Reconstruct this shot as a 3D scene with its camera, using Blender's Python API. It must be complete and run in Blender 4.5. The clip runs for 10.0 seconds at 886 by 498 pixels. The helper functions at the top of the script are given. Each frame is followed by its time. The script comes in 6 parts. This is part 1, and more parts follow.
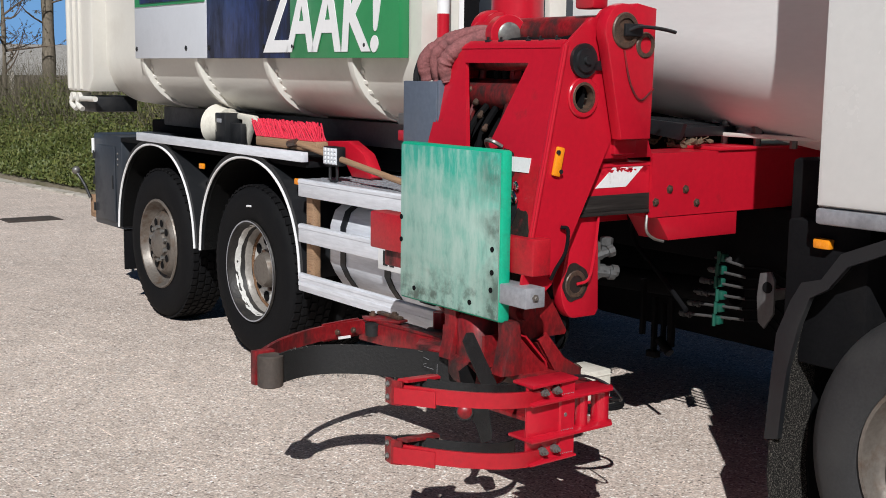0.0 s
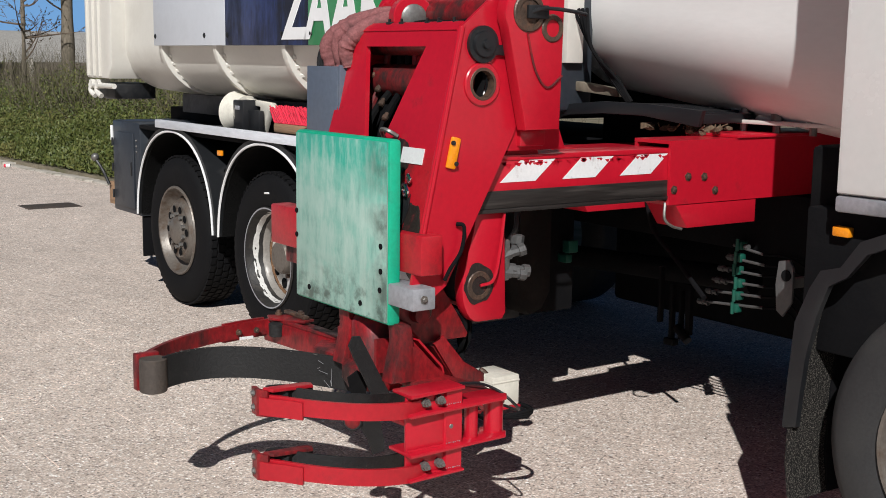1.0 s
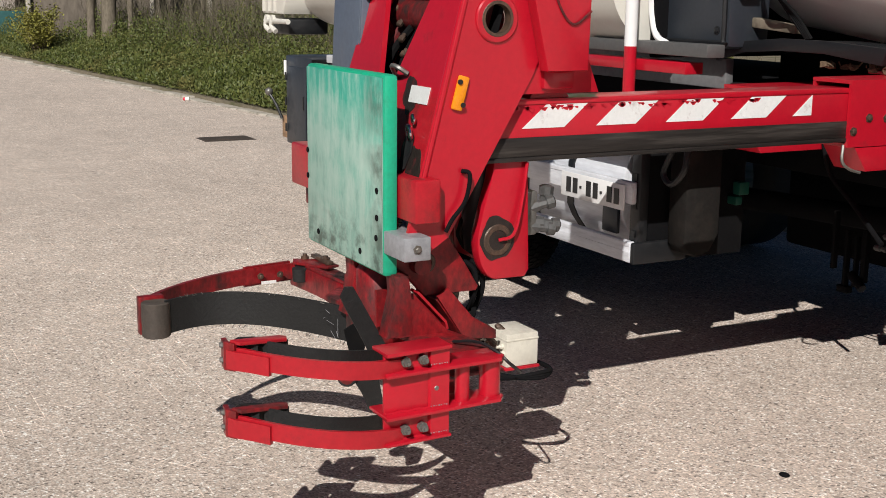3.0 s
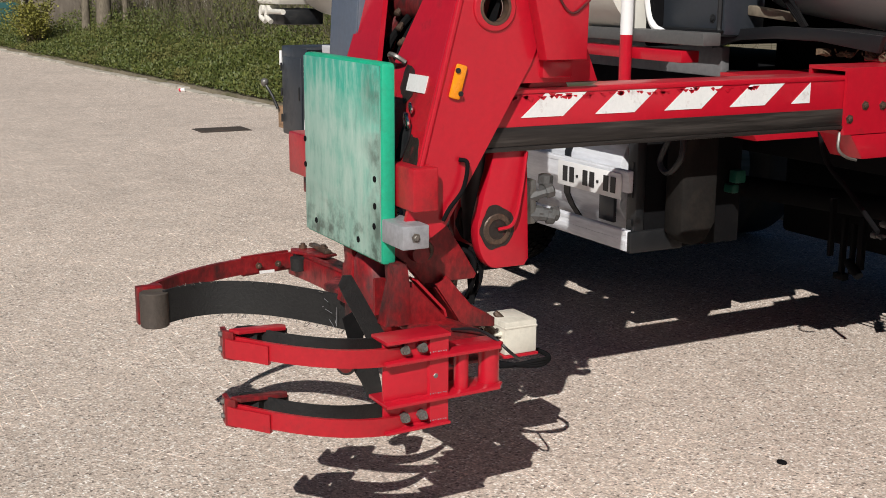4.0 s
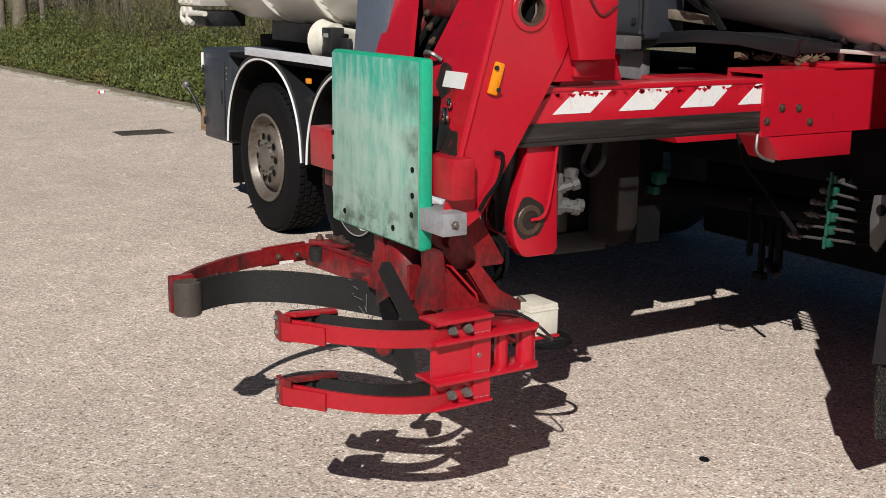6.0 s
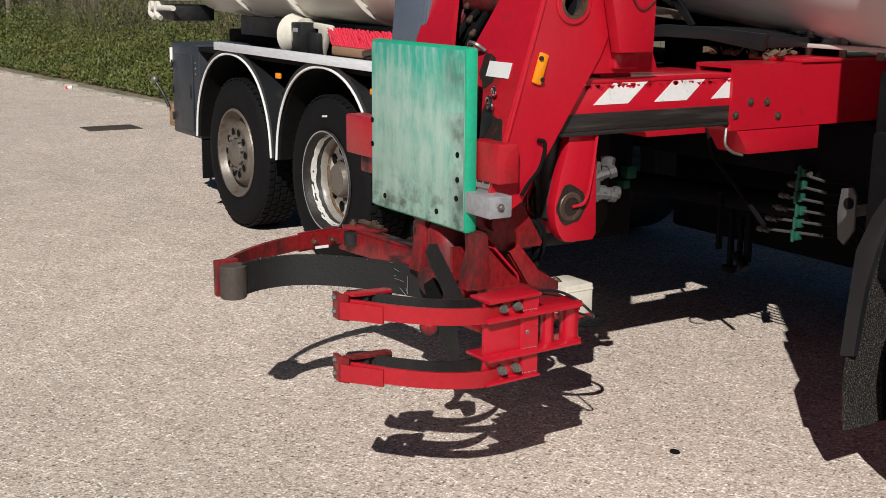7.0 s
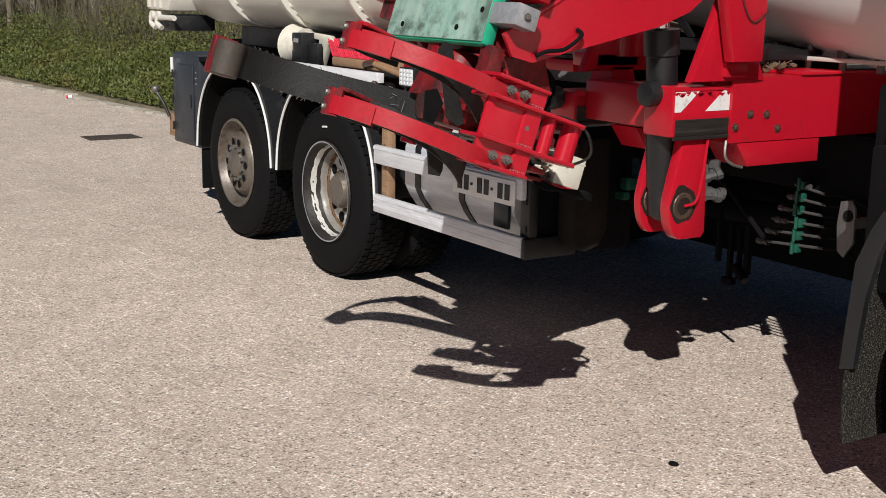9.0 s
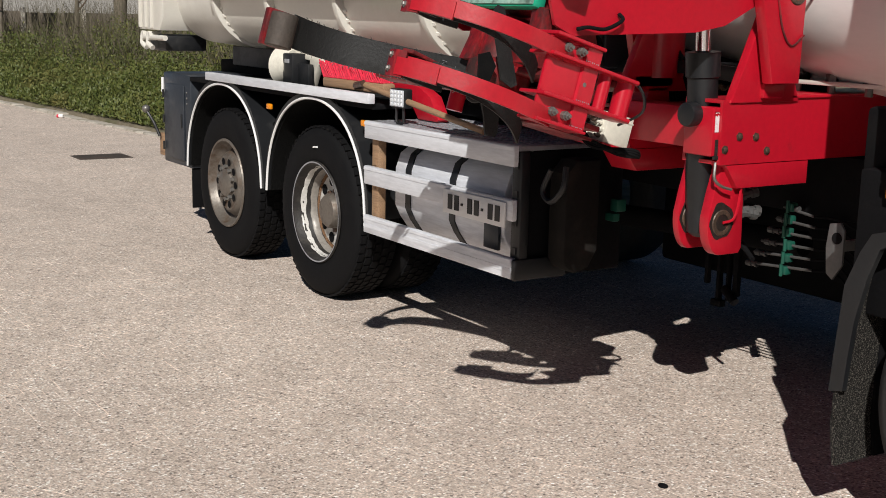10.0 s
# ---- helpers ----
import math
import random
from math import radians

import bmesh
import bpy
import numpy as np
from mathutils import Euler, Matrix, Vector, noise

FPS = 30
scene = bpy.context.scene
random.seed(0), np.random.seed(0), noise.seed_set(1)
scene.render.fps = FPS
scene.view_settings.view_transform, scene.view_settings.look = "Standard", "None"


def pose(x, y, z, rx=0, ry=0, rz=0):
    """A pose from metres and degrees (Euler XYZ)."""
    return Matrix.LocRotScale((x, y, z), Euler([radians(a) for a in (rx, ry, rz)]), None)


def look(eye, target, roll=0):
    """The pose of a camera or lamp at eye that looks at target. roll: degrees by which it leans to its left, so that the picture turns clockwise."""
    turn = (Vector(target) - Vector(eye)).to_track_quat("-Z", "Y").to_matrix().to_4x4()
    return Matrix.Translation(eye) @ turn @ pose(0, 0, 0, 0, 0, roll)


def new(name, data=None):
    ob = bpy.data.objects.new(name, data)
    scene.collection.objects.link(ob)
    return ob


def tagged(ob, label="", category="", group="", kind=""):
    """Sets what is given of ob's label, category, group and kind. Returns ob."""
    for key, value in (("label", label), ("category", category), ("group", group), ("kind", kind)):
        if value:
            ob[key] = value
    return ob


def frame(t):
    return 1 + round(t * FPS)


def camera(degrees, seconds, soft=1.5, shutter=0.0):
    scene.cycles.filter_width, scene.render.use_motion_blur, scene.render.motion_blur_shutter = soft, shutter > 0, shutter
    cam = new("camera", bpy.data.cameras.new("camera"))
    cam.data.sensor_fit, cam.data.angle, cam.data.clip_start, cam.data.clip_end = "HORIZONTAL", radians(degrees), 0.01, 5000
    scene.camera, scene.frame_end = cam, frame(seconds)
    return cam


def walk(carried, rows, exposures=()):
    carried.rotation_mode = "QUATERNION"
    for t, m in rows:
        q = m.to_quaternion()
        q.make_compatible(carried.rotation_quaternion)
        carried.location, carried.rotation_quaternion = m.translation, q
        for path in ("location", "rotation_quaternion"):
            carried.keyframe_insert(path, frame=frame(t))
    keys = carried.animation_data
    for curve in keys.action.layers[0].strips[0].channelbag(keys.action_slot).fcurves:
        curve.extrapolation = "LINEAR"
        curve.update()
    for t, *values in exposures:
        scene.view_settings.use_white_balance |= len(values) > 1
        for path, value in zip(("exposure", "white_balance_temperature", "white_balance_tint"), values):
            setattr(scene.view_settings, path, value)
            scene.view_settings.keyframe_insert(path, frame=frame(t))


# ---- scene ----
cam = camera(40.1, 10.0, soft=0.9)
EYE = (6.383, -3.277, 1.693)
# seconds, yaw, pitch, roll
PATH = [
    (0.0, 53.69, -8.30, 0.76),
    (0.5, 54.07, -8.67, 0.71),
    (1.0, 54.52, -8.91, 0.74),
    (1.5, 56.16, -9.35, 0.81),
    (2.0, 58.08, -9.92, 0.93),
    (2.5, 60.38, -10.95, 0.98),
    (3.0, 62.37, -11.95, 0.69),
    (3.2, 62.89, -12.20, 0.50),
    (4.5, 61.58, -12.52, 0.38),
    (5.0, 60.99, -12.32, 0.54),
    (6.5, 57.60, -12.40, 0.76),
    (7.0, 57.20, -12.51, 0.77),
    (7.5, 57.03, -12.59, 0.81),
    (8.0, 56.91, -12.40, 0.90),
    (8.5, 57.00, -12.12, 0.85),
    (9.0, 57.18, -12.00, 1.04),
    (9.5, 57.10, -11.76, 1.14),
    (10.0, 56.72, -11.01, 1.35),
]
walk(cam, [(t, pose(*EYE, 0, 0, y) @ pose(0, 0, 0, 90 + p) @ pose(0, 0, 0, 0, 0, r)) for t, y, p, r in PATH],
     [(0.0, -0.13, 6050, 10), (1.5, -0.11, 6250, 10), (2.5, -0.12, 6450, 10), (10.0, -0.19, 6450, 10)])

# ---- light ----
SUN_YAW, SUN_EL = 49.0, 38.5
world = bpy.data.worlds.new("sky")
scene.world = world
world.use_nodes = True
wn = world.node_tree.nodes
sky = wn.new("ShaderNodeTexSky")
sky.sky_type = "NISHITA"
sky.sun_disc = False
sky.ozone_density, sky.dust_density = 10.0, 0.2
sky.sun_elevation = radians(SUN_EL)
sky.sun_rotation = radians(180 - SUN_YAW)
world.node_tree.links.new(sky.outputs[0], wn["Background"].inputs[0])
wn["Background"].inputs[1].default_value = 0.016
sun = new("sun", bpy.data.lights.new("sun", "SUN"))
sun.data.energy, sun.data.angle, sun.data.color = 5.0, radians(0.5), (1.0, 0.96, 0.895)
_way = Vector((-math.sin(radians(SUN_YAW)) * math.cos(radians(SUN_EL)), math.cos(radians(SUN_YAW)) * math.cos(radians(SUN_EL)), -math.sin(radians(SUN_EL))))
sun.matrix_world = look((12, -10, 12), Vector((12, -10, 12)) + _way)
scene.view_settings.exposure = 0.0


# ---- materials ----
def mat(name, base, rough=0.5, metal=0.0, dirt=None, amount=0.4, scale=3.0, fine=60.0, bump=0.1, spread=0.12, stretch=(1, 1, 1), coat=0.0, threshold=0.5):
    """A surface with grain and worn or dirty patches at two sizes."""
    m = bpy.data.materials.new(name)
    m.use_nodes = True
    nt = m.node_tree
    n, ln = nt.nodes, nt.links.new
    b = n["Principled BSDF"]
    b.inputs["Roughness"].default_value, b.inputs["Metallic"].default_value = rough, metal
    b.inputs["Coat Weight"].default_value = coat
    if rough >= 0.75:
        b.inputs["Specular IOR Level"].default_value = 0.12
    tc = n.new("ShaderNodeTexCoord")
    mp = n.new("ShaderNodeMapping")
    mp.inputs["Scale"].default_value = stretch
    ln(tc.outputs["Object"], mp.inputs[0])

    def tex(s, detail=4.0, r=0.6):
        t = n.new("ShaderNodeTexNoise")
        t.inputs["Scale"].default_value, t.inputs["Detail"].default_value, t.inputs["Roughness"].default_value = s, detail, r
        ln(mp.outputs[0], t.inputs["Vector"])
        return t.outputs["Fac"]

    def ramp(v, lo, hi, a=0.0, z=1.0):
        t = n.new("ShaderNodeMapRange")
        for k, val in zip(range(1, 5), (lo, hi, a, z)):
            t.inputs[k].default_value = val
        ln(v, t.inputs[0])
        return t.outputs[0]

    def mix(f, a, c, kind="MIX"):
        t = n.new("ShaderNodeMix")
        t.data_type, t.blend_type = "RGBA", kind
        for sock, val in ((t.inputs["Factor"], f), (t.inputs["A"], a), (t.inputs["B"], c)):
            if hasattr(val, "links") or isinstance(val, bpy.types.NodeSocket):
                ln(val, sock)
            else:
                sock.default_value = val if isinstance(val, float) else (*val, 1)
        return t.outputs["Result"]

    grain = tex(fine, 3.0)
    big = tex(scale, 6.0, 0.65)
    lo, hi = [max(c * (1 - spread), 0) for c in base], [min(c * (1 + spread), 1) for c in base]
    col = mix(ramp(grain, 0.3, 0.7), lo, hi)
    col = mix(ramp(tex(scale * 0.45, 3.0), 0.3, 0.7, 0.0, 0.35), col, [c * 0.8 for c in base])
    if dirt:
        f = ramp(big, threshold, threshold + 0.18, 0.0, amount)
        col = mix(f, col, dirt)
        ln(ramp(big, threshold, threshold + 0.2, rough, min(rough + 0.3, 0.95)), b.inputs["Roughness"])
    ln(col, b.inputs["Base Color"])
    bp = n.new("ShaderNodeBump")
    bp.inputs["Strength"].default_value, bp.inputs["Distance"].default_value = bump, 0.01
    ln(grain, bp.inputs["Height"])
    ln(bp.outputs[0], b.inputs["Normal"])
    return m


RED = mat("red_paint", (0.49, 0.008, 0.023), 0.3, 0, (0.12, 0.02, 0.02), 0.7, 9.0, 40, 0.03, 0.07, coat=0.15, threshold=0.64)
RED_WORN = mat("worn_red_paint", (0.24, 0.009, 0.013), 0.38, 0, (0.02, 0.013, 0.012), 0.92, 8.0, 70, 0.12, 0.4, (1, 1, 0.6), threshold=0.46)
RED_PRONG = mat("rubbed_red_paint", (0.42, 0.010, 0.020), 0.34, 0, (0.06, 0.018, 0.016), 0.8, 7.0, 50, 0.05, 0.12, threshold=0.6)
RED_SOILED = mat("soiled_red_paint", (0.43, 0.01, 0.02), 0.36, 0, (0.03, 0.02, 0.018), 0.92, 6.5, 70, 0.06, 0.15, threshold=0.56)
WHITE = mat("white_paint", (0.70, 0.68, 0.62), 0.35, 0, (0.5, 0.46, 0.4), 0.3, 1.6, 30, 0.02, 0.02, threshold=0.55)
WHITE_CAB = mat("cab_white_paint", (0.78, 0.78, 0.76), 0.25, 0, (0.6, 0.6, 0.58), 0.25, 1.5, 30, 0.01, 0.02, coat=0.3)
WHITE_HOPPER = mat("hopper_white_paint", (0.80, 0.79, 0.77), 0.3, 0, (0.5, 0.36, 0.33), 0.4, 2.2, 30, 0.02, 0.02, (0.5, 1, 2), threshold=0.66)
WHITE_TAPE = mat("white_reflective_tape", (0.8, 0.8, 0.8), 0.4, 0, (0.3, 0.2, 0.18), 0.7, 22, 80, 0.03, 0.05, threshold=0.56)
BLACK = mat("black_plastic", (0.010, 0.011, 0.013), 0.45, 0, (0.024, 0.023, 0.022), 0.4, 5, 60, 0.04, 0.15)
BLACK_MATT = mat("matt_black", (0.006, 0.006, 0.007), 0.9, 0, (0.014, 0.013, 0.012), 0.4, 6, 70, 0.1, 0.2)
NAVY = mat("dark_blue_grey_paint", (0.03, 0.036, 0.046), 0.4, 0, (0.07, 0.07, 0.07), 0.3, 3, 50, 0.03, 0.1)
SLATE = mat("slate_grey_paint", (0.10, 0.12, 0.16), 0.45, 0, (0.18, 0.18, 0.19), 0.4, 5, 50, 0.03, 0.1)
TYRE = mat("tyre_rubber", (0.0072, 0.0072, 0.008), 0.75, 0, (0.0135, 0.013, 0.0128), 0.5, 4, 90, 0.12, 0.2)
# lighter copy of the rubber: glancing light on the front tyre in its colour
TYRE_LIT = mat("lit_tyre_rubber", (0.026, 0.026, 0.027), 0.7, 0, (0.045, 0.043, 0.04), 0.5, 4, 90, 0.12, 0.2)
SPRAY_DARK = mat("dark_spray_lining", (0.006, 0.006, 0.006), 0.9, 0, (0.05, 0.046, 0.042), 0.8, 160, 300, 1.0, 0.5, threshold=0.58)
SPRAY = mat("spray_flap_bristle", (0.018, 0.017, 0.016), 0.9, 0, (0.26, 0.24, 0.21), 0.9, 200, 300, 1.0, 0.5, threshold=0.5)
ALU = mat("brushed_aluminium", (0.76, 0.78, 0.83), 0.42, 0.1, (0.45, 0.46, 0.48), 0.5, 6, 60, 0.05, 0.12, (0.15, 1, 1))
STEEL = mat("dull_steel", (0.2, 0.195, 0.185), 0.42, 0.5, (0.12, 0.08, 0.05), 0.7, 9, 60, 0.08, 0.2)
CHROME = mat("chromed_rod", (0.75, 0.75, 0.76), 0.12, 1.0, None, 0, 4, 40, 0.01, 0.03)
RIM = mat("rim_silver", (0.17, 0.15, 0.13), 0.42, 0.4, (0.10, 0.06, 0.035), 0.85, 9, 60, 0.1, 0.15, threshold=0.5)
GREASE = mat("greasy_pin", (0.09, 0.06, 0.045), 0.4, 0.3, (0.2, 0.1, 0.06), 0.6, 25, 90, 0.3, 0.3)
RIM_BRIGHT = mat("bright_peeling_rim_paint", (0.66, 0.65, 0.62), 0.32, 0.1, (0.12, 0.08, 0.05), 0.8, 17, 60, 0.12, 0.12, threshold=0.62)
RIM_DARK = mat("bare_dark_rim_steel", (0.022, 0.02, 0.019), 0.5, 0.2, (0.07, 0.06, 0.05), 0.7, 16, 70, 0.2, 0.3)
RIM_GREY = mat("grey_beige_rim_paint", (0.27, 0.25, 0.225), 0.4, 0.1, (0.10, 0.07, 0.05), 0.7, 11, 60, 0.1, 0.15, threshold=0.58)
RUST = mat("flaking_rust", (0.16, 0.09, 0.05), 0.8, 0, (0.4, 0.36, 0.3), 0.8, 45, 90, 0.5, 0.4, threshold=0.55)
SLIDE = mat("scratched_slide_steel", (0.035, 0.03, 0.028), 0.38, 0.4, (0.12, 0.105, 0.095), 0.7, 9, 60, 0.1, 0.35, (1, 0.12, 2.5))
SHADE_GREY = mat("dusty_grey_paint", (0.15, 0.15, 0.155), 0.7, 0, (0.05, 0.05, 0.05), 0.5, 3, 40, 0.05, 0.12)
RUBBER_BELT = mat("ribbed_belt_rubber", (0.009, 0.009, 0.0095), 0.68, 0, (0.022, 0.021, 0.02), 0.5, 12, 90, 0.3, 0.3)
GALV = mat("galvanised_steel", (0.38, 0.39, 0.42), 0.4, 0.3, (0.2, 0.2, 0.21), 0.6, 7, 50, 0.06, 0.15)
AMBER = mat("amber_lens", (0.9, 0.3, 0.01), 0.2, 0, (0.6, 0.2, 0.02), 0.3, 30, 90, 0.05, 0.1)
GREEN_EDGE = mat("green_plastic_edge", (0.012, 0.42, 0.24), 0.45, 0, (0.02, 0.25, 0.16), 0.5, 8, 60, 0.06, 0.1)
VALVE_GREEN = mat("green_valve_paint", (0.008, 0.09, 0.06), 0.5, 0, (0.01, 0.045, 0.03), 0.5, 20, 80, 0.05, 0.1)
BRISTLE = mat("red_bristle", (0.75, 0.03, 0.07), 0.5, 0, (0.4, 0.03, 0.05), 0.5, 40, 120, 0.2, 0.25)
WOOD = mat("broom_wood", (0.34, 0.21, 0.12), 0.6, 0, (0.14, 0.09, 0.06), 0.6, 6, 50, 0.15, 0.2, (0.2, 3, 3))
CREAM = mat("cream_plastic", (0.72, 0.69, 0.6), 0.4, 0, (0.4, 0.36, 0.3), 0.5, 8, 60, 0.05, 0.06)
HOSE_PINK = mat("faded_hose_sleeve", (0.26, 0.105, 0.105), 0.85, 0, (0.14, 0.07, 0.07), 0.9, 14, 90, 0.4, 0.25)
SIGN_GREEN = mat("sign_green", (0.03, 0.26, 0.09), 0.35, 0, (0.03, 0.2, 0.07), 0.3, 2, 40, 0.01, 0.03)
SIGN_BLUE = mat("sign_blue_print", (0.012, 0.032, 0.13), 0.35, 0, (0.006, 0.009, 0.02), 0.95, 2.2, 25, 0.01, 0.4, (2, 1, 0.6), threshold=0.42)
SIGN_GREY = mat("sign_pale_grey", (0.62, 0.65, 0.7), 0.4, 0, (0.55, 0.57, 0.6), 0.4, 2, 30, 0.01, 0.02)
SIGN_WHITE = mat("sign_white", (0.85, 0.85, 0.85), 0.4, 0, (0.75, 0.75, 0.76), 0.3, 3, 30, 0.01, 0.02)
BARK = mat("bark", (0.2, 0.17, 0.13), 0.9, 0, (0.09, 0.08, 0.06), 0.8, 5, 25, 0.6, 0.3, (1, 1, 0.35))
TWIG = mat("twig", (0.16, 0.12, 0.09), 0.9, 0, None, 0, 5, 25, 0.3, 0.2)
LEAF = mat("weed_leaf", (0.095, 0.115, 0.026), 0.6, 0, (0.12, 0.11, 0.03), 0.9, 0.8, 9, 0.1, 0.45)
_n, _l = LEAF.node_tree.nodes, LEAF.node_tree.links
_geo, _ramp = _n.new("ShaderNodeNewGeometry"), _n.new("ShaderNodeValToRGB")
_l.new(_geo.outputs["Random Per Island"], _ramp.inputs[0])
_ramp.color_ramp.elements.new(0.55)
for _el, _c in zip(_ramp.color_ramp.elements, ((0.72, 0.84, 0.72), (1.0, 1.0, 0.9), (1.45, 1.28, 1.35))):
    _el.color = (*_c, 1)
_mx = _n.new("ShaderNodeMix")
_mx.data_type, _mx.blend_type = "RGBA", "MULTIPLY"
_mx.inputs["Factor"].default_value = 1
_b = _n["Principled BSDF"]
_l.new(_b.inputs["Base Color"].links[0].from_socket, _mx.inputs["A"])
_l.new(_ramp.outputs[0], _mx.inputs["B"])
_l.new(_mx.outputs["Result"], _b.inputs["Base Color"])
LEAF_DRY = mat("dry_stalk", (0.13, 0.112, 0.08), 0.8, 0, (0.11, 0.11, 0.06), 0.7, 2, 20, 0.1, 0.3)
SOIL = mat("verge_soil", (0.21, 0.18, 0.13), 0.95, 0, (0.06, 0.075, 0.025), 0.9, 1.5, 12, 0.6, 0.3)
KERB = mat("kerb_concrete", (0.5, 0.46, 0.4), 0.9, 0, (0.2, 0.18, 0.14), 0.8, 5, 40, 0.4, 0.2)
PANEL_FENCE = mat("weathered_fence", (0.2, 0.17, 0.14), 0.9, 0, (0.11, 0.09, 0.075), 0.8, 0.9, 10, 0.3, 0.3, (1, 1, 0.3))
SHEET_GREY = mat("pale_roof_sheet", (0.42, 0.4, 0.37), 0.8, 0, (0.3, 0.29, 0.27), 0.6, 0.8, 8, 0.2, 0.15)
SOIL_CAKE = mat("caked_dirt", (0.15, 0.105, 0.07), 0.9, 0, (0.05, 0.035, 0.025), 0.8, 25, 70, 0.5, 0.4)
IRON = mat("cast_iron", (0.09, 0.075, 0.065), 0.7, 0.4, (0.14, 0.1, 0.08), 0.6, 9, 60, 0.3, 0.2)
PIPE = mat("dark_steel_pipe", (0.10, 0.10, 0.10), 0.5, 0.3, (0.05, 0.045, 0.04), 0.6, 14, 60, 0.06, 0.2)
GRIME = mat("black_grease_smear", (0.022, 0.016, 0.014), 0.5, 0, (0.12, 0.012, 0.014), 0.8, 26, 90, 0.2, 0.3, threshold=0.55)
# near-black base has the shade in it; the box itself is brownish
SILENCER = mat("shaded_silencer", (0.016, 0.0145, 0.0135), 0.85, 0, (0.034, 0.028, 0.024), 0.7, 4, 50, 0.1, 0.15)
GREY_STEP = mat("dull_grey_step", (0.13, 0.13, 0.13), 0.5, 0.3, (0.12, 0.12, 0.12), 0.5, 5, 50, 0.06, 0.12)
GLASSY = mat("lamp_lens", (0.75, 0.77, 0.8), 0.15, 0, None, 0, 20, 60, 0.05, 0.05)


def concrete_ground():
    """Exposed-aggregate concrete: speckled stones in pale mortar, broad stains and faint broom lines."""
    m = bpy.data.materials.new("exposed_aggregate_concrete")
    m.use_nodes = True
    n, ln = m.node_tree.nodes, m.node_tree.links.new
    b = n["Principled BSDF"]
    b.inputs["Roughness"].default_value = 0.85
    tc = n.new("ShaderNodeTexCoord")
    vor = n.new("ShaderNodeTexVoronoi")
    vor.inputs["Scale"].default_value = 108
    ln(tc.outputs["Object"], vor.inputs["Vector"])
    cr = n.new("ShaderNodeValToRGB")
    ln(vor.outputs["Color"], cr.inputs[0])
    stops = ((0.0, (0.07, 0.056, 0.05)), (0.13, (0.27, 0.222, 0.19)), (0.24, (0.50, 0.412, 0.350)), (0.68, (0.645, 0.534, 0.457)), (1.0, (1.0, 0.97, 0.92)))
    while len(cr.color_ramp.elements) < len(stops):
        cr.color_ramp.elements.new(0.5)
    for e, (p, c) in zip(cr.color_ramp.elements, stops):
        e.position, e.color = p, (*c, 1)

    def noise_at(s, d, stretch=None, turn=0):
        t = n.new("ShaderNodeTexNoise")
        t.inputs["Scale"].default_value, t.inputs["Detail"].default_value = s, d
        src = tc.outputs["Object"]
        if stretch:
            mp = n.new("ShaderNodeMapping")
            mp.inputs["Scale"].default_value, mp.inputs["Rotation"].default_value = stretch, (0, 0, radians(turn))
            ln(src, mp.inputs[0])
            src = mp.outputs[0]
        ln(src, t.inputs["Vector"])
        return t.outputs["Fac"]

    def mul(col, fac, lo, hi, a, z):
        r = n.new("ShaderNodeMapRange")
        for k, v in zip(range(1, 5), (lo, hi, a, z)):
            r.inputs[k].default_value = v
        ln(fac, r.inputs[0])
        x = n.new("ShaderNodeMix")
        x.data_type, x.blend_type = "RGBA", "MULTIPLY"
        x.inputs["Factor"].default_value = 1
        ln(col, x.inputs["A"])
        ln(r.outputs[0], x.inputs["B"])
        return x.outputs["Result"]

    col = mul(cr.outputs[0], noise_at(0.4, 4), 0.3, 0.7, 0.95, 1.10)
    col = mul(col, noise_at(3.0, 5), 0.3, 0.72, 0.92, 1.07)
    col = mul(col, noise_at(28, 4), 0.3, 0.7, 0.88, 1.1)
    col = mul(col, noise_at(105, 4, None), 0.32, 0.68, 0.68, 1.31)
    col = mul(col, noise_at(3.0, 2, (0.5, 22, 1), -33), 0.69, 0.72, 1.0, 1.5)
    col = mul(col, noise_at(2.6, 3, (0.4, 34, 1), -28), 0.68, 0.71, 1.0, 1.45)
    col = mul(col, noise_at(2.2, 2, (0.5, 12, 1), 55), 0.70, 0.75, 1.0, 0.72)
    # joints of the blocks show here and there as pale or dark lines
    mp = n.new("ShaderNodeMapping")
    mp.inputs["Rotation"].default_value = (0, 0, radians(-31))
    ln(tc.outputs["Object"], mp.inputs[0])
    br = n.new("ShaderNodeTexBrick")
    br.inputs["Scale"].default_value = 1
    br.inputs["Mortar Size"].default_value, br.inputs["Mortar Smooth"].default_value = 0.004, 0.3
    br.inputs["Brick Width"].default_value, br.inputs["Row Height"].default_value = 0.21, 0.105
    ln(mp.outputs[0], br.inputs["Vector"])
    for seed, lo, hi, z in ((1.7, 0.47, 0.58, 1.4), (2.3, 0.5, 0.6, 0.66)):
        r = n.new("ShaderNodeMapRange")
        for k, v in zip(range(1, 5), (lo, hi, 0.0, 1.0)):
            r.inputs[k].default_value = v
        ln(noise_at(seed * 2, 3), r.inputs[0])
        both = n.new("ShaderNodeMath")
        both.operation = "MULTIPLY"
        ln(r.outputs[0], both.inputs[0])
        ln(br.outputs["Fac"], both.inputs[1])
        col = mul(col, both.outputs[0], 0.0, 1.0, 1.0, z)
    ln(col, b.inputs["Base Color"])
    bp = n.new("ShaderNodeBump")
    bp.inputs["Strength"].default_value, bp.inputs["Distance"].default_value = 0.5, 0.004
    ln(vor.outputs["Distance"], bp.inputs["Height"])
    ln(bp.outputs[0], b.inputs["Normal"])
    return m


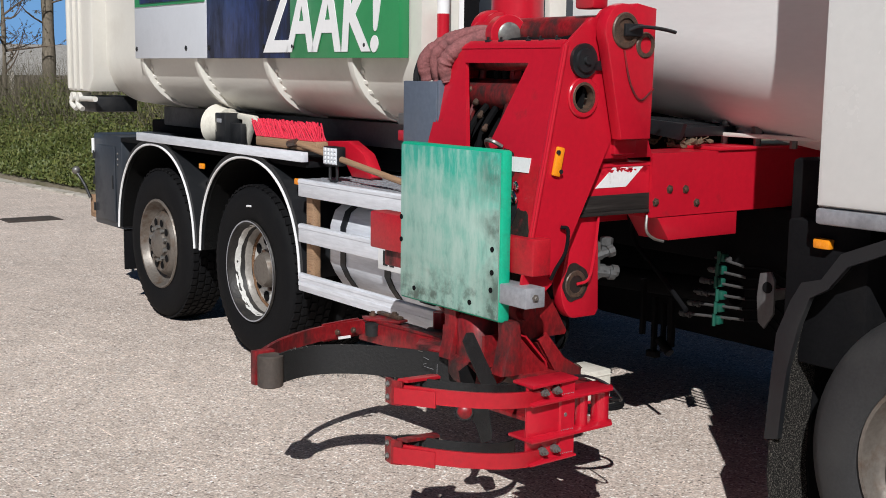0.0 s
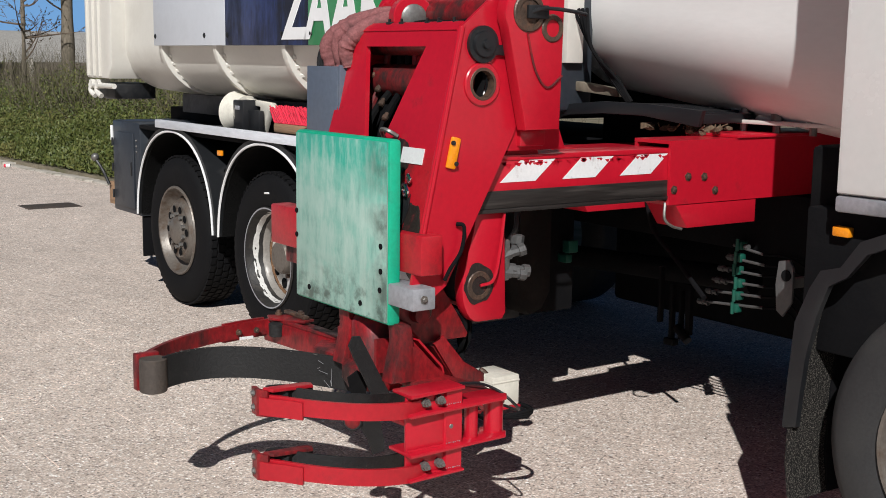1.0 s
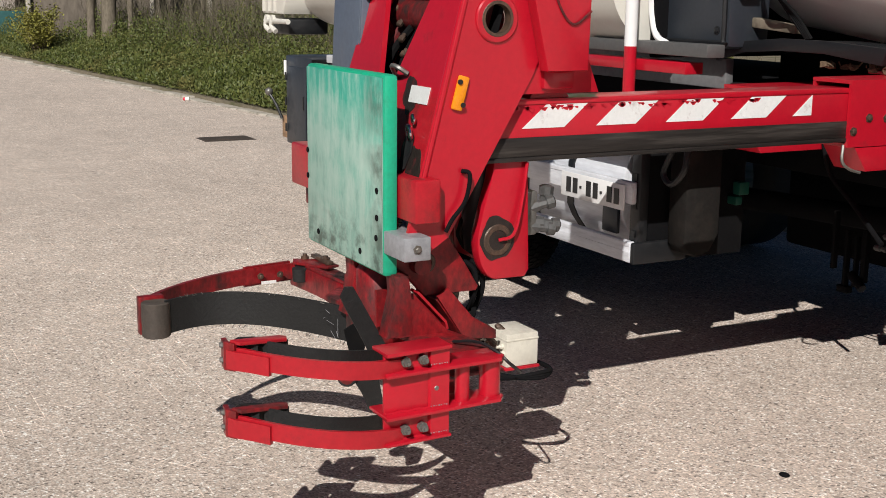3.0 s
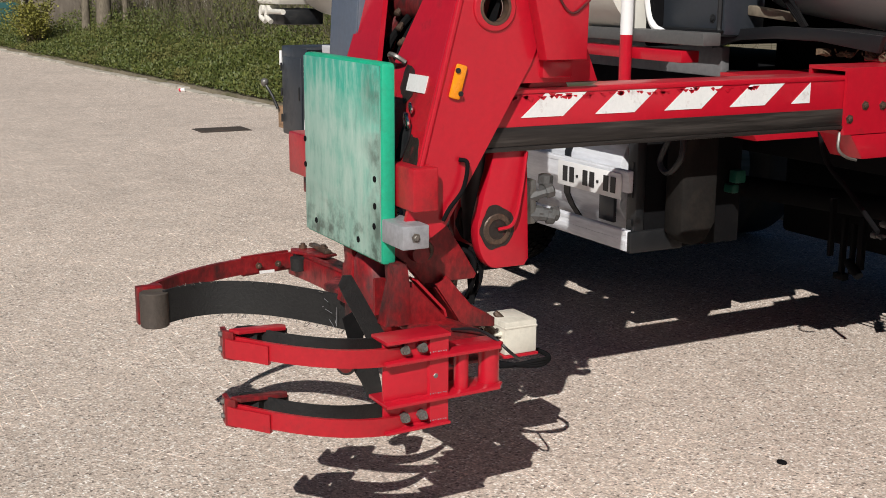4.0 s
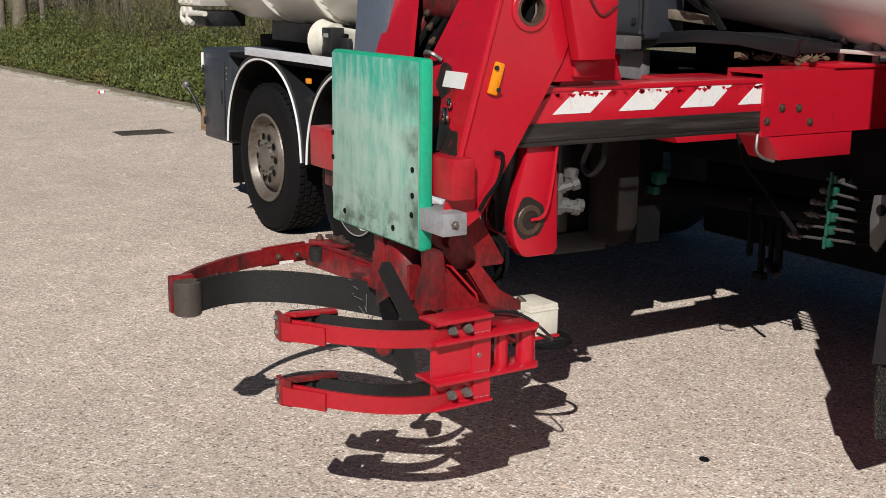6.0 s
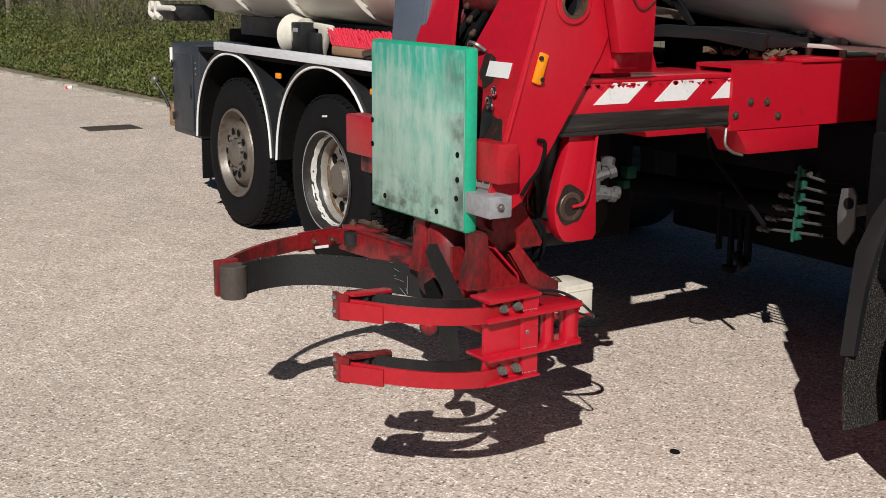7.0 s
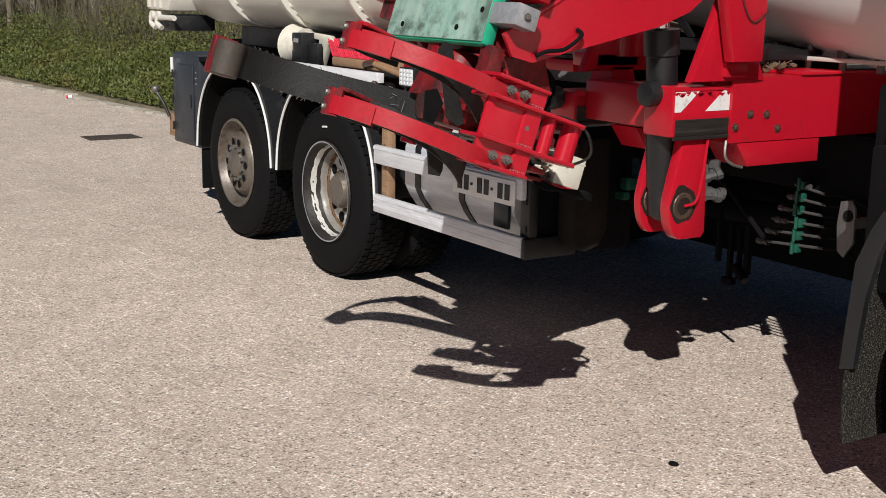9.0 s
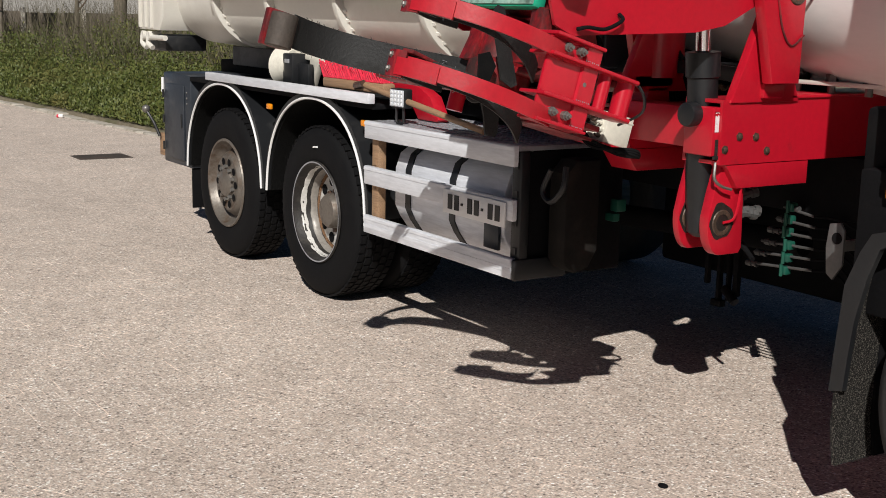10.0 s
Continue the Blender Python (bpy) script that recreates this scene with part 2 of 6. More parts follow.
GROUND = concrete_ground()
SKYBLUE = bpy.data.materials.new("sky_blue")
SKYBLUE.use_nodes = True
_n = SKYBLUE.node_tree.nodes
_e = _n.new("ShaderNodeEmission")
_e.inputs[0].default_value, _e.inputs[1].default_value = (0.20, 0.40, 0.69, 1), 1.0
SKYBLUE.node_tree.links.new(_e.outputs[0], _n["Material Output"].inputs[0])


def board_material():
    """Green plastic board, scuffed pale, with grey-black grime streaks running down."""
    m = bpy.data.materials.new("scuffed_green_board")
    m.use_nodes = True
    n, ln = m.node_tree.nodes, m.node_tree.links.new
    b = n["Principled BSDF"]
    b.inputs["Roughness"].default_value = 0.55
    tc = n.new("ShaderNodeTexCoord")
    sep = n.new("ShaderNodeSeparateXYZ")
    ln(tc.outputs["Generated"], sep.inputs[0])

    def noise_at(s, d, stretch):
        mp = n.new("ShaderNodeMapping")
        mp.inputs["Scale"].default_value = stretch
        ln(tc.outputs["Generated"], mp.inputs[0])
        t = n.new("ShaderNodeTexNoise")
        t.inputs["Scale"].default_value, t.inputs["Detail"].default_value, t.inputs["Roughness"].default_value = s, d, 0.65
        ln(mp.outputs[0], t.inputs["Vector"])
        return t.outputs["Fac"]

    def math(op, a, c):
        t = n.new("ShaderNodeMath")
        t.operation = op
        for k, v in ((0, a), (1, c)):
            if isinstance(v, (int, float)):
                t.inputs[k].default_value = v
            else:
                ln(v, t.inputs[k])
        return t.outputs[0]

    def rng(v, lo, hi, a=0.0, z=1.0):
        r = n.new("ShaderNodeMapRange")
        for k, val in zip(range(1, 5), (lo, hi, a, z)):
            r.inputs[k].default_value = val
        ln(v, r.inputs[0])
        return r.outputs[0]

    def mix(f, a, c):
        t = n.new("ShaderNodeMix")
        t.data_type = "RGBA"
        ln(f, t.inputs["Factor"])
        for k, v in (("A", a), ("B", c)):
            if isinstance(v, tuple):
                t.inputs[k].default_value = (*v, 1)
            else:
                ln(v, t.inputs[k])
        return t.outputs["Result"]

    streak = noise_at(1.0, 8, (11, 1, 3.2))
    patch = noise_at(3.2, 6, (1, 1, 1))
    fine = noise_at(30, 4, (1.6, 1, 0.4))
    # scuffing covers all but the band near the top
    scuff = math("ADD", rng(sep.outputs["Z"], 0.62, 0.86, 1.0, 0.1), rng(patch, 0.35, 0.7, -0.35, 0.35))
    scuff = math("MULTIPLY", rng(scuff, 0.1, 0.9), rng(fine, 0.25, 0.6, 0.75, 1.0))
    col = mix(scuff, (0.05, 0.39, 0.29), (0.34, 0.52, 0.45))
    col = mix(rng(streak, 0.46, 0.68, 0.0, 0.7), col, (0.48, 0.61, 0.54))
    col = mix(rng(streak, 0.44, 0.3, 0.0, 0.55), col, (0.08, 0.22, 0.18))
    edge = math("MULTIPLY", rng(sep.outputs["X"], 0.72, 0.95), rng(patch, 0.42, 0.62))
    foot = math("MULTIPLY", rng(sep.outputs["Z"], 0.3, 0.05), rng(noise_at(9, 5, (1, 1, 1)), 0.45, 0.62))
    col = mix(rng(math("MAXIMUM", edge, foot), 0, 1, 0, 0.8), col, (0.055, 0.075, 0.06))
    ln(col, b.inputs["Base Color"])
    bp = n.new("ShaderNodeBump")
    bp.inputs["Strength"].default_value, bp.inputs["Distance"].default_value = 0.15, 0.004
    ln(fine, bp.inputs["Height"])
    ln(bp.outputs[0], b.inputs["Normal"])
    return m


BOARD = board_material()


# ---- mesh tools ----
def bm_new():
    return bmesh.new()


def box(bm, x0, x1, y0, y1, z0, z1, bevel=0.0, m=None):
    r = bmesh.ops.create_cube(bm, size=1, matrix=Matrix.LocRotScale(((x0 + x1) / 2, (y0 + y1) / 2, (z0 + z1) / 2), None, (abs(x1 - x0), abs(y1 - y0), abs(z1 - z0))))
    vs = r["verts"]
    if bevel:
        es = list({e for v in vs for e in v.link_edges})
        out = bmesh.ops.bevel(bm, geom=es, offset=bevel, segments=2, affect="EDGES", profile=0.5)
        vs = list({v for f in out["faces"] for v in f.verts} | {v for v in vs if v.is_valid})
    if m is not None:
        bmesh.ops.transform(bm, matrix=m, verts=vs)
    return vs


def prism(bm, pts, axis, lo, hi, bevel=0.0):
    """A flat outline pushed along an axis: pts are (y, z) for x, (x, z) for y, (x, y) for z."""
    def p(u, v, w):
        return {"x": (w, u, v), "y": (u, w, v), "z": (u, v, w)}[axis]
    a = [bm.verts.new(p(u, v, lo)) for u, v in pts]
    b = [bm.verts.new(p(u, v, hi)) for u, v in pts]
    fs = [bm.faces.new(a), bm.faces.new(b[::-1])]
    k = len(pts)
    for i in range(k):
        fs.append(bm.faces.new((a[i], b[i], b[(i + 1) % k], a[(i + 1) % k])))
    bmesh.ops.recalc_face_normals(bm, faces=fs)
    if bevel:
        es = [e for e in {e for f in fs[:2] for e in f.edges}]
        bmesh.ops.bevel(bm, geom=es, offset=bevel, segments=2, affect="EDGES", profile=0.5)


def turned(bm, profile, centre, axis, seg=24):
    """A profile of (distance along axis, radius) turned about an axis."""
    d = Vector(axis).normalized()
    u = d.orthogonal().normalized()
    w = d.cross(u)
    rings = []
    for h, r in profile:
        rings.append([bm.verts.new(Vector(centre) + d * h + (u * math.cos(2 * math.pi * i / seg) + w * math.sin(2 * math.pi * i / seg)) * max(r, 1e-4)) for i in range(seg)])
    fs = []
    for a, b in zip(rings, rings[1:]):
        for i in range(seg):
            fs.append(bm.faces.new((a[i], a[(i + 1) % seg], b[(i + 1) % seg], b[i])))
    fs.append(bm.faces.new(rings[0][::-1]))
    fs.append(bm.faces.new(rings[-1]))
    bmesh.ops.recalc_face_normals(bm, faces=fs)
    for f in fs[:-2]:
        f.smooth = True


def rod(bm, a, b, r, r2=None, seg=16):
    a, b = Vector(a), Vector(b)
    turned(bm, [(0, r), ((b - a).length, r if r2 is None else r2)], a, b - a, seg)


def ring(bm, centre, axis, r_in, r_out, half, seg=28):
    h = half
    d = Vector(axis).normalized()
    u = d.orthogonal().normalized()
    w = d.cross(u)
    prof = ((-h, r_in), (-h, r_out - 0.004), (-h + 0.004, r_out), (h - 0.004, r_out), (h, r_out - 0.004), (h, r_in))
    rows = [[bm.verts.new(Vector(centre) + d * q + (u * math.cos(2 * math.pi * i / seg) + w * math.sin(2 * math.pi * i / seg)) * r) for i in range(seg)] for q, r in prof]
    fs = []
    for a, b in zip(rows, rows[1:] + rows[:1]):
        for i in range(seg):
            fs.append(bm.faces.new((a[i], a[(i + 1) % seg], b[(i + 1) % seg], b[i])))
    bmesh.ops.recalc_face_normals(bm, faces=fs)
    for f in fs:
        f.smooth = False


def hose(bm, pts, r, seg=8, steps=6):
    """A round line through points, smoothed."""
    pts = [Vector(p) for p in pts]
    q = [pts[0] * 2 - pts[1], *pts, pts[-1] * 2 - pts[-2]]
    path = []
    for i in range(1, len(q) - 2):
        for k in range(steps):
            t = k / steps
            a, b, c, d = q[i - 1:i + 3]
            path.append(0.5 * ((2 * b) + (c - a) * t + (2 * a - 5 * b + 4 * c - d) * t * t + (3 * b - a - 3 * c + d) * t ** 3))
    path.append(pts[-1])
    rows, u = [], (path[1] - path[0]).orthogonal().normalized()
    for i, p in enumerate(path):
        d = (path[min(i + 1, len(path) - 1)] - path[max(i - 1, 0)]).normalized()
        u = (u - d * u.dot(d)).normalized()
        w = d.cross(u)
        rr = r(i / (len(path) - 1)) if callable(r) else r
        rows.append([bm.verts.new(p + (u * math.cos(2 * math.pi * k / seg) + w * math.sin(2 * math.pi * k / seg)) * rr) for k in range(seg)])
    for a, b in zip(rows, rows[1:]):
        for k in range(seg):
            bm.faces.new((a[k], a[(k + 1) % seg], b[(k + 1) % seg], b[k])).smooth = True
    bm.faces.new(rows[0][::-1])
    bm.faces.new(rows[-1])


def band(bm, path, across, lo, hi, thick):
    """A strip of thickness thick along a plane path of (u, v) points; across 'x','y','z' is its width axis from lo to hi."""
    n = len(path)
    out = []
    for i in range(n):
        a, b = Vector(path[max(i - 1, 0)]), Vector(path[min(i + 1, n - 1)])
        d = (b - a).normalized()
        out.append(Vector(path[i]) + Vector((-d.y, d.x)) * thick)
    prof = [tuple(p) for p in path] + [tuple(p) for p in out[::-1]]
    def p3(u, v, w):
        return {"x": (w, u, v), "y": (u, w, v), "z": (u, v, w)}[across]
    A = [bm.verts.new(p3(*p, lo)) for p in prof]
    B = [bm.verts.new(p3(*p, hi)) for p in prof]
    k = len(prof)
    fs = [bm.faces.new((A[i], B[i], B[(i + 1) % k], A[(i + 1) % k])) for i in range(k)]
    for i in range(n - 1):
        fs.append(bm.faces.new((A[i], A[i + 1], A[k - 2 - i], A[k - 1 - i])))
        fs.append(bm.faces.new((B[i], B[k - 1 - i], B[k - 2 - i], B[i + 1])))
    bmesh.ops.recalc_face_normals(bm, faces=fs)


def mesh_of(name, bm, material, shift=(0, 0, 0)):
    if any(shift):
        bmesh.ops.translate(bm, vec=-Vector(shift), verts=bm.verts)
    me = bpy.data.meshes.new(name)
    bm.to_mesh(me)
    bm.free()
    me.materials.append(material)
    me.set_sharp_from_angle(angle=radians(38))
    return me


def thing(name, label, category, group="", at=(0, 0, 0)):
    ob = new(name)
    ob.empty_display_size = 0.1
    ob.location = at
    return tagged(ob, label, category, group)


def part(name, bm, material, parent, label="", shift=(0, 0, 0)):
    ob = new(name, mesh_of(name, bm, material, shift))
    ob.parent = parent
    if label:
        ob["label"] = label
    return ob


def solo(name, bm, material, label="", category="", kind="", group=""):
    return tagged(new(name, mesh_of(name, bm, material)), label, category, group, kind)


def bolt(parent, p, axis, r=0.012, h=0.012, material=None, shift=(0, 0, 0)):
    bm = bm_new()
    turned(bm, [(-0.004, r * 1.5), (0.003, r * 1.5), (0.003, r), (h, r * 0.95), (h + 0.002, r * 0.7)], p, axis, 6)
    return part("bolt", bm, material or STEEL, parent, shift=shift)


# ---- ground and distance ----
bm = bm_new()
bmesh.ops.create_grid(bm, x_segments=2, y_segments=2, size=900)
solo("ground", bm, GROUND, "pale exposed-aggregate concrete yard, dry and sunlit", "ground", "structure")


def kerb_y(x):
    return 3.07 + 0.083 * x


# ---- truck ----
truck = thing("refuse_truck", "white refuse collection truck with black mudguards on concrete", "truck")


def tyre_part(parent, x, y, name="tyre", tread=True, width=0.3, R=0.512):
    bm = bm_new()
    w = width
    prof = [(0.012, 0.30), (0.0, 0.325), (-0.004, 0.40), (0.002, 0.455), (0.02, R - 0.022), (0.05, R - 0.008), (w - 0.05, R - 0.008), (w - 0.02, R - 0.022), (w, 0.46), (w, 0.30), (w - 0.05, 0.29), (0.05, 0.29)]
    d = Vector((0, 1, 0))
    seg = 64
    rows = [[bm.verts.new((x + r * math.cos(2 * math.pi * i / seg), y + h, R + r * math.sin(2 * math.pi * i / seg))) for i in range(seg)] for h, r in prof]
    fs = []
    for a, b in zip(rows, rows[1:] + rows[:1]):
        for i in range(seg):
            f = bm.faces.new((a[i], a[(i + 1) % seg], b[(i + 1) % seg], b[i]))
            f.smooth = True
            fs.append(f)
    bmesh.ops.recalc_face_normals(bm, faces=fs)
    t = part(name, bm, TYRE if tread else TYRE_LIT, parent)
    if tread:
        bm = bm_new()
        count, lanes = 56, 5
        for i in range(count):
            for j in range(lanes):
                a0 = 2 * math.pi * (i + 0.5 * (j % 2)) / count
                a1 = a0 + 2 * math.pi / count * 0.8
                y0 = y + 0.025 + (w - 0.05) * j / lanes
                y1 = y0 + (w - 0.05) / lanes * 0.84
                q = []
                for r in (R - 0.012, R):
                    for a, yy in ((a0, y0), (a1, y0 + 0.008), (a1, y1), (a0, y1 - 0.008)):
                        q.append(bm.verts.new((x + r * math.cos(a), yy, R + r * math.sin(a))))
                bm.faces.new((q[4], q[5], q[6], q[7]))
                for k in range(4):
                    bm.faces.new((q[k], q[(k + 1) % 4], q[4 + (k + 1) % 4], q[4 + k]))
        bmesh.ops.recalc_face_normals(bm, faces=bm.faces)
        tr = part("tread", bm, TYRE, parent)
        tr["kind"] = "stuff"
    return t


def wheel(x, kind):
    w = new("wheel")
    w.parent = truck
    w["label"] = {"tag": "black tyre with a rusty silver steel rim", "drive": "black twin tyre with a deep-dished worn white rim", "front": "black front tyre with a silver steel rim"}[kind]
    R = 0.512
    c = (x, 0, R)
    tyre_part(w, x, 0.0, tread=kind != "front", R=R)
    if kind == "drive":
        tyre_part(w, x, 0.35, "inner_tyre", True, R=R)
    bm = bm_new()
    if kind == "drive":
        prof = [(0.004, 0.306), (-0.006, 0.300), (-0.004, 0.288), (0.03, 0.278), (0.05, 0.268), (0.10, 0.262), (0.115, 0.25), (0.165, 0.245), (0.18, 0.225), (0.185, 0.12)]
    else:
        prof = [(0.004, 0.306), (-0.006, 0.300), (-0.004, 0.288), (0.03, 0.276), (0.06, 0.262), (0.075, 0.235), (0.03, 0.205), (0.012, 0.185), (0.01, 0.09)]
    seg = 48
    rows = [[bm.verts.new((x + r * math.cos(2 * math.pi * i / seg), h, R + r * math.sin(2 * math.pi * i / seg))) for i in range(seg)] for h, r in prof]
    for a, b in zip(rows, rows[1:]):
        for i in range(seg):
            bm.faces.new((a[i], a[(i + 1) % seg], b[(i + 1) % seg], b[i])).smooth = True
    bmesh.ops.recalc_face_normals(bm, faces=bm.faces)
    part("rim", bm, RIM_DARK if kind == "drive" else RIM, w)
    if kind == "drive":
        # worn rings inside the dish: polished lip, peeling white, grey, rust
        rn = random.Random(17)
        for rows_, material, lab, wave in ((((-0.008, 0.302), (-0.007, 0.294)), GALV, "polished rim lip", 0.0),
                                     (((0.040, 0.2735), (0.046, 0.2700), (0.072, 0.2648)), RIM_BRIGHT, "peeling white ring inside the rim", 0.006),
                                     (((0.096, 0.2592), (0.108, 0.2490), (0.136, 0.2445)), RIM_GREY, "grey painted ring inside the rim", 0.004),
                                     (((0.138, 0.2440), (0.146, 0.2350), (0.1475, 0.2240)), RUST, "rusty seam of the wheel disc", 0.003)):
            bm = bm_new()
            seg2 = 96
            loops = []
            for hh, rr in rows_:
                jit = [rn.uniform(-wave, wave) for _ in range(seg2)]
                loops.append([bm.verts.new((x + (rr - 0.0015) * math.cos(2 * math.pi * i / seg2), hh + 0.5 * (jit[i] + jit[i - 1]), R + (rr - 0.0015) * math.sin(2 * math.pi * i / seg2))) for i in range(seg2)])
            for u, v in zip(loops, loops[1:]):
                for i in range(seg2):
                    bm.faces.new((u[i], u[(i + 1) % seg2], v[(i + 1) % seg2], v[i])).smooth = True
            bmesh.ops.recalc_face_normals(bm, faces=bm.faces)
            part("rim_ring", bm, material, w, lab)
        bm = bm_new()
        turned(bm, [(0.150, 0.236), (0.148, 0.232), (0.140, 0.20), (0.142, 0.11)], (x, 0, R), (0, 1, 0), 40)
        part("disc", bm, RIM_BRIGHT, w, "white wheel disc with round holes")
        bm = bm_new()
        rod(bm, (x - 0.02, -0.007, R + 0.385), (x + 0.03, -0.007, R + 0.39), 0.006, seg=6)
        part("tyre_mark", bm, SIGN_WHITE, w, "small white mark on the tyre")
    # hand holes and nuts
    deep = 0.141 if kind == "drive" else 0.01
    bm = bm_new()
    if kind == "drive":
        turned(bm, [(0.144, 0.11), (0.09, 0.105), (0.07, 0.09), (0.065, 0.0)], (x, 0, R), (0, 1, 0), 24)
    else:
        turned(bm, [(0.012, 0.10), (-0.004, 0.096), (-0.02, 0.075), (-0.022, 0.0)], (x, 0, R), (0, 1, 0), 24)
    part("hub", bm, RIM, w)
    for i in range(10):
        a = 2 * math.pi * i / 10
        bm = bm_new()
        rr = 0.182 if kind == "drive" else 0.15
        turned(bm, [(deep - 0.004, 0.034 if kind == "drive" else 0.026), (deep - 0.0045, 0.024), (deep - 0.005, 0.0)], (x + rr * math.cos(a), 0, R + rr * math.sin(a)), (0, 1, 0), 12)
        part("hand_hole", bm, BLACK_MATT, w)
        bm = bm_new()
        a += math.pi / 10
        rn = 0.118 if kind == "drive" else 0.112
        turned(bm, [(deep, 0.016), (deep - 0.02, 0.015), (deep - 0.022, 0.008)], (x + rn * math.cos(a), 0, R + rn * math.sin(a)), (0, 1, 0), 6)
        part("wheel_nut", bm, STEEL if kind != "drive" else GREASE, w)
    return w


wheel(-1.35, "tag")
wheel(0.0, "drive")
wheel(4.47, "front")
# far side wheels
for x in (-1.35, 0.0, 4.47):
    w = new("wheel")
    w.parent = truck
    tyre_part(w, x, 2.2, tread=False)


def mudguard(x, lo, hi):
    """Arched guard of a rear wheel with a white piped edge; lo and hi are where its two ends stop."""
    c, r = (x, 0.52), 0.665
    path = []
    a0, a1 = math.asin((hi - c[1]) / r), math.pi - math.asin((lo - c[1]) / r)
    for i in range(25):
        a = a0 + (a1 - a0) * i / 24
        # flattened arch with straighter flanks
        k = 1.0 + 0.035 * math.sin(2 * a) ** 2
        path.append((c[0] + 0.635 * k * math.cos(a), c[1] + r * k * math.sin(a)))
    bm = bm_new()
    band(bm, path, "y", -0.02, 0.62, -0.035)
    g = part("mudguard", bm, BLACK, truck, "black plastic wheel arch with white piping")
    bm = bm_new()
    hose(bm, [(p[0], -0.024, p[1]) for p in path[::2]], 0.008, 6, 3)
    part("piping", bm, SIGN_WHITE, g, "white edge piping")
    bm = bm_new()
    band(bm, [((p[0] - c[0]) * 0.994 + c[0], (p[1] - c[1]) * 0.994 + c[1]) for p in path], "y", 0.0, 0.6, 0.012)
    part("spray_flap", bm, SPRAY_DARK, g, "bristly dark spray suppression lining")
    return g


mudguard(-1.35, 0.56, 0.56)
mudguard(0.0, 0.56, 0.56)
bm = bm_new()
box(bm, -2.02, -2.0, 0.02, 0.5, 0.24, 0.58, 0.004)
part("mud_flap", bm, BLACK_MATT, truck, "grey rubber mud flap")

# tool box behind the rear axle
bm = bm_new()
box(bm, -2.52, -1.98, 0.0, 0.55, 0.535, 1.21, 0.015)
tb = part("tool_box", bm, NAVY, truck, "dark tool locker")
bm = bm_new()
box(bm, -2.46, -2.08, -0.014, 0.0, 0.58, 1.13, 0.006)
door = part("door", bm, NAVY, tb)
bm = bm_new()
box(bm, -2.12, -2.10, -0.022, -0.012, 0.82, 0.92, 0.004)
part("handle", bm, BLACK, tb)
for z in (0.66, 0.86, 1.05):
    bm = bm_new()
    rod(bm, (-2.47, -0.02, z - 0.03), (-2.47, -0.02, z + 0.03), 0.008, seg=8)
    part("hinge", bm, BLACK, tb)
for z in (1.08, 1.04, 1.0):
    bolt(tb, (-2.04, 0.0, z), (0, -1, 0), 0.006, 0.005)
bm = bm_new()
rod(bm, (-2.5, -0.01, 1.06), (-2.5, -0.01, 1.17), 0.012, seg=8)
part("marker", bm, SIGN_WHITE, tb, "white edge marker")
bm = bm_new()
box(bm, -2.62, -2.5, 0.0, 0.3, 0.57, 0.74, 0.01)
part("rear_bumper_block", bm, WOOD, truck, "brown rear buffer block")
bm = bm_new()
hose(bm, [(-2.56, -0.02, 0.72), (-2.6, -0.05, 0.82), (-2.66, -0.08, 0.9)], 0.012, 8, 4)
part("lever", bm, BLACK, truck, "black lever with a grey knob")
bm = bm_new()
bmesh.ops.create_icosphere(bm, subdivisions=2, radius=0.032, matrix=Matrix.Translation((-2.67, -0.085, 0.92)))
part("lever_knob", bm, STEEL, truck, "grey round knob")

# deck rail over the mudguards
bm = bm_new()
box(bm, -1.58, 0.69, -0.045, 0.0, 1.203, 1.256, 0.004)
part("deck_rail", bm, ALU, truck, "bright aluminium edge rail")
bm = bm_new()
box(bm, -1.98, 0.67, 0.0, 0.62, 1.17, 1.2, 0.004)
part("deck", bm, BLACK_MATT, truck, "black deck plate")
for x in (-0.66, 0.56):
    bm = bm_new()
    box(bm, x - 0.03, x + 0.03, 0.0, 0.02, 1.07, 1.105, 0.006)
    part("side_marker", bm, AMBER, truck, "amber side marker lamp")

# side steps and rails beside the tank
for z0, z1, nm in ((1.02, 1.115, "step_edge"), (0.772, 0.872, "side_rail"), (0.505, 0.602, "side_rail")):
    bm = bm_new()
    box(bm, 0.665, 2.03, -0.05, -0.022, z0, z1, 0.005)
    box(bm, 0.668, 2.027, -0.053, -0.049, z1 - 0.022, z1 - 0.006)
    if z0 < 0.6:
        box(bm, 0.668, 2.027, -0.052, -0.049, z0 + 0.03, z0 + 0.05)
    part(nm, bm, ALU, truck, "ribbed aluminium side guard rail")
bm = bm_new()
box(bm, 0.665, 2.03, -0.02, 0.62, 1.09, 1.112, 0.003)
for i in range(22):
    for j in range(9):
        box(bm, 0.69 + i * 0.06, 0.73 + i * 0.06, 0.02 + j * 0.06, 0.035 + j * 0.06, 1.112, 1.116)
part("step_plate", bm, GALV, truck, "chequered aluminium step plate")
for x in (0.70, 1.98):
    bm = bm_new()
    box(bm, x, x + 0.07, -0.02, 0.03, 0.50, 1.09, 0.006)
    for k in range(4):
        box(bm, x + 0.02, x + 0.05, -0.026, -0.018, 0.62 + k * 0.13, 0.65 + k * 0.13)
    part("guard_post", bm, WOOD if x < 1 else BLACK, truck, "upright guard bracket")
bm = bm_new()
box(bm, 2.03, 2.06, -0.05, 0.25, 0.5, 0.6, 0.01)
part("rail_end_cap", bm, BLACK, truck)
bm = bm_new()
box(bm, 2.0, 2.03, 0.0, 0.6, 0.5, 1.088, 0.004)
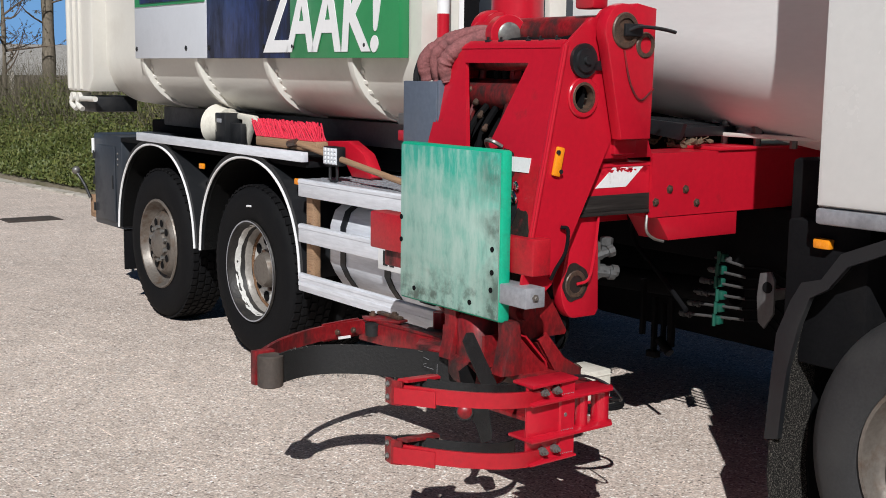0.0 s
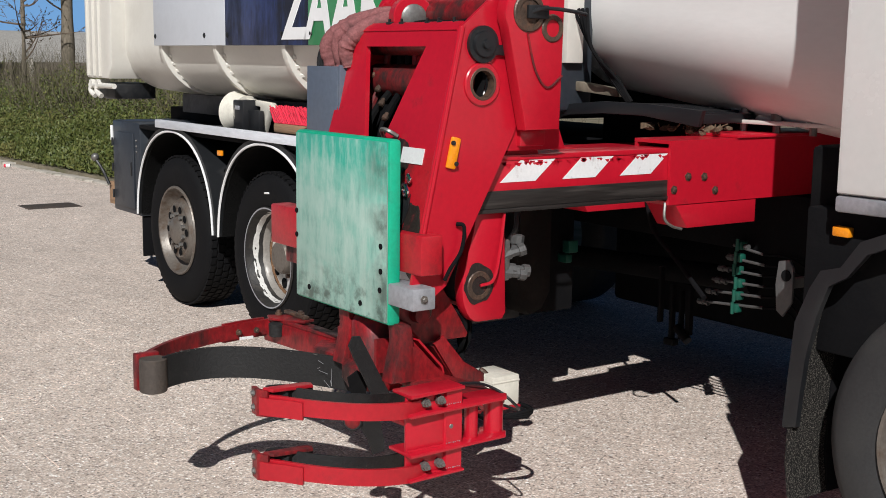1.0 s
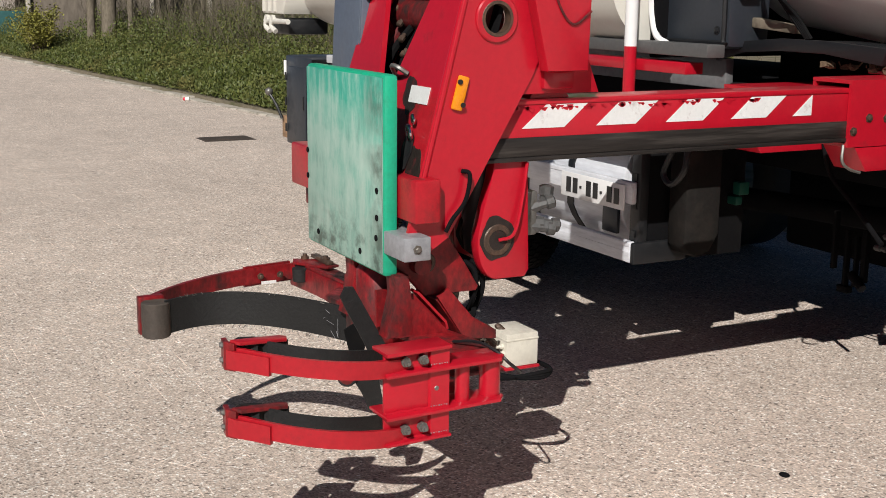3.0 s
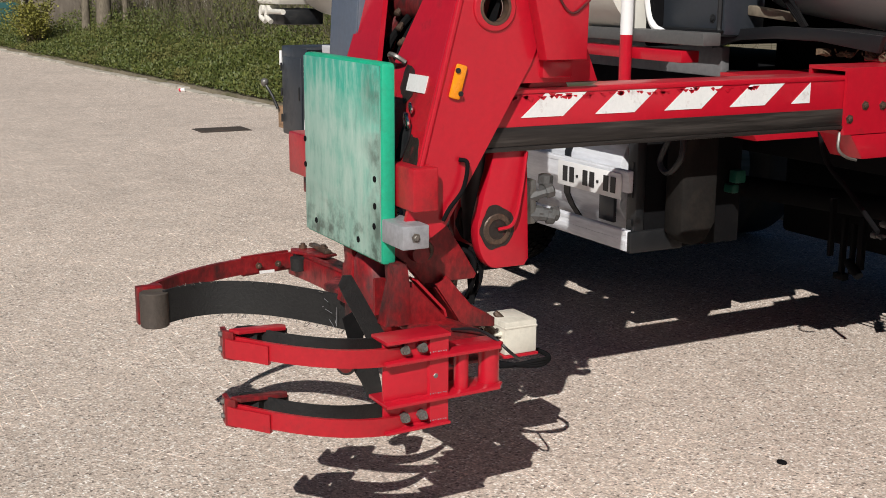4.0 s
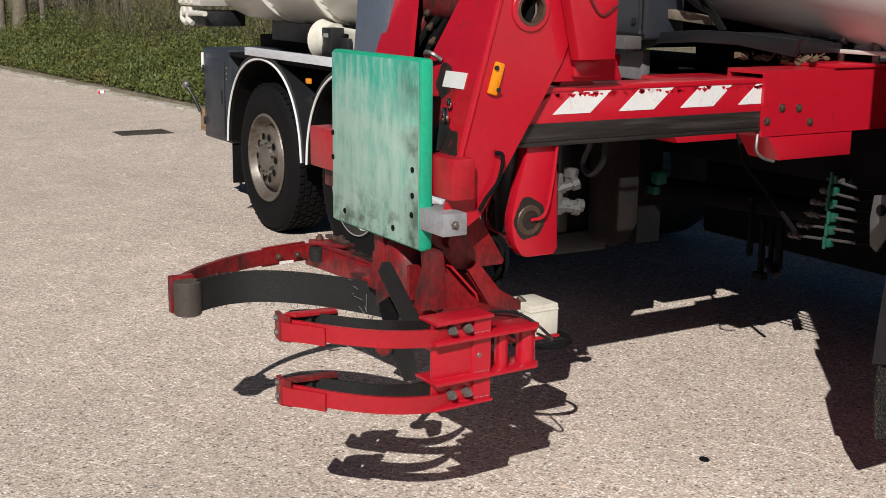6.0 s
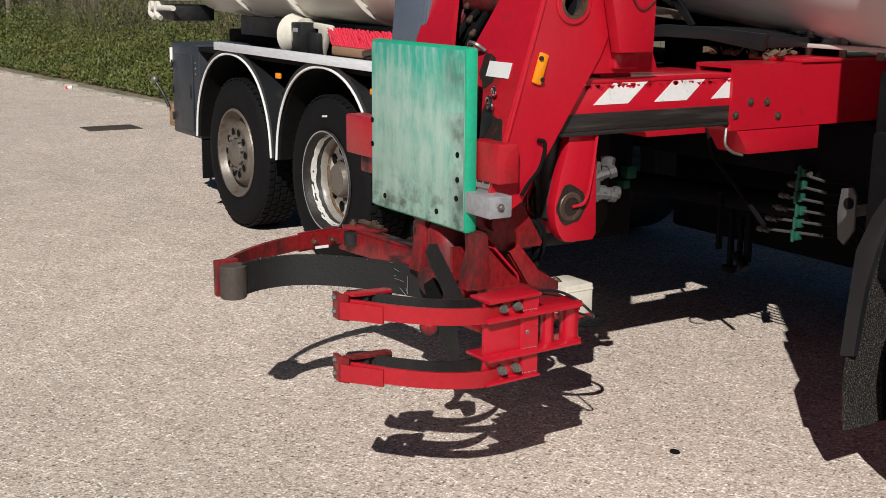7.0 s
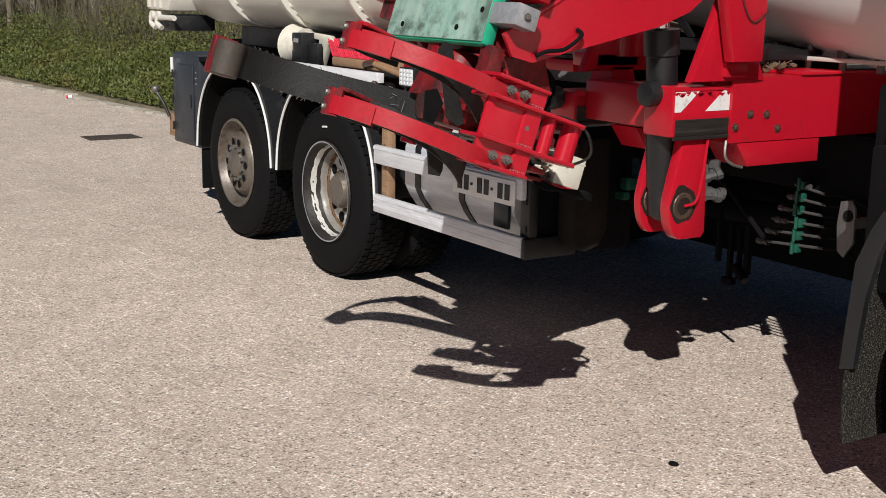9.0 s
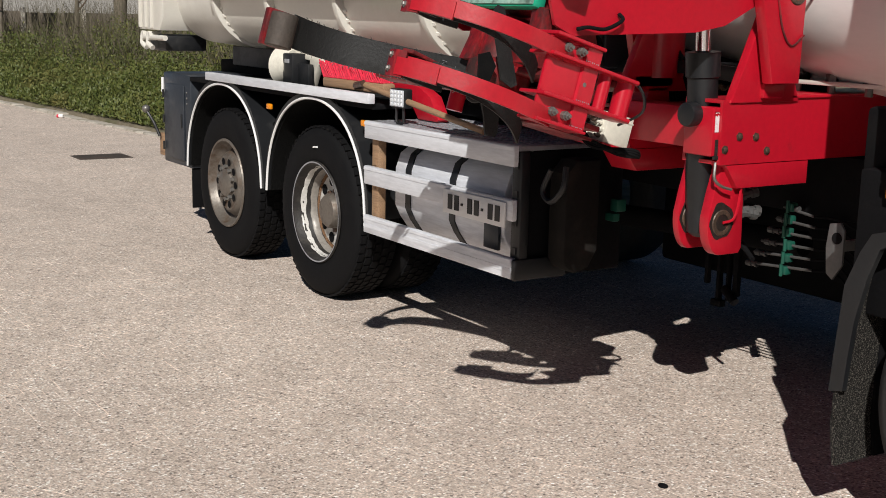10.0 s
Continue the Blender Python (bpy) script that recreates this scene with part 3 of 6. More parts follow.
part("end_plate", bm, BLACK_MATT, truck, "black end plate of the side guard")
# fuel tank with straps
bm = bm_new()
pr = [(0.06, 0.62), (0.03, 0.68), (0.03, 0.88), (0.06, 0.96), (0.12, 1.0), (0.6, 1.0), (0.66, 0.94), (0.66, 0.6), (0.6, 0.54), (0.12, 0.54)]
prism(bm, pr, "x", 0.86, 1.86, 0.012)
tank = part("fuel_tank", bm, ALU, truck, "brushed aluminium fuel tank with black straps")
for x in (0.98, 1.4):
    bm = bm_new()
    prism(bm, [(a + (0.345 - a) * -0.02, b + (0.77 - b) * -0.02) for a, b in pr], "x", x, x + 0.05)
    part("strap", bm, BLACK, tank, "black tank strap")
bm = bm_new()
turned(bm, [(0, 0.05), (0.03, 0.05), (0.035, 0.04)], (1.22, 0.3, 1.0), (0, 0, 1), 16)
part("filler_cap", bm, BLACK, tank)
bm = bm_new()
box(bm, 1.72, 1.84, 0.012, 0.03, 0.6, 0.72, 0.004)
part("sticker", bm, NAVY, tank, "dark blue label")
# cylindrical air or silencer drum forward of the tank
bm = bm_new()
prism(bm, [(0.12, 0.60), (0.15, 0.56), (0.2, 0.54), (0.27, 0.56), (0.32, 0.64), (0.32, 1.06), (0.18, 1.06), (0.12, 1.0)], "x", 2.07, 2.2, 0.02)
part("silencer", bm, SILENCER, truck, "dirty grey-brown silencer box, shade put into its near-black colour")
# number plate with its characters reduced to bars
bm = bm_new()
box(bm, 1.475, 1.99, -0.064, -0.056, 0.738, 0.856, 0.003)
plate = part("number_plate", bm, SIGN_WHITE, truck, "white number plate with dark characters")
for i, wch in enumerate((0.036, 0.036, 0.014, 0.036, 0.036, 0.014, 0.036, 0.036)):
    x = 1.525 + i * 0.056
    bm = bm_new()
    box(bm, x, x + wch, -0.068, -0.063, 0.762 if wch > 0.02 else 0.79, 0.834 if wch > 0.02 else 0.802)
    part("character_bar", bm, BLACK, plate)

# chassis and underbody
for y0 in (0.96, 1.6):
    bm = bm_new()
    box(bm, -2.5, 5.6, y0, y0 + 0.09, 0.86, 1.13, 0.006)
    part("chassis_rail", bm, BLACK_MATT, truck, "black chassis rail")
for x in (-1.35, 0.0, 4.47):
    bm = bm_new()
    rod(bm, (x, 0.3, 0.52), (x, 2.2, 0.52), 0.1, seg=16)
    if x == 0.0:
        bmesh.ops.create_icosphere(bm, subdivisions=3, radius=0.24, matrix=Matrix.Translation((x, 1.25, 0.54)))
    part("axle", bm, BLACK_MATT, truck)
# added black boxes stand in for the deep shade across the underbody
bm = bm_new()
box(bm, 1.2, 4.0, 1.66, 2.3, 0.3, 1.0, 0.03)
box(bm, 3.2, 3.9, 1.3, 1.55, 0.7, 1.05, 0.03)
part("underbody_fill", bm, BLACK_MATT, truck, "black boxes added to keep the underbody dark")
bm = bm_new()
rod(bm, (0.2, 1.25, 0.56), (2.6, 1.25, 0.66), 0.06)
part("prop_shaft", bm, BLACK_MATT, truck)
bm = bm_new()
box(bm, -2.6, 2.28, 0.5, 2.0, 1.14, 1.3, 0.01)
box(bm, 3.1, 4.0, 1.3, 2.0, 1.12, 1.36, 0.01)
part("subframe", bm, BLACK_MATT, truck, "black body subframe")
bm = bm_new()
for x, z0, z1, d in ((2.30, 0.33, 0.62, 0.02), (2.36, 0.36, 0.6, 0.015), (2.41, 0.39, 0.64, 0.03), (2.22, 0.42, 0.7, 0.02)):
    box(bm, x - d / 2, x + d / 2, 1.0, 1.03, z0, z1, 0.004)
box(bm, 2.27, 2.335, 0.99, 1.03, 0.322, 0.355, 0.004)
rod(bm, (2.35, 1.0, 0.42), (2.44, 0.98, 0.37), 0.022, seg=10)
part("hanging_bracket", bm, BLACK_MATT, truck, "dark brackets hanging under the chassis")

# ---- white body ----
X0, X1 = -2.94, 1.62


def body_side(k):
    """Cross-section of the barrel side in (y, z), from under the floor to the roof."""
    pts = [(0.62, 1.40), (0.42, 1.43)]
    for i in range(25):
        a = -math.pi / 2 + (math.pi / 2) * i / 24
        pts.append((0.44 + 0.36 * math.cos(a) * -1, 1.78 + 0.35 * math.sin(a)))
    return pts + [(0.08, 2.2), (0.08, 3.1), (0.16, 3.3), (0.5, 3.36)]


bm = bm_new()
side = body_side(0)
far = [(2.5 - y, z) for y, z in side[::-1]]
prism(bm, side + far, "x", X0 + 0.5, X1)
body = part("body", bm, WHITE, truck, "white barrel-sided collection body")
for f in body.data.polygons:
    f.use_smooth = len(f.vertices) == 4
bm = bm_new()
box(bm, -2.3, 2.0, 0.47, 0.52, 1.27, 1.41, 0.01)
part("sill_beam", bm, SHADE_GREY, truck, "dusty grey beam under the body")
bm = bm_new()
prism(bm, [(-2.94, 1.515), (-2.5, 1.515), (-2.42, 1.62), (-2.38, 3.3), (-2.94, 3.3)], "y", -0.03, 2.53, 0.015)
for x in (-2.90, -2.78, -2.66):
    box(bm, x, x + 0.03, -0.05, -0.02, 1.53, 3.28, 0.005)
part("tailgate", bm, WHITE, truck, "white tailgate with upright ribs")
bm = bm_new()
box(bm, -2.86, -2.5, 0.02, 0.35, 1.36, 1.48, 0.02)
part("tail_lamp_box", bm, BLACK, truck, "black rear lamp box")
bm = bm_new()
rod(bm, (-2.9, -0.02, 1.46), (-2.4, -0.02, 1.46), 0.02)
for x in (-2.85, -2.72):
    rod(bm, (x, -0.04, 1.47), (x, 0.06, 1.47), 0.035)
    hose(bm, [(x, -0.02, 1.5), (x - 0.02, -0.03, 1.42), (x + 0.05, -0.02, 1.38)], 0.02)
part("tailgate_latch", bm, WHITE, truck, "white tailgate lock hardware")
# ribs under the belly
for x in (-1.63, -0.77, 0.15, 1.06):
    bm = bm_new()
    arc = []
    for i in range(11):
        a = math.pi + (math.pi / 2) * i / 10
        arc.append((0.43 + 0.375 * math.cos(a), 1.78 + 0.365 * math.sin(a)))
    inner = [(0.43 + (p[0] - 0.43) * 0.86, 1.78 + (p[1] - 1.78) * 0.86) for p in arc]
    outer = [(p[0] - 0.03 * (1 - i / 10), p[1]) for i, p in enumerate(arc)]
    prism(bm, outer + inner[::-1], "x", x - 0.025, x + 0.025, 0.004)
    rib = part("rib", bm, WHITE, body, "curved white stiffening rib with welds")
    bm = bm_new()
    for i in range(7):
        a = math.pi + (math.pi / 2) * (i + 1.5) / 9
        rod(bm, (x + 0.02, 0.43 + 0.34 * math.cos(a), 1.78 + 0.33 * math.sin(a)), (x + 0.045, 0.43 + 0.34 * math.cos(a), 1.78 + 0.33 * math.sin(a)), 0.026, 0.016, 8)
    part("weld", bm, WHITE, rib)

# sign boards on the side
for x0, x1, material, nm, lab in ((-1.70, -0.57, SIGN_GREY, "sign_panel", "pale grey printed sign panel"), (-0.566, 0.47, SIGN_BLUE, "sign_panel", "dark blue printed sign panel"), (0.474, 1.53, SIGN_GREEN, "sign_panel", "green sign panel with white lettering")):
    bm = bm_new()
    box(bm, x0, x1, 0.012, 0.07, 1.757, 2.75, 0.002)
    p = part(nm, bm, material, body, lab)
    if material == SIGN_GREY:
        bm = bm_new()
        box(bm, x0 + 0.02, x1 - 0.02, 0.006, 0.0119, 2.1, 2.5)
        part("print", bm, SIGN_GREEN, p)
        bm = bm_new()
        box(bm, x0 + 0.12, x1 - 0.16, 0.0, 0.0059, 2.12, 2.5)
        part("print", bm, SIGN_BLUE, p)
    for x in (x0 + 0.03, x1 - 0.3):
        bolt(p, (x, 0.012, 1.82), (0, -1, 0), 0.012, 0.006, BLACK)


def lettering(text, x, z, height, parent, width=0.62, shear=0.12):
    cu = bpy.data.curves.new("lettering", "FONT")
    cu.body, cu.size, cu.shear, cu.extrude, cu.offset = text, height / 0.69, shear, 0.002, 0.012
    cu.materials.append(SIGN_WHITE)
    ob = new("lettering", cu)
    ob.matrix_world = pose(x, 0.008, z, 90, 0, 0) @ Matrix.Diagonal((width, 1, 1, 1))
    ob.parent = parent
    ob["label"] = "white bold slanted lettering"
    return ob


lettering("ZAAK!", 0.19, 1.80, 0.335, p, 0.84)

# ---- front hopper behind the cab ----
bm = bm_new()
rows = []
for x, dz, dy in ((1.95, 0.10, 0.03), (2.7, 0.01, 0.03), (3.3, -0.07, 0.0), (3.9, -0.17, 0.0)):
    row = []
    for i in range(13):
        a = math.pi + (math.pi / 2) * i / 12
        row.append(bm.verts.new((x, 1.02 + dy + 0.48 * math.cos(a), 1.88 + dz + 0.43 * math.sin(a))))
    row = [bm.verts.new((x, 0.54 + dy, 3.2))] + row + [bm.verts.new((x, 2.4, 1.43 + dz)), bm.verts.new((x, 2.4, 3.2))]
    rows.append(row)
for a, b in zip(rows, rows[1:]):
    for i in range(len(a) - 1):
        bm.faces.new((a[i], a[i + 1], b[i + 1], b[i])).smooth = True
bm.faces.new(rows[0][::-1])
bm.faces.new(rows[-1])
bmesh.ops.recalc_face_normals(bm, faces=bm.faces)
hopper = part("hopper", bm, WHITE_HOPPER, truck, "white rounded loading hopper with rubbed red paint")
bm = bm_new()
box(bm, 2.592, 3.46, 0.74, 1.02, 1.438, 1.455, 0.003)
for x in (2.793, 2.973, 3.163):
    prism(bm, [(x - 0.064, 1.455), (x + 0.064, 1.455), (x, 1.52)], "y", 0.825, 0.841)
box(bm, 2.677, 3.438, 0.93, 0.946, 1.455, 1.552)
fl = part("mounting_flange", bm, WHITE, truck, "white bolted mounting flange")
for x in (2.698, 2.888, 3.063, 3.248):
    bm = bm_new()
    turned(bm, [(-0.05, 0.016), (0.0, 0.016), (0.0, 0.026), (0.03, 0.026), (0.032, 0.015), (0.05, 0.014)], (x, 0.782, 1.453), (0, 0, 1), 6)
    part("bolt", bm, STEEL, fl)
bm = bm_new()
box(bm, 3.72, 3.9, 0.35, 0.6, 1.62, 2.6, 0.01)
part("cover_panel", bm, WHITE, truck, "white cover panel behind the cab")

# ---- cab ----
bm = bm_new()
prism(bm, [(3.965, 1.28), (3.965, 3.0), (5.7, 3.0), (5.95, 2.0), (5.95, 0.9), (5.1, 0.9), (5.0, 1.28)], "y", -0.03, 2.5, 0.03)
cab = part("cab", bm, WHITE_CAB, truck, "white truck cab")
bm = bm_new()
box(bm, 3.965, 5.0, -0.02, 0.1, 1.225, 1.278, 0.01)
part("sill", bm, GALV, truck, "grey cab sill")
bm = bm_new()
box(bm, 3.80, 4.12, 0.06, 0.5, 0.74, 1.222, 0.01)
box(bm, 3.74, 3.95, 0.14, 0.5, 1.0, 1.42, 0.02)
part("wing_panel", bm, BLACK_MATT, truck, "black panel behind the front wheel arch")
# front wheel arch
outer = [(3.822, 0.475), (3.832, 0.62), (3.85, 0.846), (3.90, 0.965), (3.94, 1.031), (4.015, 1.052), (4.083, 1.143), (4.235, 1.206), (4.5, 1.222), (4.8, 1.19), (5.0, 1.08)]
inner = [(3.878, 0.49), (3.888, 0.62), (3.901, 0.735), (3.935, 0.88), (3.975, 0.985), (4.04, 1.022), (4.11, 1.105), (4.25, 1.165), (4.5, 1.18), (4.78, 1.15), (4.965, 1.05)]
bm = bm_new()
prism(bm, outer + inner[::-1], "y", -0.035, -0.012)
fg = part("mudguard", bm, BLACK, truck, "black front wheel arch")
bm = bm_new()
band(bm, outer, "y", -0.03, 0.45, -0.02)
part("arch_shell", bm, BLACK_MATT, fg)
bm = bm_new()
lining = [(3.945, 0.99), (3.89, 0.90), (3.872, 0.80), (3.862, 0.62), (3.856, 0.48), (3.852, 0.36), (3.872, 0.225)]
band(bm, lining[1:], "y", -0.028, 0.16, -0.016)
band(bm, lining[:4], "y", 0.161, 0.29, -0.016)
part("spray_flap", bm, SPRAY, fg, "bristly grey spray suppression lining")
# black band added for the shade between lining and tyre
bm = bm_new()
band(bm, [(p[0] - 0.006, p[1]) for p in lining], "y", 0.165, 0.45, 0.012)
part("arch_gap_fill", bm, BLACK_MATT, fg, "black band standing in for the shade inside the arch")
# gear in the gap between body and hopper
bm = bm_new()
box(bm, 1.25, 2.188, 0.2, 0.3, 1.425, 1.482, 0.006)
part("step_bar", bm, GREY_STEP, truck, "grey aluminium step bar")
bm = bm_new()
box(bm, 1.25, 2.046, 0.2, 0.3, 1.345, 1.398, 0.004)
part("red_rail", bm, RED, truck, "red angle rail")
bm = bm_new()
box(bm, 1.64, 1.70, 0.3, 2.2, 1.40, 3.0, 0.01)
part("bulkhead", bm, BLACK_MATT, truck, "dark front bulkhead of the body")
bm = bm_new()
box(bm, 1.5, 2.135, 0.36, 0.6, 1.46, 2.05, 0.03)
cabn = part("control_cabinet", bm, NAVY, truck, "grey cabinet with a black-edged door")
bm = bm_new()
hose(bm, [(1.53, 0.355, 1.70), (1.53, 0.355, 1.5), (1.56, 0.355, 1.485), (2.075, 0.355, 1.485), (2.105, 0.355, 1.50), (2.105, 0.355, 1.70)], 0.012, 6, 5)
part("door_seal", bm, BLACK, cabn, "black door seal")
for x in (1.6, 2.055):
    bolt(cabn, (x, 0.36, 1.54), (0, -1, 0), 0.014, 0.008, BLACK)
bm = bm_new()
hose(bm, [(1.645, 0.3, 2.3), (1.645, 0.3, 1.72), (1.66, 0.3, 1.58), (1.70, 0.3, 1.50), (1.78, 0.3, 1.47)], 0.016, 8, 5)
part("edge_trim", bm, SIGN_WHITE, truck, "white curved edge trim")
# added black sheet, keeps the gap below the grating dark
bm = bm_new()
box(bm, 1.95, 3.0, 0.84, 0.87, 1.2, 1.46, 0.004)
part("grate_filler", bm, BLACK_MATT, truck, "black filler added to darken the gap behind the step grating")
grate = new("step_grate")
grate.parent = truck
grate["label"] = "black slatted step grating"
bm = bm_new()
prism(bm, [(1.95, 1.40), (1.965, 1.462), (2.12, 1.495), (2.36, 1.515), (2.62, 1.515), (2.955, 1.497), (2.93, 1.43), (2.62, 1.462), (2.36, 1.462), (2.12, 1.445)], "y", 0.45, 0.475, 0.003)
part("grate_edge", bm, BLACK, grate)
for k in range(22):
    bm = bm_new()
    x = 1.99 + k * 0.043
    z = 1.505 - 0.09 * ((x - 2.48) / 0.5) ** 2 * 0.4
    box(bm, x, x + 0.02, 0.476, 0.82, z - 0.04, z, 0.003)
    part("slat", bm, BLACK, grate)
bm = bm_new()
box(bm, 2.100, 2.17, 0.4, 0.5, 1.68, 2.4, 0.006)
part("upright", bm, WHITE, truck, "white upright post")
for k, dx in enumerate((0.0, 0.035, 0.06, 0.09)):
    bm = bm_new()
    hose(bm, [(2.151 + dx, 0.45, 1.922), (2.280 + dx * 1.1, 0.45 - dx, 1.747), (2.416 + dx * 0.4, 0.45, 1.613), (2.509 + dx * 0.3, 0.46, 1.518)], 0.008, 6, 6)
    part("cable", bm, BLACK_MATT, truck, "black hanging cable")
bm = bm_new()
prism(bm, [(1.95, 1.575), (2.06, 1.56), (2.40, 1.535), (2.41, 1.57), (2.12, 1.60), (2.02, 1.63), (1.96, 1.62)], "y", 0.49, 0.54, 0.006)
part("timber", bm, BARK, truck, "splintered piece of timber")
rn = random.Random(23)
bm = bm_new()
for k in range(16):
    c = Vector((rn.uniform(2.60, 3.0), rn.uniform(0.46, 0.60), 1.405 + rn.uniform(0.0, 0.02)))
    bmesh.ops.create_icosphere(bm, subdivisions=1, radius=rn.uniform(0.012, 0.028), matrix=Matrix.Translation(c) @ Matrix.Diagonal((1.4, 1, 0.8, 1)))
for v in bm.verts:
    v.co += noise.noise_vector(v.co * 40) * 0.012
for k in range(14):
    c = Vector((rn.uniform(2.60, 3.0), rn.uniform(0.46, 0.60), 1.415))
    hose(bm, [c, c + Vector((rn.uniform(-0.06, 0.06), rn.uniform(-0.03, 0.03), rn.uniform(0.0, 0.03)))], 0.003, 4, 2)
part("debris", bm, SOIL_CAKE, truck, "caked brown debris and twigs")["kind"] = "stuff"
bm = bm_new()
turned(bm, [(0, 0.02), (0.01, 0.045), (0.04, 0.048), (0.055, 0.02)], (3.42, 0.75, 1.28), (0.2, -1, 0), 20)
part("blue_cap", bm, SIGN_BLUE, truck, "dark blue round cap")
bm = bm_new()
box(bm, 2.06, 2.11, 0.5, 0.56, 0.79, 0.85, 0.006)
box(bm, 2.02, 2.09, 0.5, 0.54, 0.74, 0.78, 0.006)
part("green_canister", bm, VALVE_GREEN, truck, "small green canister")
bm = bm_new()
hose(bm, [(2.5, 0.6, 1.12), (2.56, 0.6, 0.95), (2.7, 0.6, 0.84), (2.93, 0.54, 0.71)], 0.011, 8, 6)
part("hose", bm, BLACK_MATT, truck, "black hanging hydraulic hose")
bm = bm_new()
hose(bm, [(2.16, 0.06, 1.02), (2.12, 0.05, 0.92), (2.18, 0.05, 0.88), (2.25, 0.06, 0.95), (2.24, 0.08, 1.04)], 0.014, 8, 6)
part("hose", bm, BLACK, truck)
bm = bm_new()
box(bm, 3.925, 3.99, 0.03, 0.06, 1.138, 1.172, 0.006)
part("side_marker", bm, AMBER, truck, "amber side marker lamp")

# hydraulic line manifold under the crane
for i in range(6):
    z = 0.600 + i * 0.0572
    x0, x1 = 2.572 + 0.0383 * i, 2.945 - 0.012 * (i % 2)
    bm = bm_new()
    rod(bm, (x0, 0.90, z), (x1, 0.90, z - 0.010 * i + 0.03), 0.0065, seg=8)
    part("hydraulic_pipe", bm, PIPE, truck, "grey steel hydraulic pipe")
    bm = bm_new()
    turned(bm, [(0, 0.009), (0.0, 0.015), (0.03, 0.015), (0.03, 0.011), (0.05, 0.011), (0.05, 0.014), (0.062, 0.014)], (x0 + 0.012 * (i % 3), 0.90, z), (1, 0, 0), 8)
    part("pipe_fitting", bm, PIPE, truck)
    bm = bm_new()
    d = 0.006 * ((i * 7) % 3 - 1)
    box(bm, 2.784 + d, 2.821 + d, 0.88, 0.92, z - 0.014, z + 0.024, 0.006)
    rod(bm, (2.80 + d, 0.875, z - 0.02), (2.80 + d, 0.875, z + 0.034), 0.008, seg=8)
    part("pipe_clamp", bm, VALVE_GREEN, truck, "green pipe clamp")
    bm = bm_new()
    hose(bm, [(x1, 0.90, z - 0.010 * i + 0.03), (x1 + 0.1, 0.93, z - 0.01 * i + 0.03), (x1 + 0.2, 0.95, z - 0.06)], 0.007, 6, 4)
    part("hose", bm, BLACK_MATT, truck)
bm = bm_new()
prism(bm, [(3.42, 0.76), (3.45, 0.74), (3.49, 0.80), (3.49, 0.93), (3.47, 0.96), (3.42, 0.95), (3.41, 0.86)], "y", 0.40, 0.412, 0.002)
box(bm, 3.425, 3.445, 0.411, 0.7, 0.84, 0.88, 0.003)
mp = part("mounting_plate", bm, GREY_STEP, truck, "grey cut steel bracket plate")
bm = bm_new()
turned(bm, [(0, 0.022), (0.004, 0.022)], (3.46, 0.40, 0.90), (0, -1, 0), 16)
part("hole", bm, BLACK_MATT, mp)


# ---- crane: frame on the truck, sliding carriage, swinging arm, grab head ----
crane = thing("side_loader_crane", "red hydraulic side-loading crane with a grab, mounted on the truck", "crane")
XF, XB = 3.08, 2.30
PIV = Vector((0, -0.105, 1.85))
JNT = Vector((0, -0.63, 0.89))
LOW = Vector((0, -0.208, 0.909))
CYL = Vector((0, -0.25, 1.74))
XC = 2.78

# fixed sleeves
for x1 in (XF, XB + 0.2):
    x0 = x1 - 0.2
    bm = bm_new()
    zt, ys = (1.392, 0.15) if x1 == XF else (1.322, 0.21)
    prism(bm, [(x0, 1.142), (x1, 1.142), (x1, zt), (x0, zt), (x0, zt - 0.014), (x1 - 0.014, zt - 0.014), (x1 - 0.014, 1.156), (x0 + 0.014, 1.156), (x0 + 0.014, zt - 0.015), (x0, zt - 0.015)], "y", ys, 1.9)
    s = part("sleeve", bm, RED, crane, "red box-section beam sleeve")
    bm = bm_new()
    prism(bm, [(0.19, 1.14), (0.66, 1.14), (0.66, 1.045), (0.26, 1.045)], "x", x0 + 0.03, x1 - 0.003, 0.004)
    part("gusset", bm, RED, s)
    for y, z in ((0.174 + ys - 0.15, 1.201), (0.25, 1.249), (0.341, 1.245), (0.407, 1.188)):
        bolt(s, (x1, y, z), (1, 0, 0), 0.012, 0.008, GREASE)
for y0 in (0.7, 1.7):
    bm = bm_new()
    box(bm, XB + 0.2, XF - 0.2, y0, y0 + 0.12, 1.17, 1.31, 0.006)
    part("cross_member", bm, RED, crane)
bm = bm_new()
box(bm, XB + 0.5, XF + 0.01, 0.52, 1.5, 1.3925, 1.405, 0.003)
part("top_plate", bm, RED, crane)
bm = bm_new()
hose(bm, [(3.06, 0.15, 1.15), (3.07, 0.14, 1.09), (3.08, 0.17, 1.06), (3.085, 0.22, 1.045)], 0.006, 6, 5)
part("grease_hose", bm, STEEL, crane, "short grey hose at the sleeve end")

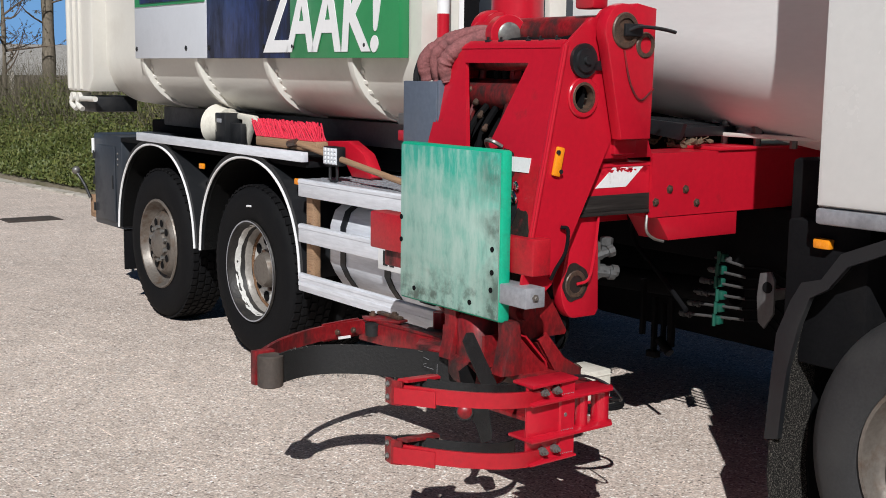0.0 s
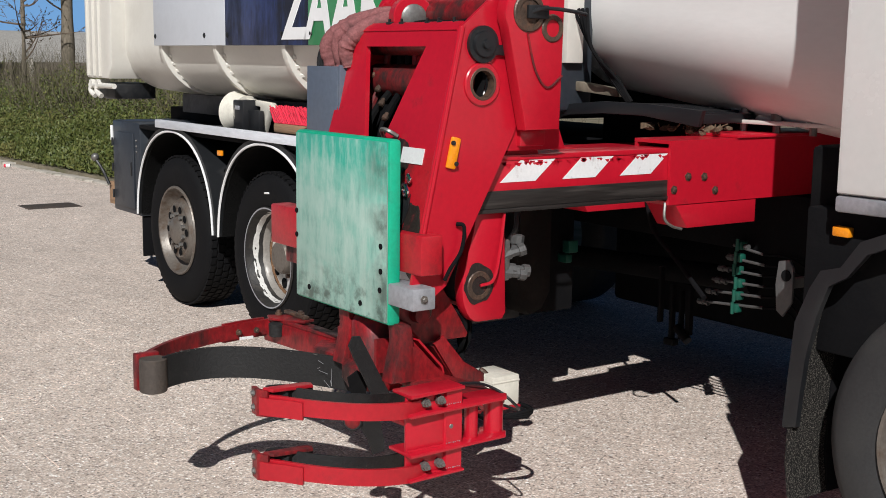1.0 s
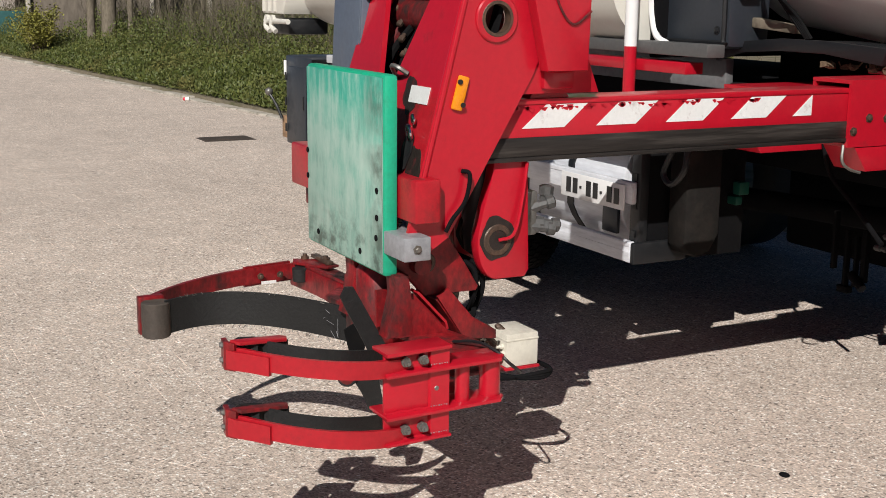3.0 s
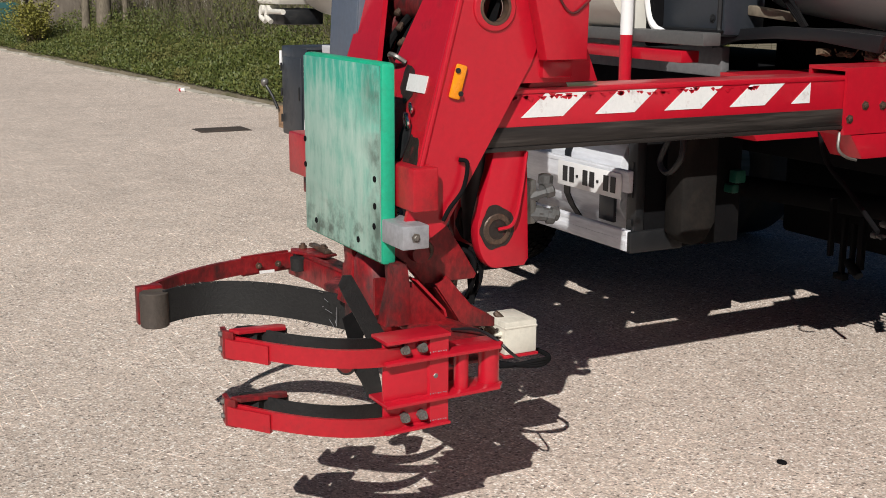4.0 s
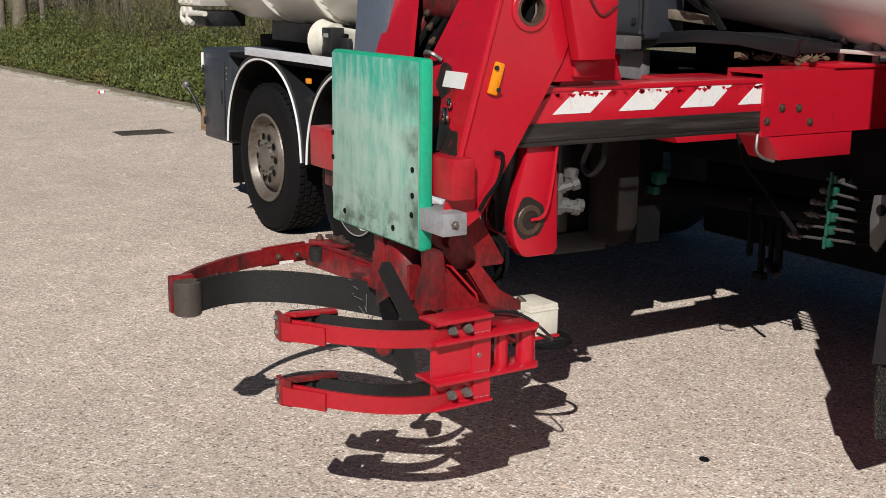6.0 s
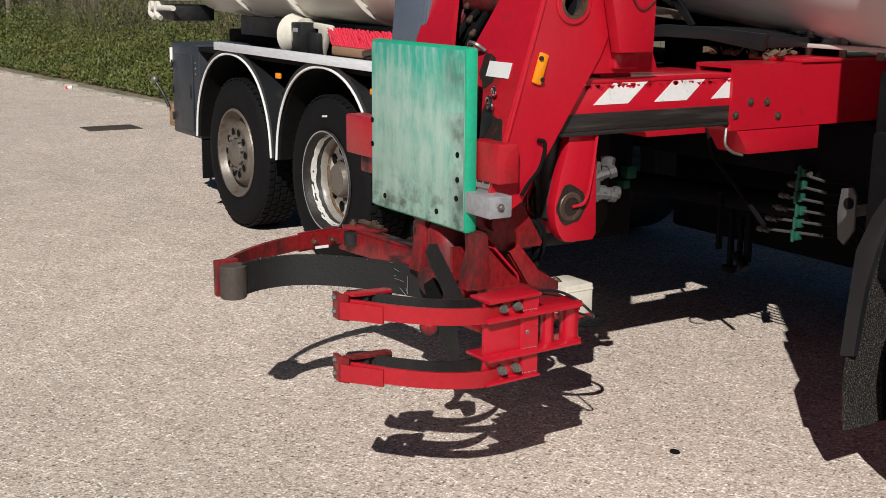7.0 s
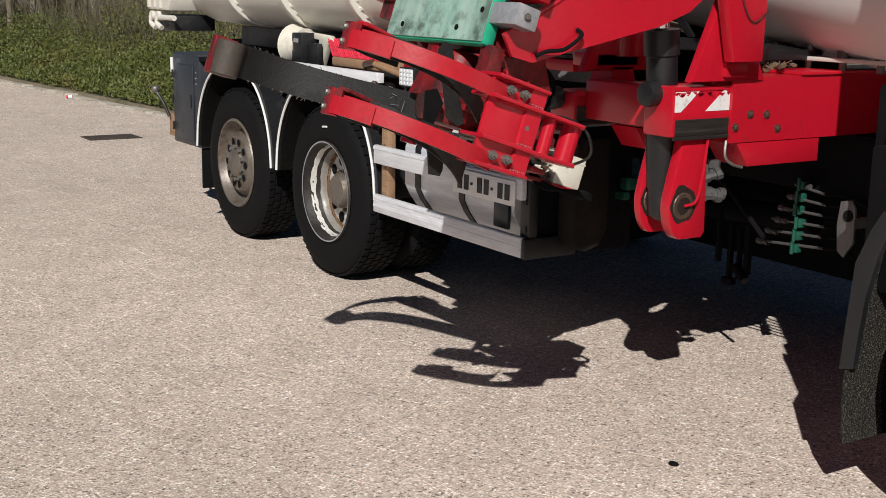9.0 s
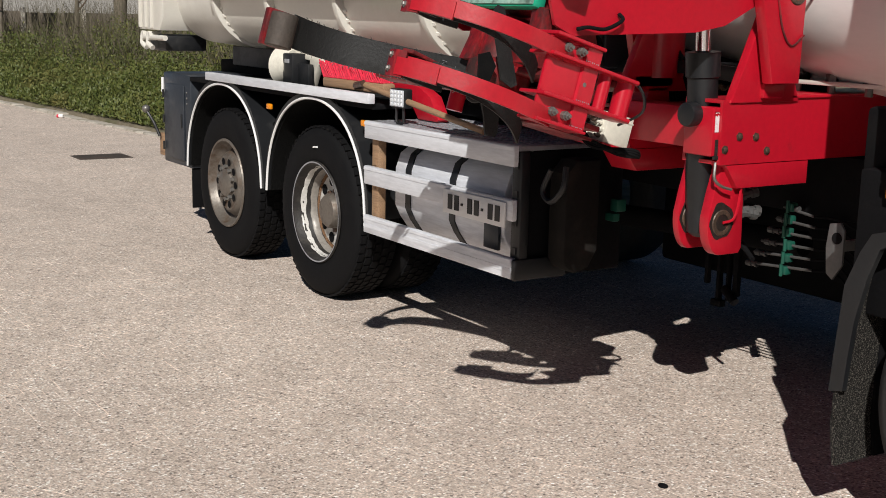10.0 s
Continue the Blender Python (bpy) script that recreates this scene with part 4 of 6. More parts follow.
# carriage
carriage = new("carriage")
carriage.parent = crane
carriage["label"] = "sliding carriage with hazard-striped beams"
for x1 in (XF - 0.018, XB + 0.182):
    x0 = x1 - 0.16
    bm = bm_new()
    top = 1.362 if x1 > 3 else 1.302
    box(bm, x0, x1, -0.30, 1.45, 1.172, top, 0.012)
    beam = part("beam", bm, RED, carriage, "red telescopic beam with white hazard stripes")
    bm = bm_new()
    box(bm, x1, x1 + 0.006, -0.285, 1.45, 1.178, 1.240, 0.002)
    box(bm, x1 - 0.004, x1 + 0.010, -0.29, 1.45, 1.163, 1.1775, 0.002)
    part("wear_strip", bm, SLIDE, beam, "black slide strip")
    if x1 > 3:
        for k in range(6):
            y = -0.42 + k * 0.286
            q = [(max(y, -0.29), 1.268), (y + 0.16, 1.268), (y + 0.25, 1.343), (max(y + 0.09, -0.29), 1.343)]
            if k == 5:
                q = [(y, 1.268), (y + 0.09, 1.268), (y + 0.09, 1.343)]
            bm = bm_new()
            prism(bm, q, "x", x1 + 0.0005, x1 + 0.002)
            part("stripe", bm, WHITE_TAPE, beam, "scuffed white reflective stripe")
        rn = random.Random(5)
        for k in range(80):
            y = -0.29 + rn.random() * 1.15
            r = rn.uniform(0.003, 0.011)
            bm = bm_new()
            z = 1.343 - rn.random() * 0.012
            prism(bm, [(y - r * 1.5, z), (y + r * rn.uniform(0.8, 1.6), z), (y + r * 0.7, z - r), (y + r * rn.uniform(-0.3, 0.5), z - r * rn.uniform(0.9, 1.8)), (y - r * 0.6, z - r * 0.8)], "x", x1 + 0.0021, x1 + 0.0026)
            part("paint_chip", bm, RED, beam)
    bm = bm_new()
    turned(bm, [(0, 0.045), (0.03, 0.05), (0.05, 0.045), (0.055, 0.03)], (x0 + 0.06, -0.30, top - 0.032), (0, -1, 0), 20)
    part("buffer", bm, BLACK, beam, "black rubber buffer")
    bm = bm_new()
    box(bm, x1, x1 + 0.004, -0.295, 1.45, top - 0.017, top + 0.0005, 0.001)
    part("top_lip", bm, RED, beam)
bm = bm_new()
box(bm, XB + 0.182, XF - 0.18, -0.24, -0.12, 1.19, 1.35, 0.006)
part("cross_plate", bm, RED, carriage)
bm = bm_new()
box(bm, 2.99, 3.11, -0.085, 0.03, 1.395, 1.454, 0.008)
part("post_foot", bm, RED, carriage)
bm = bm_new()
box(bm, XB, 2.46, -0.17, 0.06, 1.395, 1.454, 0.008)
part("post_foot", bm, RED, carriage)
bm = bm_new()
prism(bm, [(-0.1, 1.363), (0.05, 1.363), (0.03, 1.394), (-0.08, 1.394)], "x", 2.92, 3.05)
part("post_seat", bm, RED, carriage)
bm = bm_new()
prism(bm, [(-0.1, 1.303), (0.05, 1.303), (0.03, 1.394), (-0.08, 1.394)], "x", XB + 0.03, 2.46)
part("post_seat", bm, RED, carriage)
# upright posts with the arm's pivot
for x0, x1 in ((3.112, 3.165), (2.36, 2.405)):
    bm = bm_new()
    out = [(-0.105, 1.455), (0.045, 1.455), (0.055, 1.935), (-0.04, 1.95)]
    for i in range(9):
        a = radians(60 + 150 * i / 8)
        out.append((PIV.y + 0.098 * math.cos(a), PIV.z + 0.098 * math.sin(a)))
    prism(bm, out, "x", x0, x1, 0.006)
    post = part("post", bm, RED, carriage, "red pivot post plate")
    bm = bm_new()
    ring(bm, ((x0 + x1) / 2, PIV.y, PIV.z), (1, 0, 0), 0.045, 0.066, (x1 - x0) / 2 + 0.008)
    rod(bm, (x0 - 0.002, PIV.y, PIV.z), (x1 + 0.002, PIV.y, PIV.z), 0.045, seg=24)
    part("pivot_pin", bm, GREASE, post, "greasy dark pivot pin")
    bm = bm_new()
    ring(bm, ((x0 + x1) / 2, 0.0, 1.80), (1, 0, 0), 0.03, 0.048, (x1 - x0) / 2 + 0.006)
    rod(bm, (x0 + 0.002, 0.0, 1.80), (x1 - 0.002, 0.0, 1.80), 0.03, seg=20)
    part("bush", bm, GREASE, post, "dark round bush")
bm = bm_new()
hose(bm, [(3.178, PIV.y, PIV.z), (3.20, -0.08, 1.862), (3.20, -0.02, 1.864), (3.2, 0.06, 1.858), (3.19, 0.13, 1.85)], 0.007, 8, 5)
box(bm, 3.17, 3.185, -0.12, -0.03, 1.83, 1.875, 0.004)
part("grease_line", bm, BLACK, carriage, "dark grease line and keeper plate")
bm = bm_new()
hose(bm, [(3.168, -0.11, 1.78), (3.17, -0.075, 1.66), (3.17, -0.02, 1.60), (3.17, 0.045, 1.64)], 0.004, 6, 8)
part("weld_line", bm, RED_WORN, carriage)
bm = bm_new()
rod(bm, (2.40, 0.02, 1.44), (2.40, 0.02, 2.5), 0.11, seg=28)
part("column", bm, RED, carriage, "red round column")
bm = bm_new()
ring(bm, (2.60, -0.20, 1.84), (1, -0.25, 0), 0.05, 0.08, 0.03)
prism(bm, [(-0.27, 1.79), (-0.12, 1.80), (-0.05, 1.73), (-0.27, 1.73)], "x", 2.575, 2.62)
bs_ = part("boss", bm, RED, carriage, "round red bearing boss")
bm = bm_new()
turned(bm, [(0, 0.05), (0.03, 0.05), (0.036, 0.042), (0.037, 0.0)], (2.60, -0.20, 1.84), (1, -0.25, 0), 24)
part("pin", bm, STEEL, bs_, "grey steel pin")
bm = bm_new()
ring(bm, (2.575, -0.20, 1.84), (1, -0.25, 0), 0.02, 0.045, 0.02)
part("bush", bm, RED_WORN, carriage, "round red bearing boss")
# inclined web between post and beam
for x0, x1 in ((3.05, 3.09), (2.42, 2.46)):
    bm = bm_new()
    prism(bm, [(-0.24, 1.38), (0.14, 1.38), (0.04, 1.62), (-0.02, 1.75), (-0.08, 1.75)], "x", x0, x1, 0.004)
    part("web", bm, RED, carriage)
# lower lugs
for x0, x1 in ((3.0, 3.05), (2.85, 2.885)):
    bm = bm_new()
    out = [(-0.10, 1.2), (-0.085, 0.80), (-0.10, 0.778)]
    for i in range(8):
        a = radians(270 - 100 * i / 7)
        out.append((LOW.y + 0.072 * math.cos(a), LOW.z + 0.131 * math.sin(a)))
    out += [(-0.258, 1.02), (-0.235, 1.1), (-0.22, 1.2)]
    prism(bm, out, "x", x0, x1, 0.006)
    lug = part("lug", bm, RED, carriage, "red lower lug plate")
    bm = bm_new()
    ring(bm, ((x0 + x1) / 2, LOW.y, LOW.z), (1, 0, 0), 0.034, 0.053, (x1 - x0) / 2 + 0.006)
    rod(bm, (x0, LOW.y, LOW.z), (x1 + 0.002, LOW.y, LOW.z), 0.034, seg=24)
    part("pin", bm, GREASE, lug, "rusty dark pin")
    bm = bm_new()
    rg = random.Random(6)
    prism(bm, [(LOW.y + 0.062 * (1 + 0.06 * math.sin(i * 0.9) + rg.uniform(-0.03, 0.03)) * math.cos(2 * math.pi * i / 30), LOW.z + 0.074 * (1 + 0.10 * math.sin(i * 0.7 + 1) + rg.uniform(-0.03, 0.03)) * math.sin(2 * math.pi * i / 30) + 0.006) for i in range(30)], "x", x1 + 0.0005, x1 + 0.0025)
    part("grease_ring", bm, GRIME, lug, "brown grease round the pin")
    if x0 > 2.9:
        bm = bm_new()
        hose(bm, [(3.058, LOW.y, LOW.z), (3.07, LOW.y + 0.05, LOW.z + 0.02), (3.065, LOW.y + 0.08, LOW.z + 0.12), (3.06, LOW.y + 0.1, LOW.z + 0.25)], 0.006, 6, 6)
        part("grease_pipe", bm, RED, lug, "thin red grease pipe")
# valve block beside the lug
bm = bm_new()
box(bm, 2.93, 2.99, -0.085, -0.02, 0.90, 1.05, 0.008)
vb = part("valve_block", bm, STEEL, carriage, "grey hydraulic valve block with fittings")
for dz, dy in ((0.03, 0.05), (-0.03, 0.04), (-0.02, 0.0)):
    bm = bm_new()
    turned(bm, [(0, 0.022), (0.03, 0.022), (0.03, 0.017), (0.06, 0.017), (0.06, 0.024), (0.085, 0.024), (0.09, 0.014)], (2.97, -0.02 - dy * 0.4, 0.96 + dz), (0.35, 1, 0.3 if dz > 0 else -0.15), 8)
    part("fitting", bm, PIPE, vb)
bm = bm_new()
turned(bm, [(0, 0.02), (0.03, 0.02), (0.03, 0.026), (0.06, 0.026), (0.065, 0.015)], (2.97, 0.02, 1.0), (0, 0.1, 1), 8)
part("fitting", bm, PIPE, vb)

# lift cylinder and its rod
cylinder = new("lift_cylinder")
cylinder.parent = crane
cylinder["label"] = "black lift cylinder"
bm = bm_new()
turned(bm, [(-0.07, 0.03), (-0.05, 0.055), (0.02, 0.06), (0.05, 0.056), (0.06, 0.06), (0.56, 0.06), (0.565, 0.068), (0.66, 0.068), (0.665, 0.036)], (2.935, 0, 0), (0, 0, 1), 28)
part("barrel", bm, BLACK, cylinder, "black cylinder barrel")
piston = new("piston_rod")
piston.parent = crane
bm = bm_new()
rod(bm, (2.935, 0, -0.6), (2.935, 0, 0.0), 0.03, seg=24)
part("shaft", bm, CHROME, piston, "chromed piston rod")

# arm, built about the pivot
arm = new("arm")
arm.parent = crane
arm["label"] = "red box-section swinging arm"
AX0, AX1 = 2.425, 3.10
outline = [(-0.335, 1.795), (-0.215, 1.895)]
for i in range(9):
    a = radians(150 - 190 * i / 8)
    outline.append((PIV.y + 0.09 * math.cos(a), PIV.z + 0.09 * math.sin(a)))
outline += [(-0.05, 1.58), (-0.10, 1.44), (-0.37, 0.93), (-0.44, 0.88), (-0.52, 0.90), (-0.50, 1.0), (-0.455, 1.2)]
HOLE = (-0.245, 1.608)


def plate_with_hole(bm, out, c, r, x0, x1, seg=24):
    """A side plate with a round hole: a ring of quads from the hole to the outline."""
    n = len(out)
    rows = {}
    pts, hole = [], []
    # resample the outline by angle round the hole
    for k in range(seg * 2):
        a = 2 * math.pi * k / (seg * 2)
        d = (math.cos(a), math.sin(a))
        best = None
        for i in range(n):
            (ay, az), (by, bz) = out[i], out[(i + 1) % n]
            ey, ez = by - ay, bz - az
            det = d[0] * -ez + d[1] * ey
            if abs(det) < 1e-9:
                continue
            ry, rz = ay - c[0], az - c[1]
            t = (ry * -ez + rz * ey) / det
            u = (d[0] * rz - d[1] * ry) / det
            if t > 0 and -1e-6 <= u <= 1 + 1e-6 and (best is None or t > best):
                best = t
        pts.append((c[0] + d[0] * best, c[1] + d[1] * best, a))
        hole.append((c[0] + d[0] * r, c[1] + d[1] * r, a))
    # keep the true corners
    ang = [math.atan2(z - c[1], y - c[0]) % (2 * math.pi) for y, z in out]
    for (y, z), a in zip(out, ang):
        pts.append((y, z, a))
        hole.append((c[0] + r * math.cos(a), c[1] + r * math.sin(a), a))
    pts.sort(key=lambda p: p[2])
    hole.sort(key=lambda p: p[2])
    V = [[bm.verts.new((x, p[0], p[1])) for p in s] for x in (x0, x1) for s in (pts, hole)]
    k = len(pts)
    for i in range(k):
        j = (i + 1) % k
        bm.faces.new((V[0][i], V[0][j], V[1][j], V[1][i]))
        bm.faces.new((V[2][i], V[3][i], V[3][j], V[2][j]))
        bm.faces.new((V[0][i], V[2][i], V[2][j], V[0][j]))
        bm.faces.new((V[1][i], V[1][j], V[3][j], V[3][i]))
    bmesh.ops.recalc_face_normals(bm, faces=bm.faces)


for x0, x1 in ((AX1 - 0.014, AX1), (AX0, AX0 + 0.014)):
    bm = bm_new()
    plate_with_hole(bm, outline, HOLE, 0.047, x0, x1)
    sp = part("side_plate", bm, RED, arm, "red arm side plate", PIV)
    bm = bm_new()
    ring(bm, ((x0 + x1) / 2, *HOLE), (1, 0, 0), 0.047, 0.074, 0.016)
    part("collar", bm, RED, sp, "red ring round a dark hole", PIV)
    bm = bm_new()
    ring(bm, ((x0 + x1) / 2, *HOLE), (1, 0, 0), 0.045, 0.058, 0.0175)
    part("bush", bm, GREASE, sp, "", PIV)
    out = 1 if x1 == AX1 else -1
    bm = bm_new()
    xs = x1 if out > 0 else x0
    turned(bm, [(0, 0.062), (0.014, 0.062), (0.014, 0.045), (0.024, 0.042), (0.024, 0.016), (0.034, 0.014)], (xs, CYL.y, CYL.z), (out, 0, 0), 24)
    box(bm, xs, xs + out * 0.014, CYL.y + 0.03, CYL.y + 0.11, CYL.z - 0.035, CYL.z + 0.0, 0.003)
    part("cylinder_pin", bm, BLACK, sp, "black greasy cylinder pin", PIV)


def front_y(z):
    return -0.335 + (1.795 - z) * (-0.12 / 0.595)


def front_quad(bm, pts):
    """A plate in the arm's slanted front face; pts are (x, z)."""
    a = [bm.verts.new((x, front_y(z) - 0.004, z)) for x, z in pts]
    b = [bm.verts.new((x, front_y(z) + 0.014, z)) for x, z in pts]
    k = len(pts)
    fs = [bm.faces.new(a), bm.faces.new(b[::-1])] + [bm.faces.new((a[i], b[i], b[(i + 1) % k], a[(i + 1) % k])) for i in range(k)]
    bmesh.ops.recalc_face_normals(bm, faces=fs)


bm = bm_new()
front_quad(bm, [(AX0, 1.795), (AX1 + 0.003, 1.795), (AX1 + 0.003, 1.73), (AX0, 1.73)])
part("front_plate", bm, RED, arm, "red upper front plate", PIV)
bm = bm_new()
front_quad(bm, [(AX0, 1.73), (2.535, 1.73), (2.65, 1.36), (2.37, 1.36)])
part("front_plate", bm, RED, arm, "red front plate beside the opening", PIV)
bm = bm_new()
front_quad(bm, [(2.92, 1.73), (AX1 + 0.003, 1.73), (AX1 + 0.003, 1.36), (2.74, 1.36)])
part("front_plate", bm, RED, arm, "red front plate with a slanted opening", PIV)
bm = bm_new()
front_quad(bm, [(2.37, 1.36), (AX1 + 0.003, 1.36), (AX1 + 0.003, 0.99), (2.40, 0.99)])
part("lower_front_plate", bm, RED_SOILED, arm, "scraped and stained red lower front plate", PIV)
bm = bm_new()
prism(bm, [(-0.345, 1.785), (-0.325, 1.785), (-0.30, 1.80), (-0.315, 1.815), (-0.335, 1.80)], "x", AX0 + 0.016, AX1 - 0.016)
part("top_lip", bm, RED, arm, "red folded top edge", PIV)
bm = bm_new()
hose(bm, [(AX0 + 0.1, -0.22, 1.80), (2.7, -0.2, 1.815), (2.9, -0.21, 1.81), (3.05, -0.19, 1.83)], 0.016, 8, 6)
part("hose", bm, BLACK_MATT, arm, "black hose across the arm's open top", PIV)
bm = bm_new()
rod(bm, (AX1 - 0.007, front_y(1.795) + 0.006, 1.795), (AX1 - 0.007, front_y(0.99) + 0.006, 0.99), 0.0125, seg=20)
part("rounded_edge", bm, RED, arm, "", PIV)
bm = bm_new()
rod(bm, (2.41, PIV.y, PIV.z), (3.11, PIV.y, PIV.z), 0.06, seg=24)
rod(bm, (2.44, CYL.y, CYL.z), (3.09, CYL.y, CYL.z), 0.04, seg=20)
part("cross_tube", bm, RED_WORN, arm, "", PIV)
bm = bm_new()
rod(bm, (AX0 + 0.03, *HOLE), (AX1 - 0.06, *HOLE), 0.062, seg=24)
part("inner_tube", bm, RED_WORN, arm, "dirty tube behind the round hole", PIV)
bm = bm_new()
box(bm, AX0 - 0.015, AX0, -0.40, -0.2, 1.3, 1.66, 0.006)
box(bm, AX0 - 0.25, AX0 - 0.015, -0.40, -0.38, 1.15, 1.655, 0.004)
part("cover_plate", bm, SLATE, arm, "slate grey bolted cover plate", PIV)
bm = bm_new()
box(bm, AX1, AX1 + 0.014, -0.38, -0.342, 1.325, 1.432, 0.006)
bmesh.ops.rotate(bm, cent=(AX1, -0.36, 1.378), matrix=Matrix.Rotation(radians(-12), 3, "X"), verts=bm.verts)
rf = part("reflector", bm, AMBER, arm, "amber oblong side reflector", PIV)
for dz in (-0.035, 0.035):
    bm = bm_new()
    rod(bm, (AX1 + 0.012, -0.36 + dz * -0.2, 1.378 + dz), (AX1 + 0.019, -0.36 + dz * -0.2, 1.378 + dz), 0.008, seg=10)
    part("screw", bm, BLACK, rf, "", PIV)
bm = bm_new()
for a, b in (((2.9, 1.388), (3.03, 1.335)), ):
    q = [(a[0], a[1]), (b[0], a[1]), (b[0], b[1]), (a[0], b[1])]
    v = [bm.verts.new((x, front_y(z) - 0.0075, z)) for x, z in q]
    w = [bm.verts.new((x, front_y(z) - 0.0045, z)) for x, z in q]
    bm.faces.new(v), bm.faces.new(w[::-1])
    for i in range(4):
        bm.faces.new((v[i], w[i], w[(i + 1) % 4], v[(i + 1) % 4]))
lab = bm
rn = random.Random(31)
for cx, cz, ax_, az in ((3.035, 1.13, 0.045, 0.085), (2.90, 1.355, 0.045, 0.06), (2.955, 1.20, 0.03, 0.05)):
    bm = bm_new()
    pts = []
    for i in range(26):
        a = 2 * math.pi * i / 26
        r = 1 + 0.14 * math.sin(2 * a + cx * 40) + 0.09 * math.sin(5 * a + cz * 30) + rn.uniform(-0.05, 0.05)
        pts.append((min(cx + ax_ * r * math.cos(a), AX1 - 0.008), cz + az * r * math.sin(a)))
    v = [bm.verts.new((x, front_y(z) - 0.0056, z)) for x, z in pts]
    w = [bm.verts.new((x, front_y(z) - 0.0042, z)) for x, z in pts]
    fs = [bm.faces.new(v), bm.faces.new(w[::-1])] + [bm.faces.new((v[i], w[i], w[(i + 1) % 26], v[(i + 1) % 26])) for i in range(26)]
    bmesh.ops.recalc_face_normals(bm, faces=fs)
    part("grease_smear", bm, GRIME, arm, "black grease smeared on the paint", PIV)
bm = lab
part("warning_label", bm, WHITE_TAPE, arm, "worn white label", PIV)
bm = bm_new()
ring(bm, (2.985, -0.468, 1.245), (0.3, 1, 0.2), 0.018, 0.029, 0.007, 16)
ring(bm, (2.99, -0.458, 1.287), (0.3, 1, 0.2), 0.008, 0.018, 0.006, 16)
part("shackle", bm, CHROME, arm, "steel shackle", PIV)
bm = bm_new()
q = [(2.965, 1.24), (3.0, 1.235), (3.005, 1.19), (2.985, 1.13), (2.96, 1.12), (2.945, 1.15), (2.962, 1.20)]
prism(bm, q, "y", 0.0, 0.006)
for v in bm.verts:
    v.co.y += front_y(v.co.z) - 0.014
part("latch_strap", bm, BLACK, arm, "dark latch strap under the shackle", PIV)
bm = bm_new()
hose(bm, [(3.106, -0.34, 1.14), (3.125, -0.32, 1.13), (3.125, -0.33, 1.05), (3.12, -0.37, 0.99), (3.11, -0.385, 0.95)], 0.007, 8, 6)
part("hose", bm, BLACK_MATT, arm, "short black hose", PIV)
for k, (dx, dz, r) in enumerate(((0.0, 0.0, 0.03), (0.075, 0.012, 0.026), (0.135, -0.012, 0.032))):
    bm = bm_new()
    hose(bm, [(2.29 + dx, -0.355, 1.66), (2.295 + dx, -0.375, 1.74 + dz), (2.35 + dx * 0.9, -0.33, 1.805 + dz), (2.43 + dx * 0.8, -0.24, 1.845 + dz), (2.54 + dx * 0.6, -0.10, 1.83)],
         lambda u: r + 0.0022 * math.sin(u * (29 + 7 * k) + 4 * math.sin(u * 13 + k)) + 0.0012 * math.sin(u * 87 + 3 * math.sin(u * 31) + k), 12, 14)
    part("sleeved_hose", bm, HOSE_PINK, arm, "hose in a faded wrinkled fabric sleeve", PIV)
for k in range(4):
    bm = bm_new()
    hose(bm, [(2.21 + k * 0.025, -0.36, 1.60), (2.22 + k * 0.025, -0.365, 1.70), (2.26 + k * 0.025, -0.33, 1.79), (2.36 + k * 0.03, -0.25, 1.83)], 0.011, 7, 6)
    part("hose", bm, BLACK, arm, "black hydraulic hose", PIV)
bm = bm_new()
box(bm, 2.96, 3.06, -0.17, -0.09, 1.93, 2.15, 0.012)
part("upper_lug", bm, RED, arm, "red upper lug", PIV)
rn = random.Random(11)
for k in range(9):
    x = 2.52 + k * 0.06
    bm = bm_new()
    hose(bm, [(x, -0.24, 1.76), (x + rn.uniform(-0.05, 0.05), -0.26, 1.62), (x + rn.uniform(-0.06, 0.06), -0.29 - rn.uniform(0, 0.06), 1.45), (x + rn.uniform(-0.05, 0.05), -0.34, 1.25), (2.6 + k * 0.04, -0.40, 1.0)], rn.choice((0.009, 0.012, 0.014)), 7, 6)
    part("inner_hose", bm, BLACK_MATT if k % 3 else RED_WORN, arm, "dark hydraulic hose inside the arm", PIV)
# black sheet stands in for the shade seen through the front opening
bm = bm_new()
prism(bm, [(-0.20, 1.76), (-0.185, 1.76), (-0.30, 1.20), (-0.315, 1.20)], "x", AX0 + 0.02, AX1 - 0.02)
part("inner_shade_sheet", bm, BLACK_MATT, arm, "black sheet added so the arm's inside reads dark", PIV)
for k in range(5):
    bm = bm_new()
    x = 2.50 + 0.045 * k
    turned(bm, [(0, 0.008), (0.014, 0.008), (0.014, 0.012), (0.03, 0.012), (0.034, 0.006)], (x, -0.285 - 0.012 * k, 1.64 - 0.05 * k), (0.3, -0.6, -0.7), 8)
    part("hose_fitting", bm, GREASE, arm, "oily hose fitting", PIV)
for k, x in enumerate((2.62, 2.70, 2.86, 2.93, 3.02)):
    bm = bm_new()
    box(bm, x, x + 0.03, -0.325 + 0.002 * k, -0.308, 1.808, 1.818, 0.003)
    rod(bm, (x + 0.01, -0.315, 1.81), (x + 0.014, -0.318, 1.828), 0.005, seg=8)
    part("hose_clip", bm, BLACK, arm, "black hose clip", PIV)
bm = bm_new()
rod(bm, (2.72, -0.20, 1.70), (2.76, -0.33, 1.38), 0.045, seg=16)
part("inner_cylinder", bm, RED_WORN, arm, "dirty red inner cylinder", PIV)
bm = bm_new()
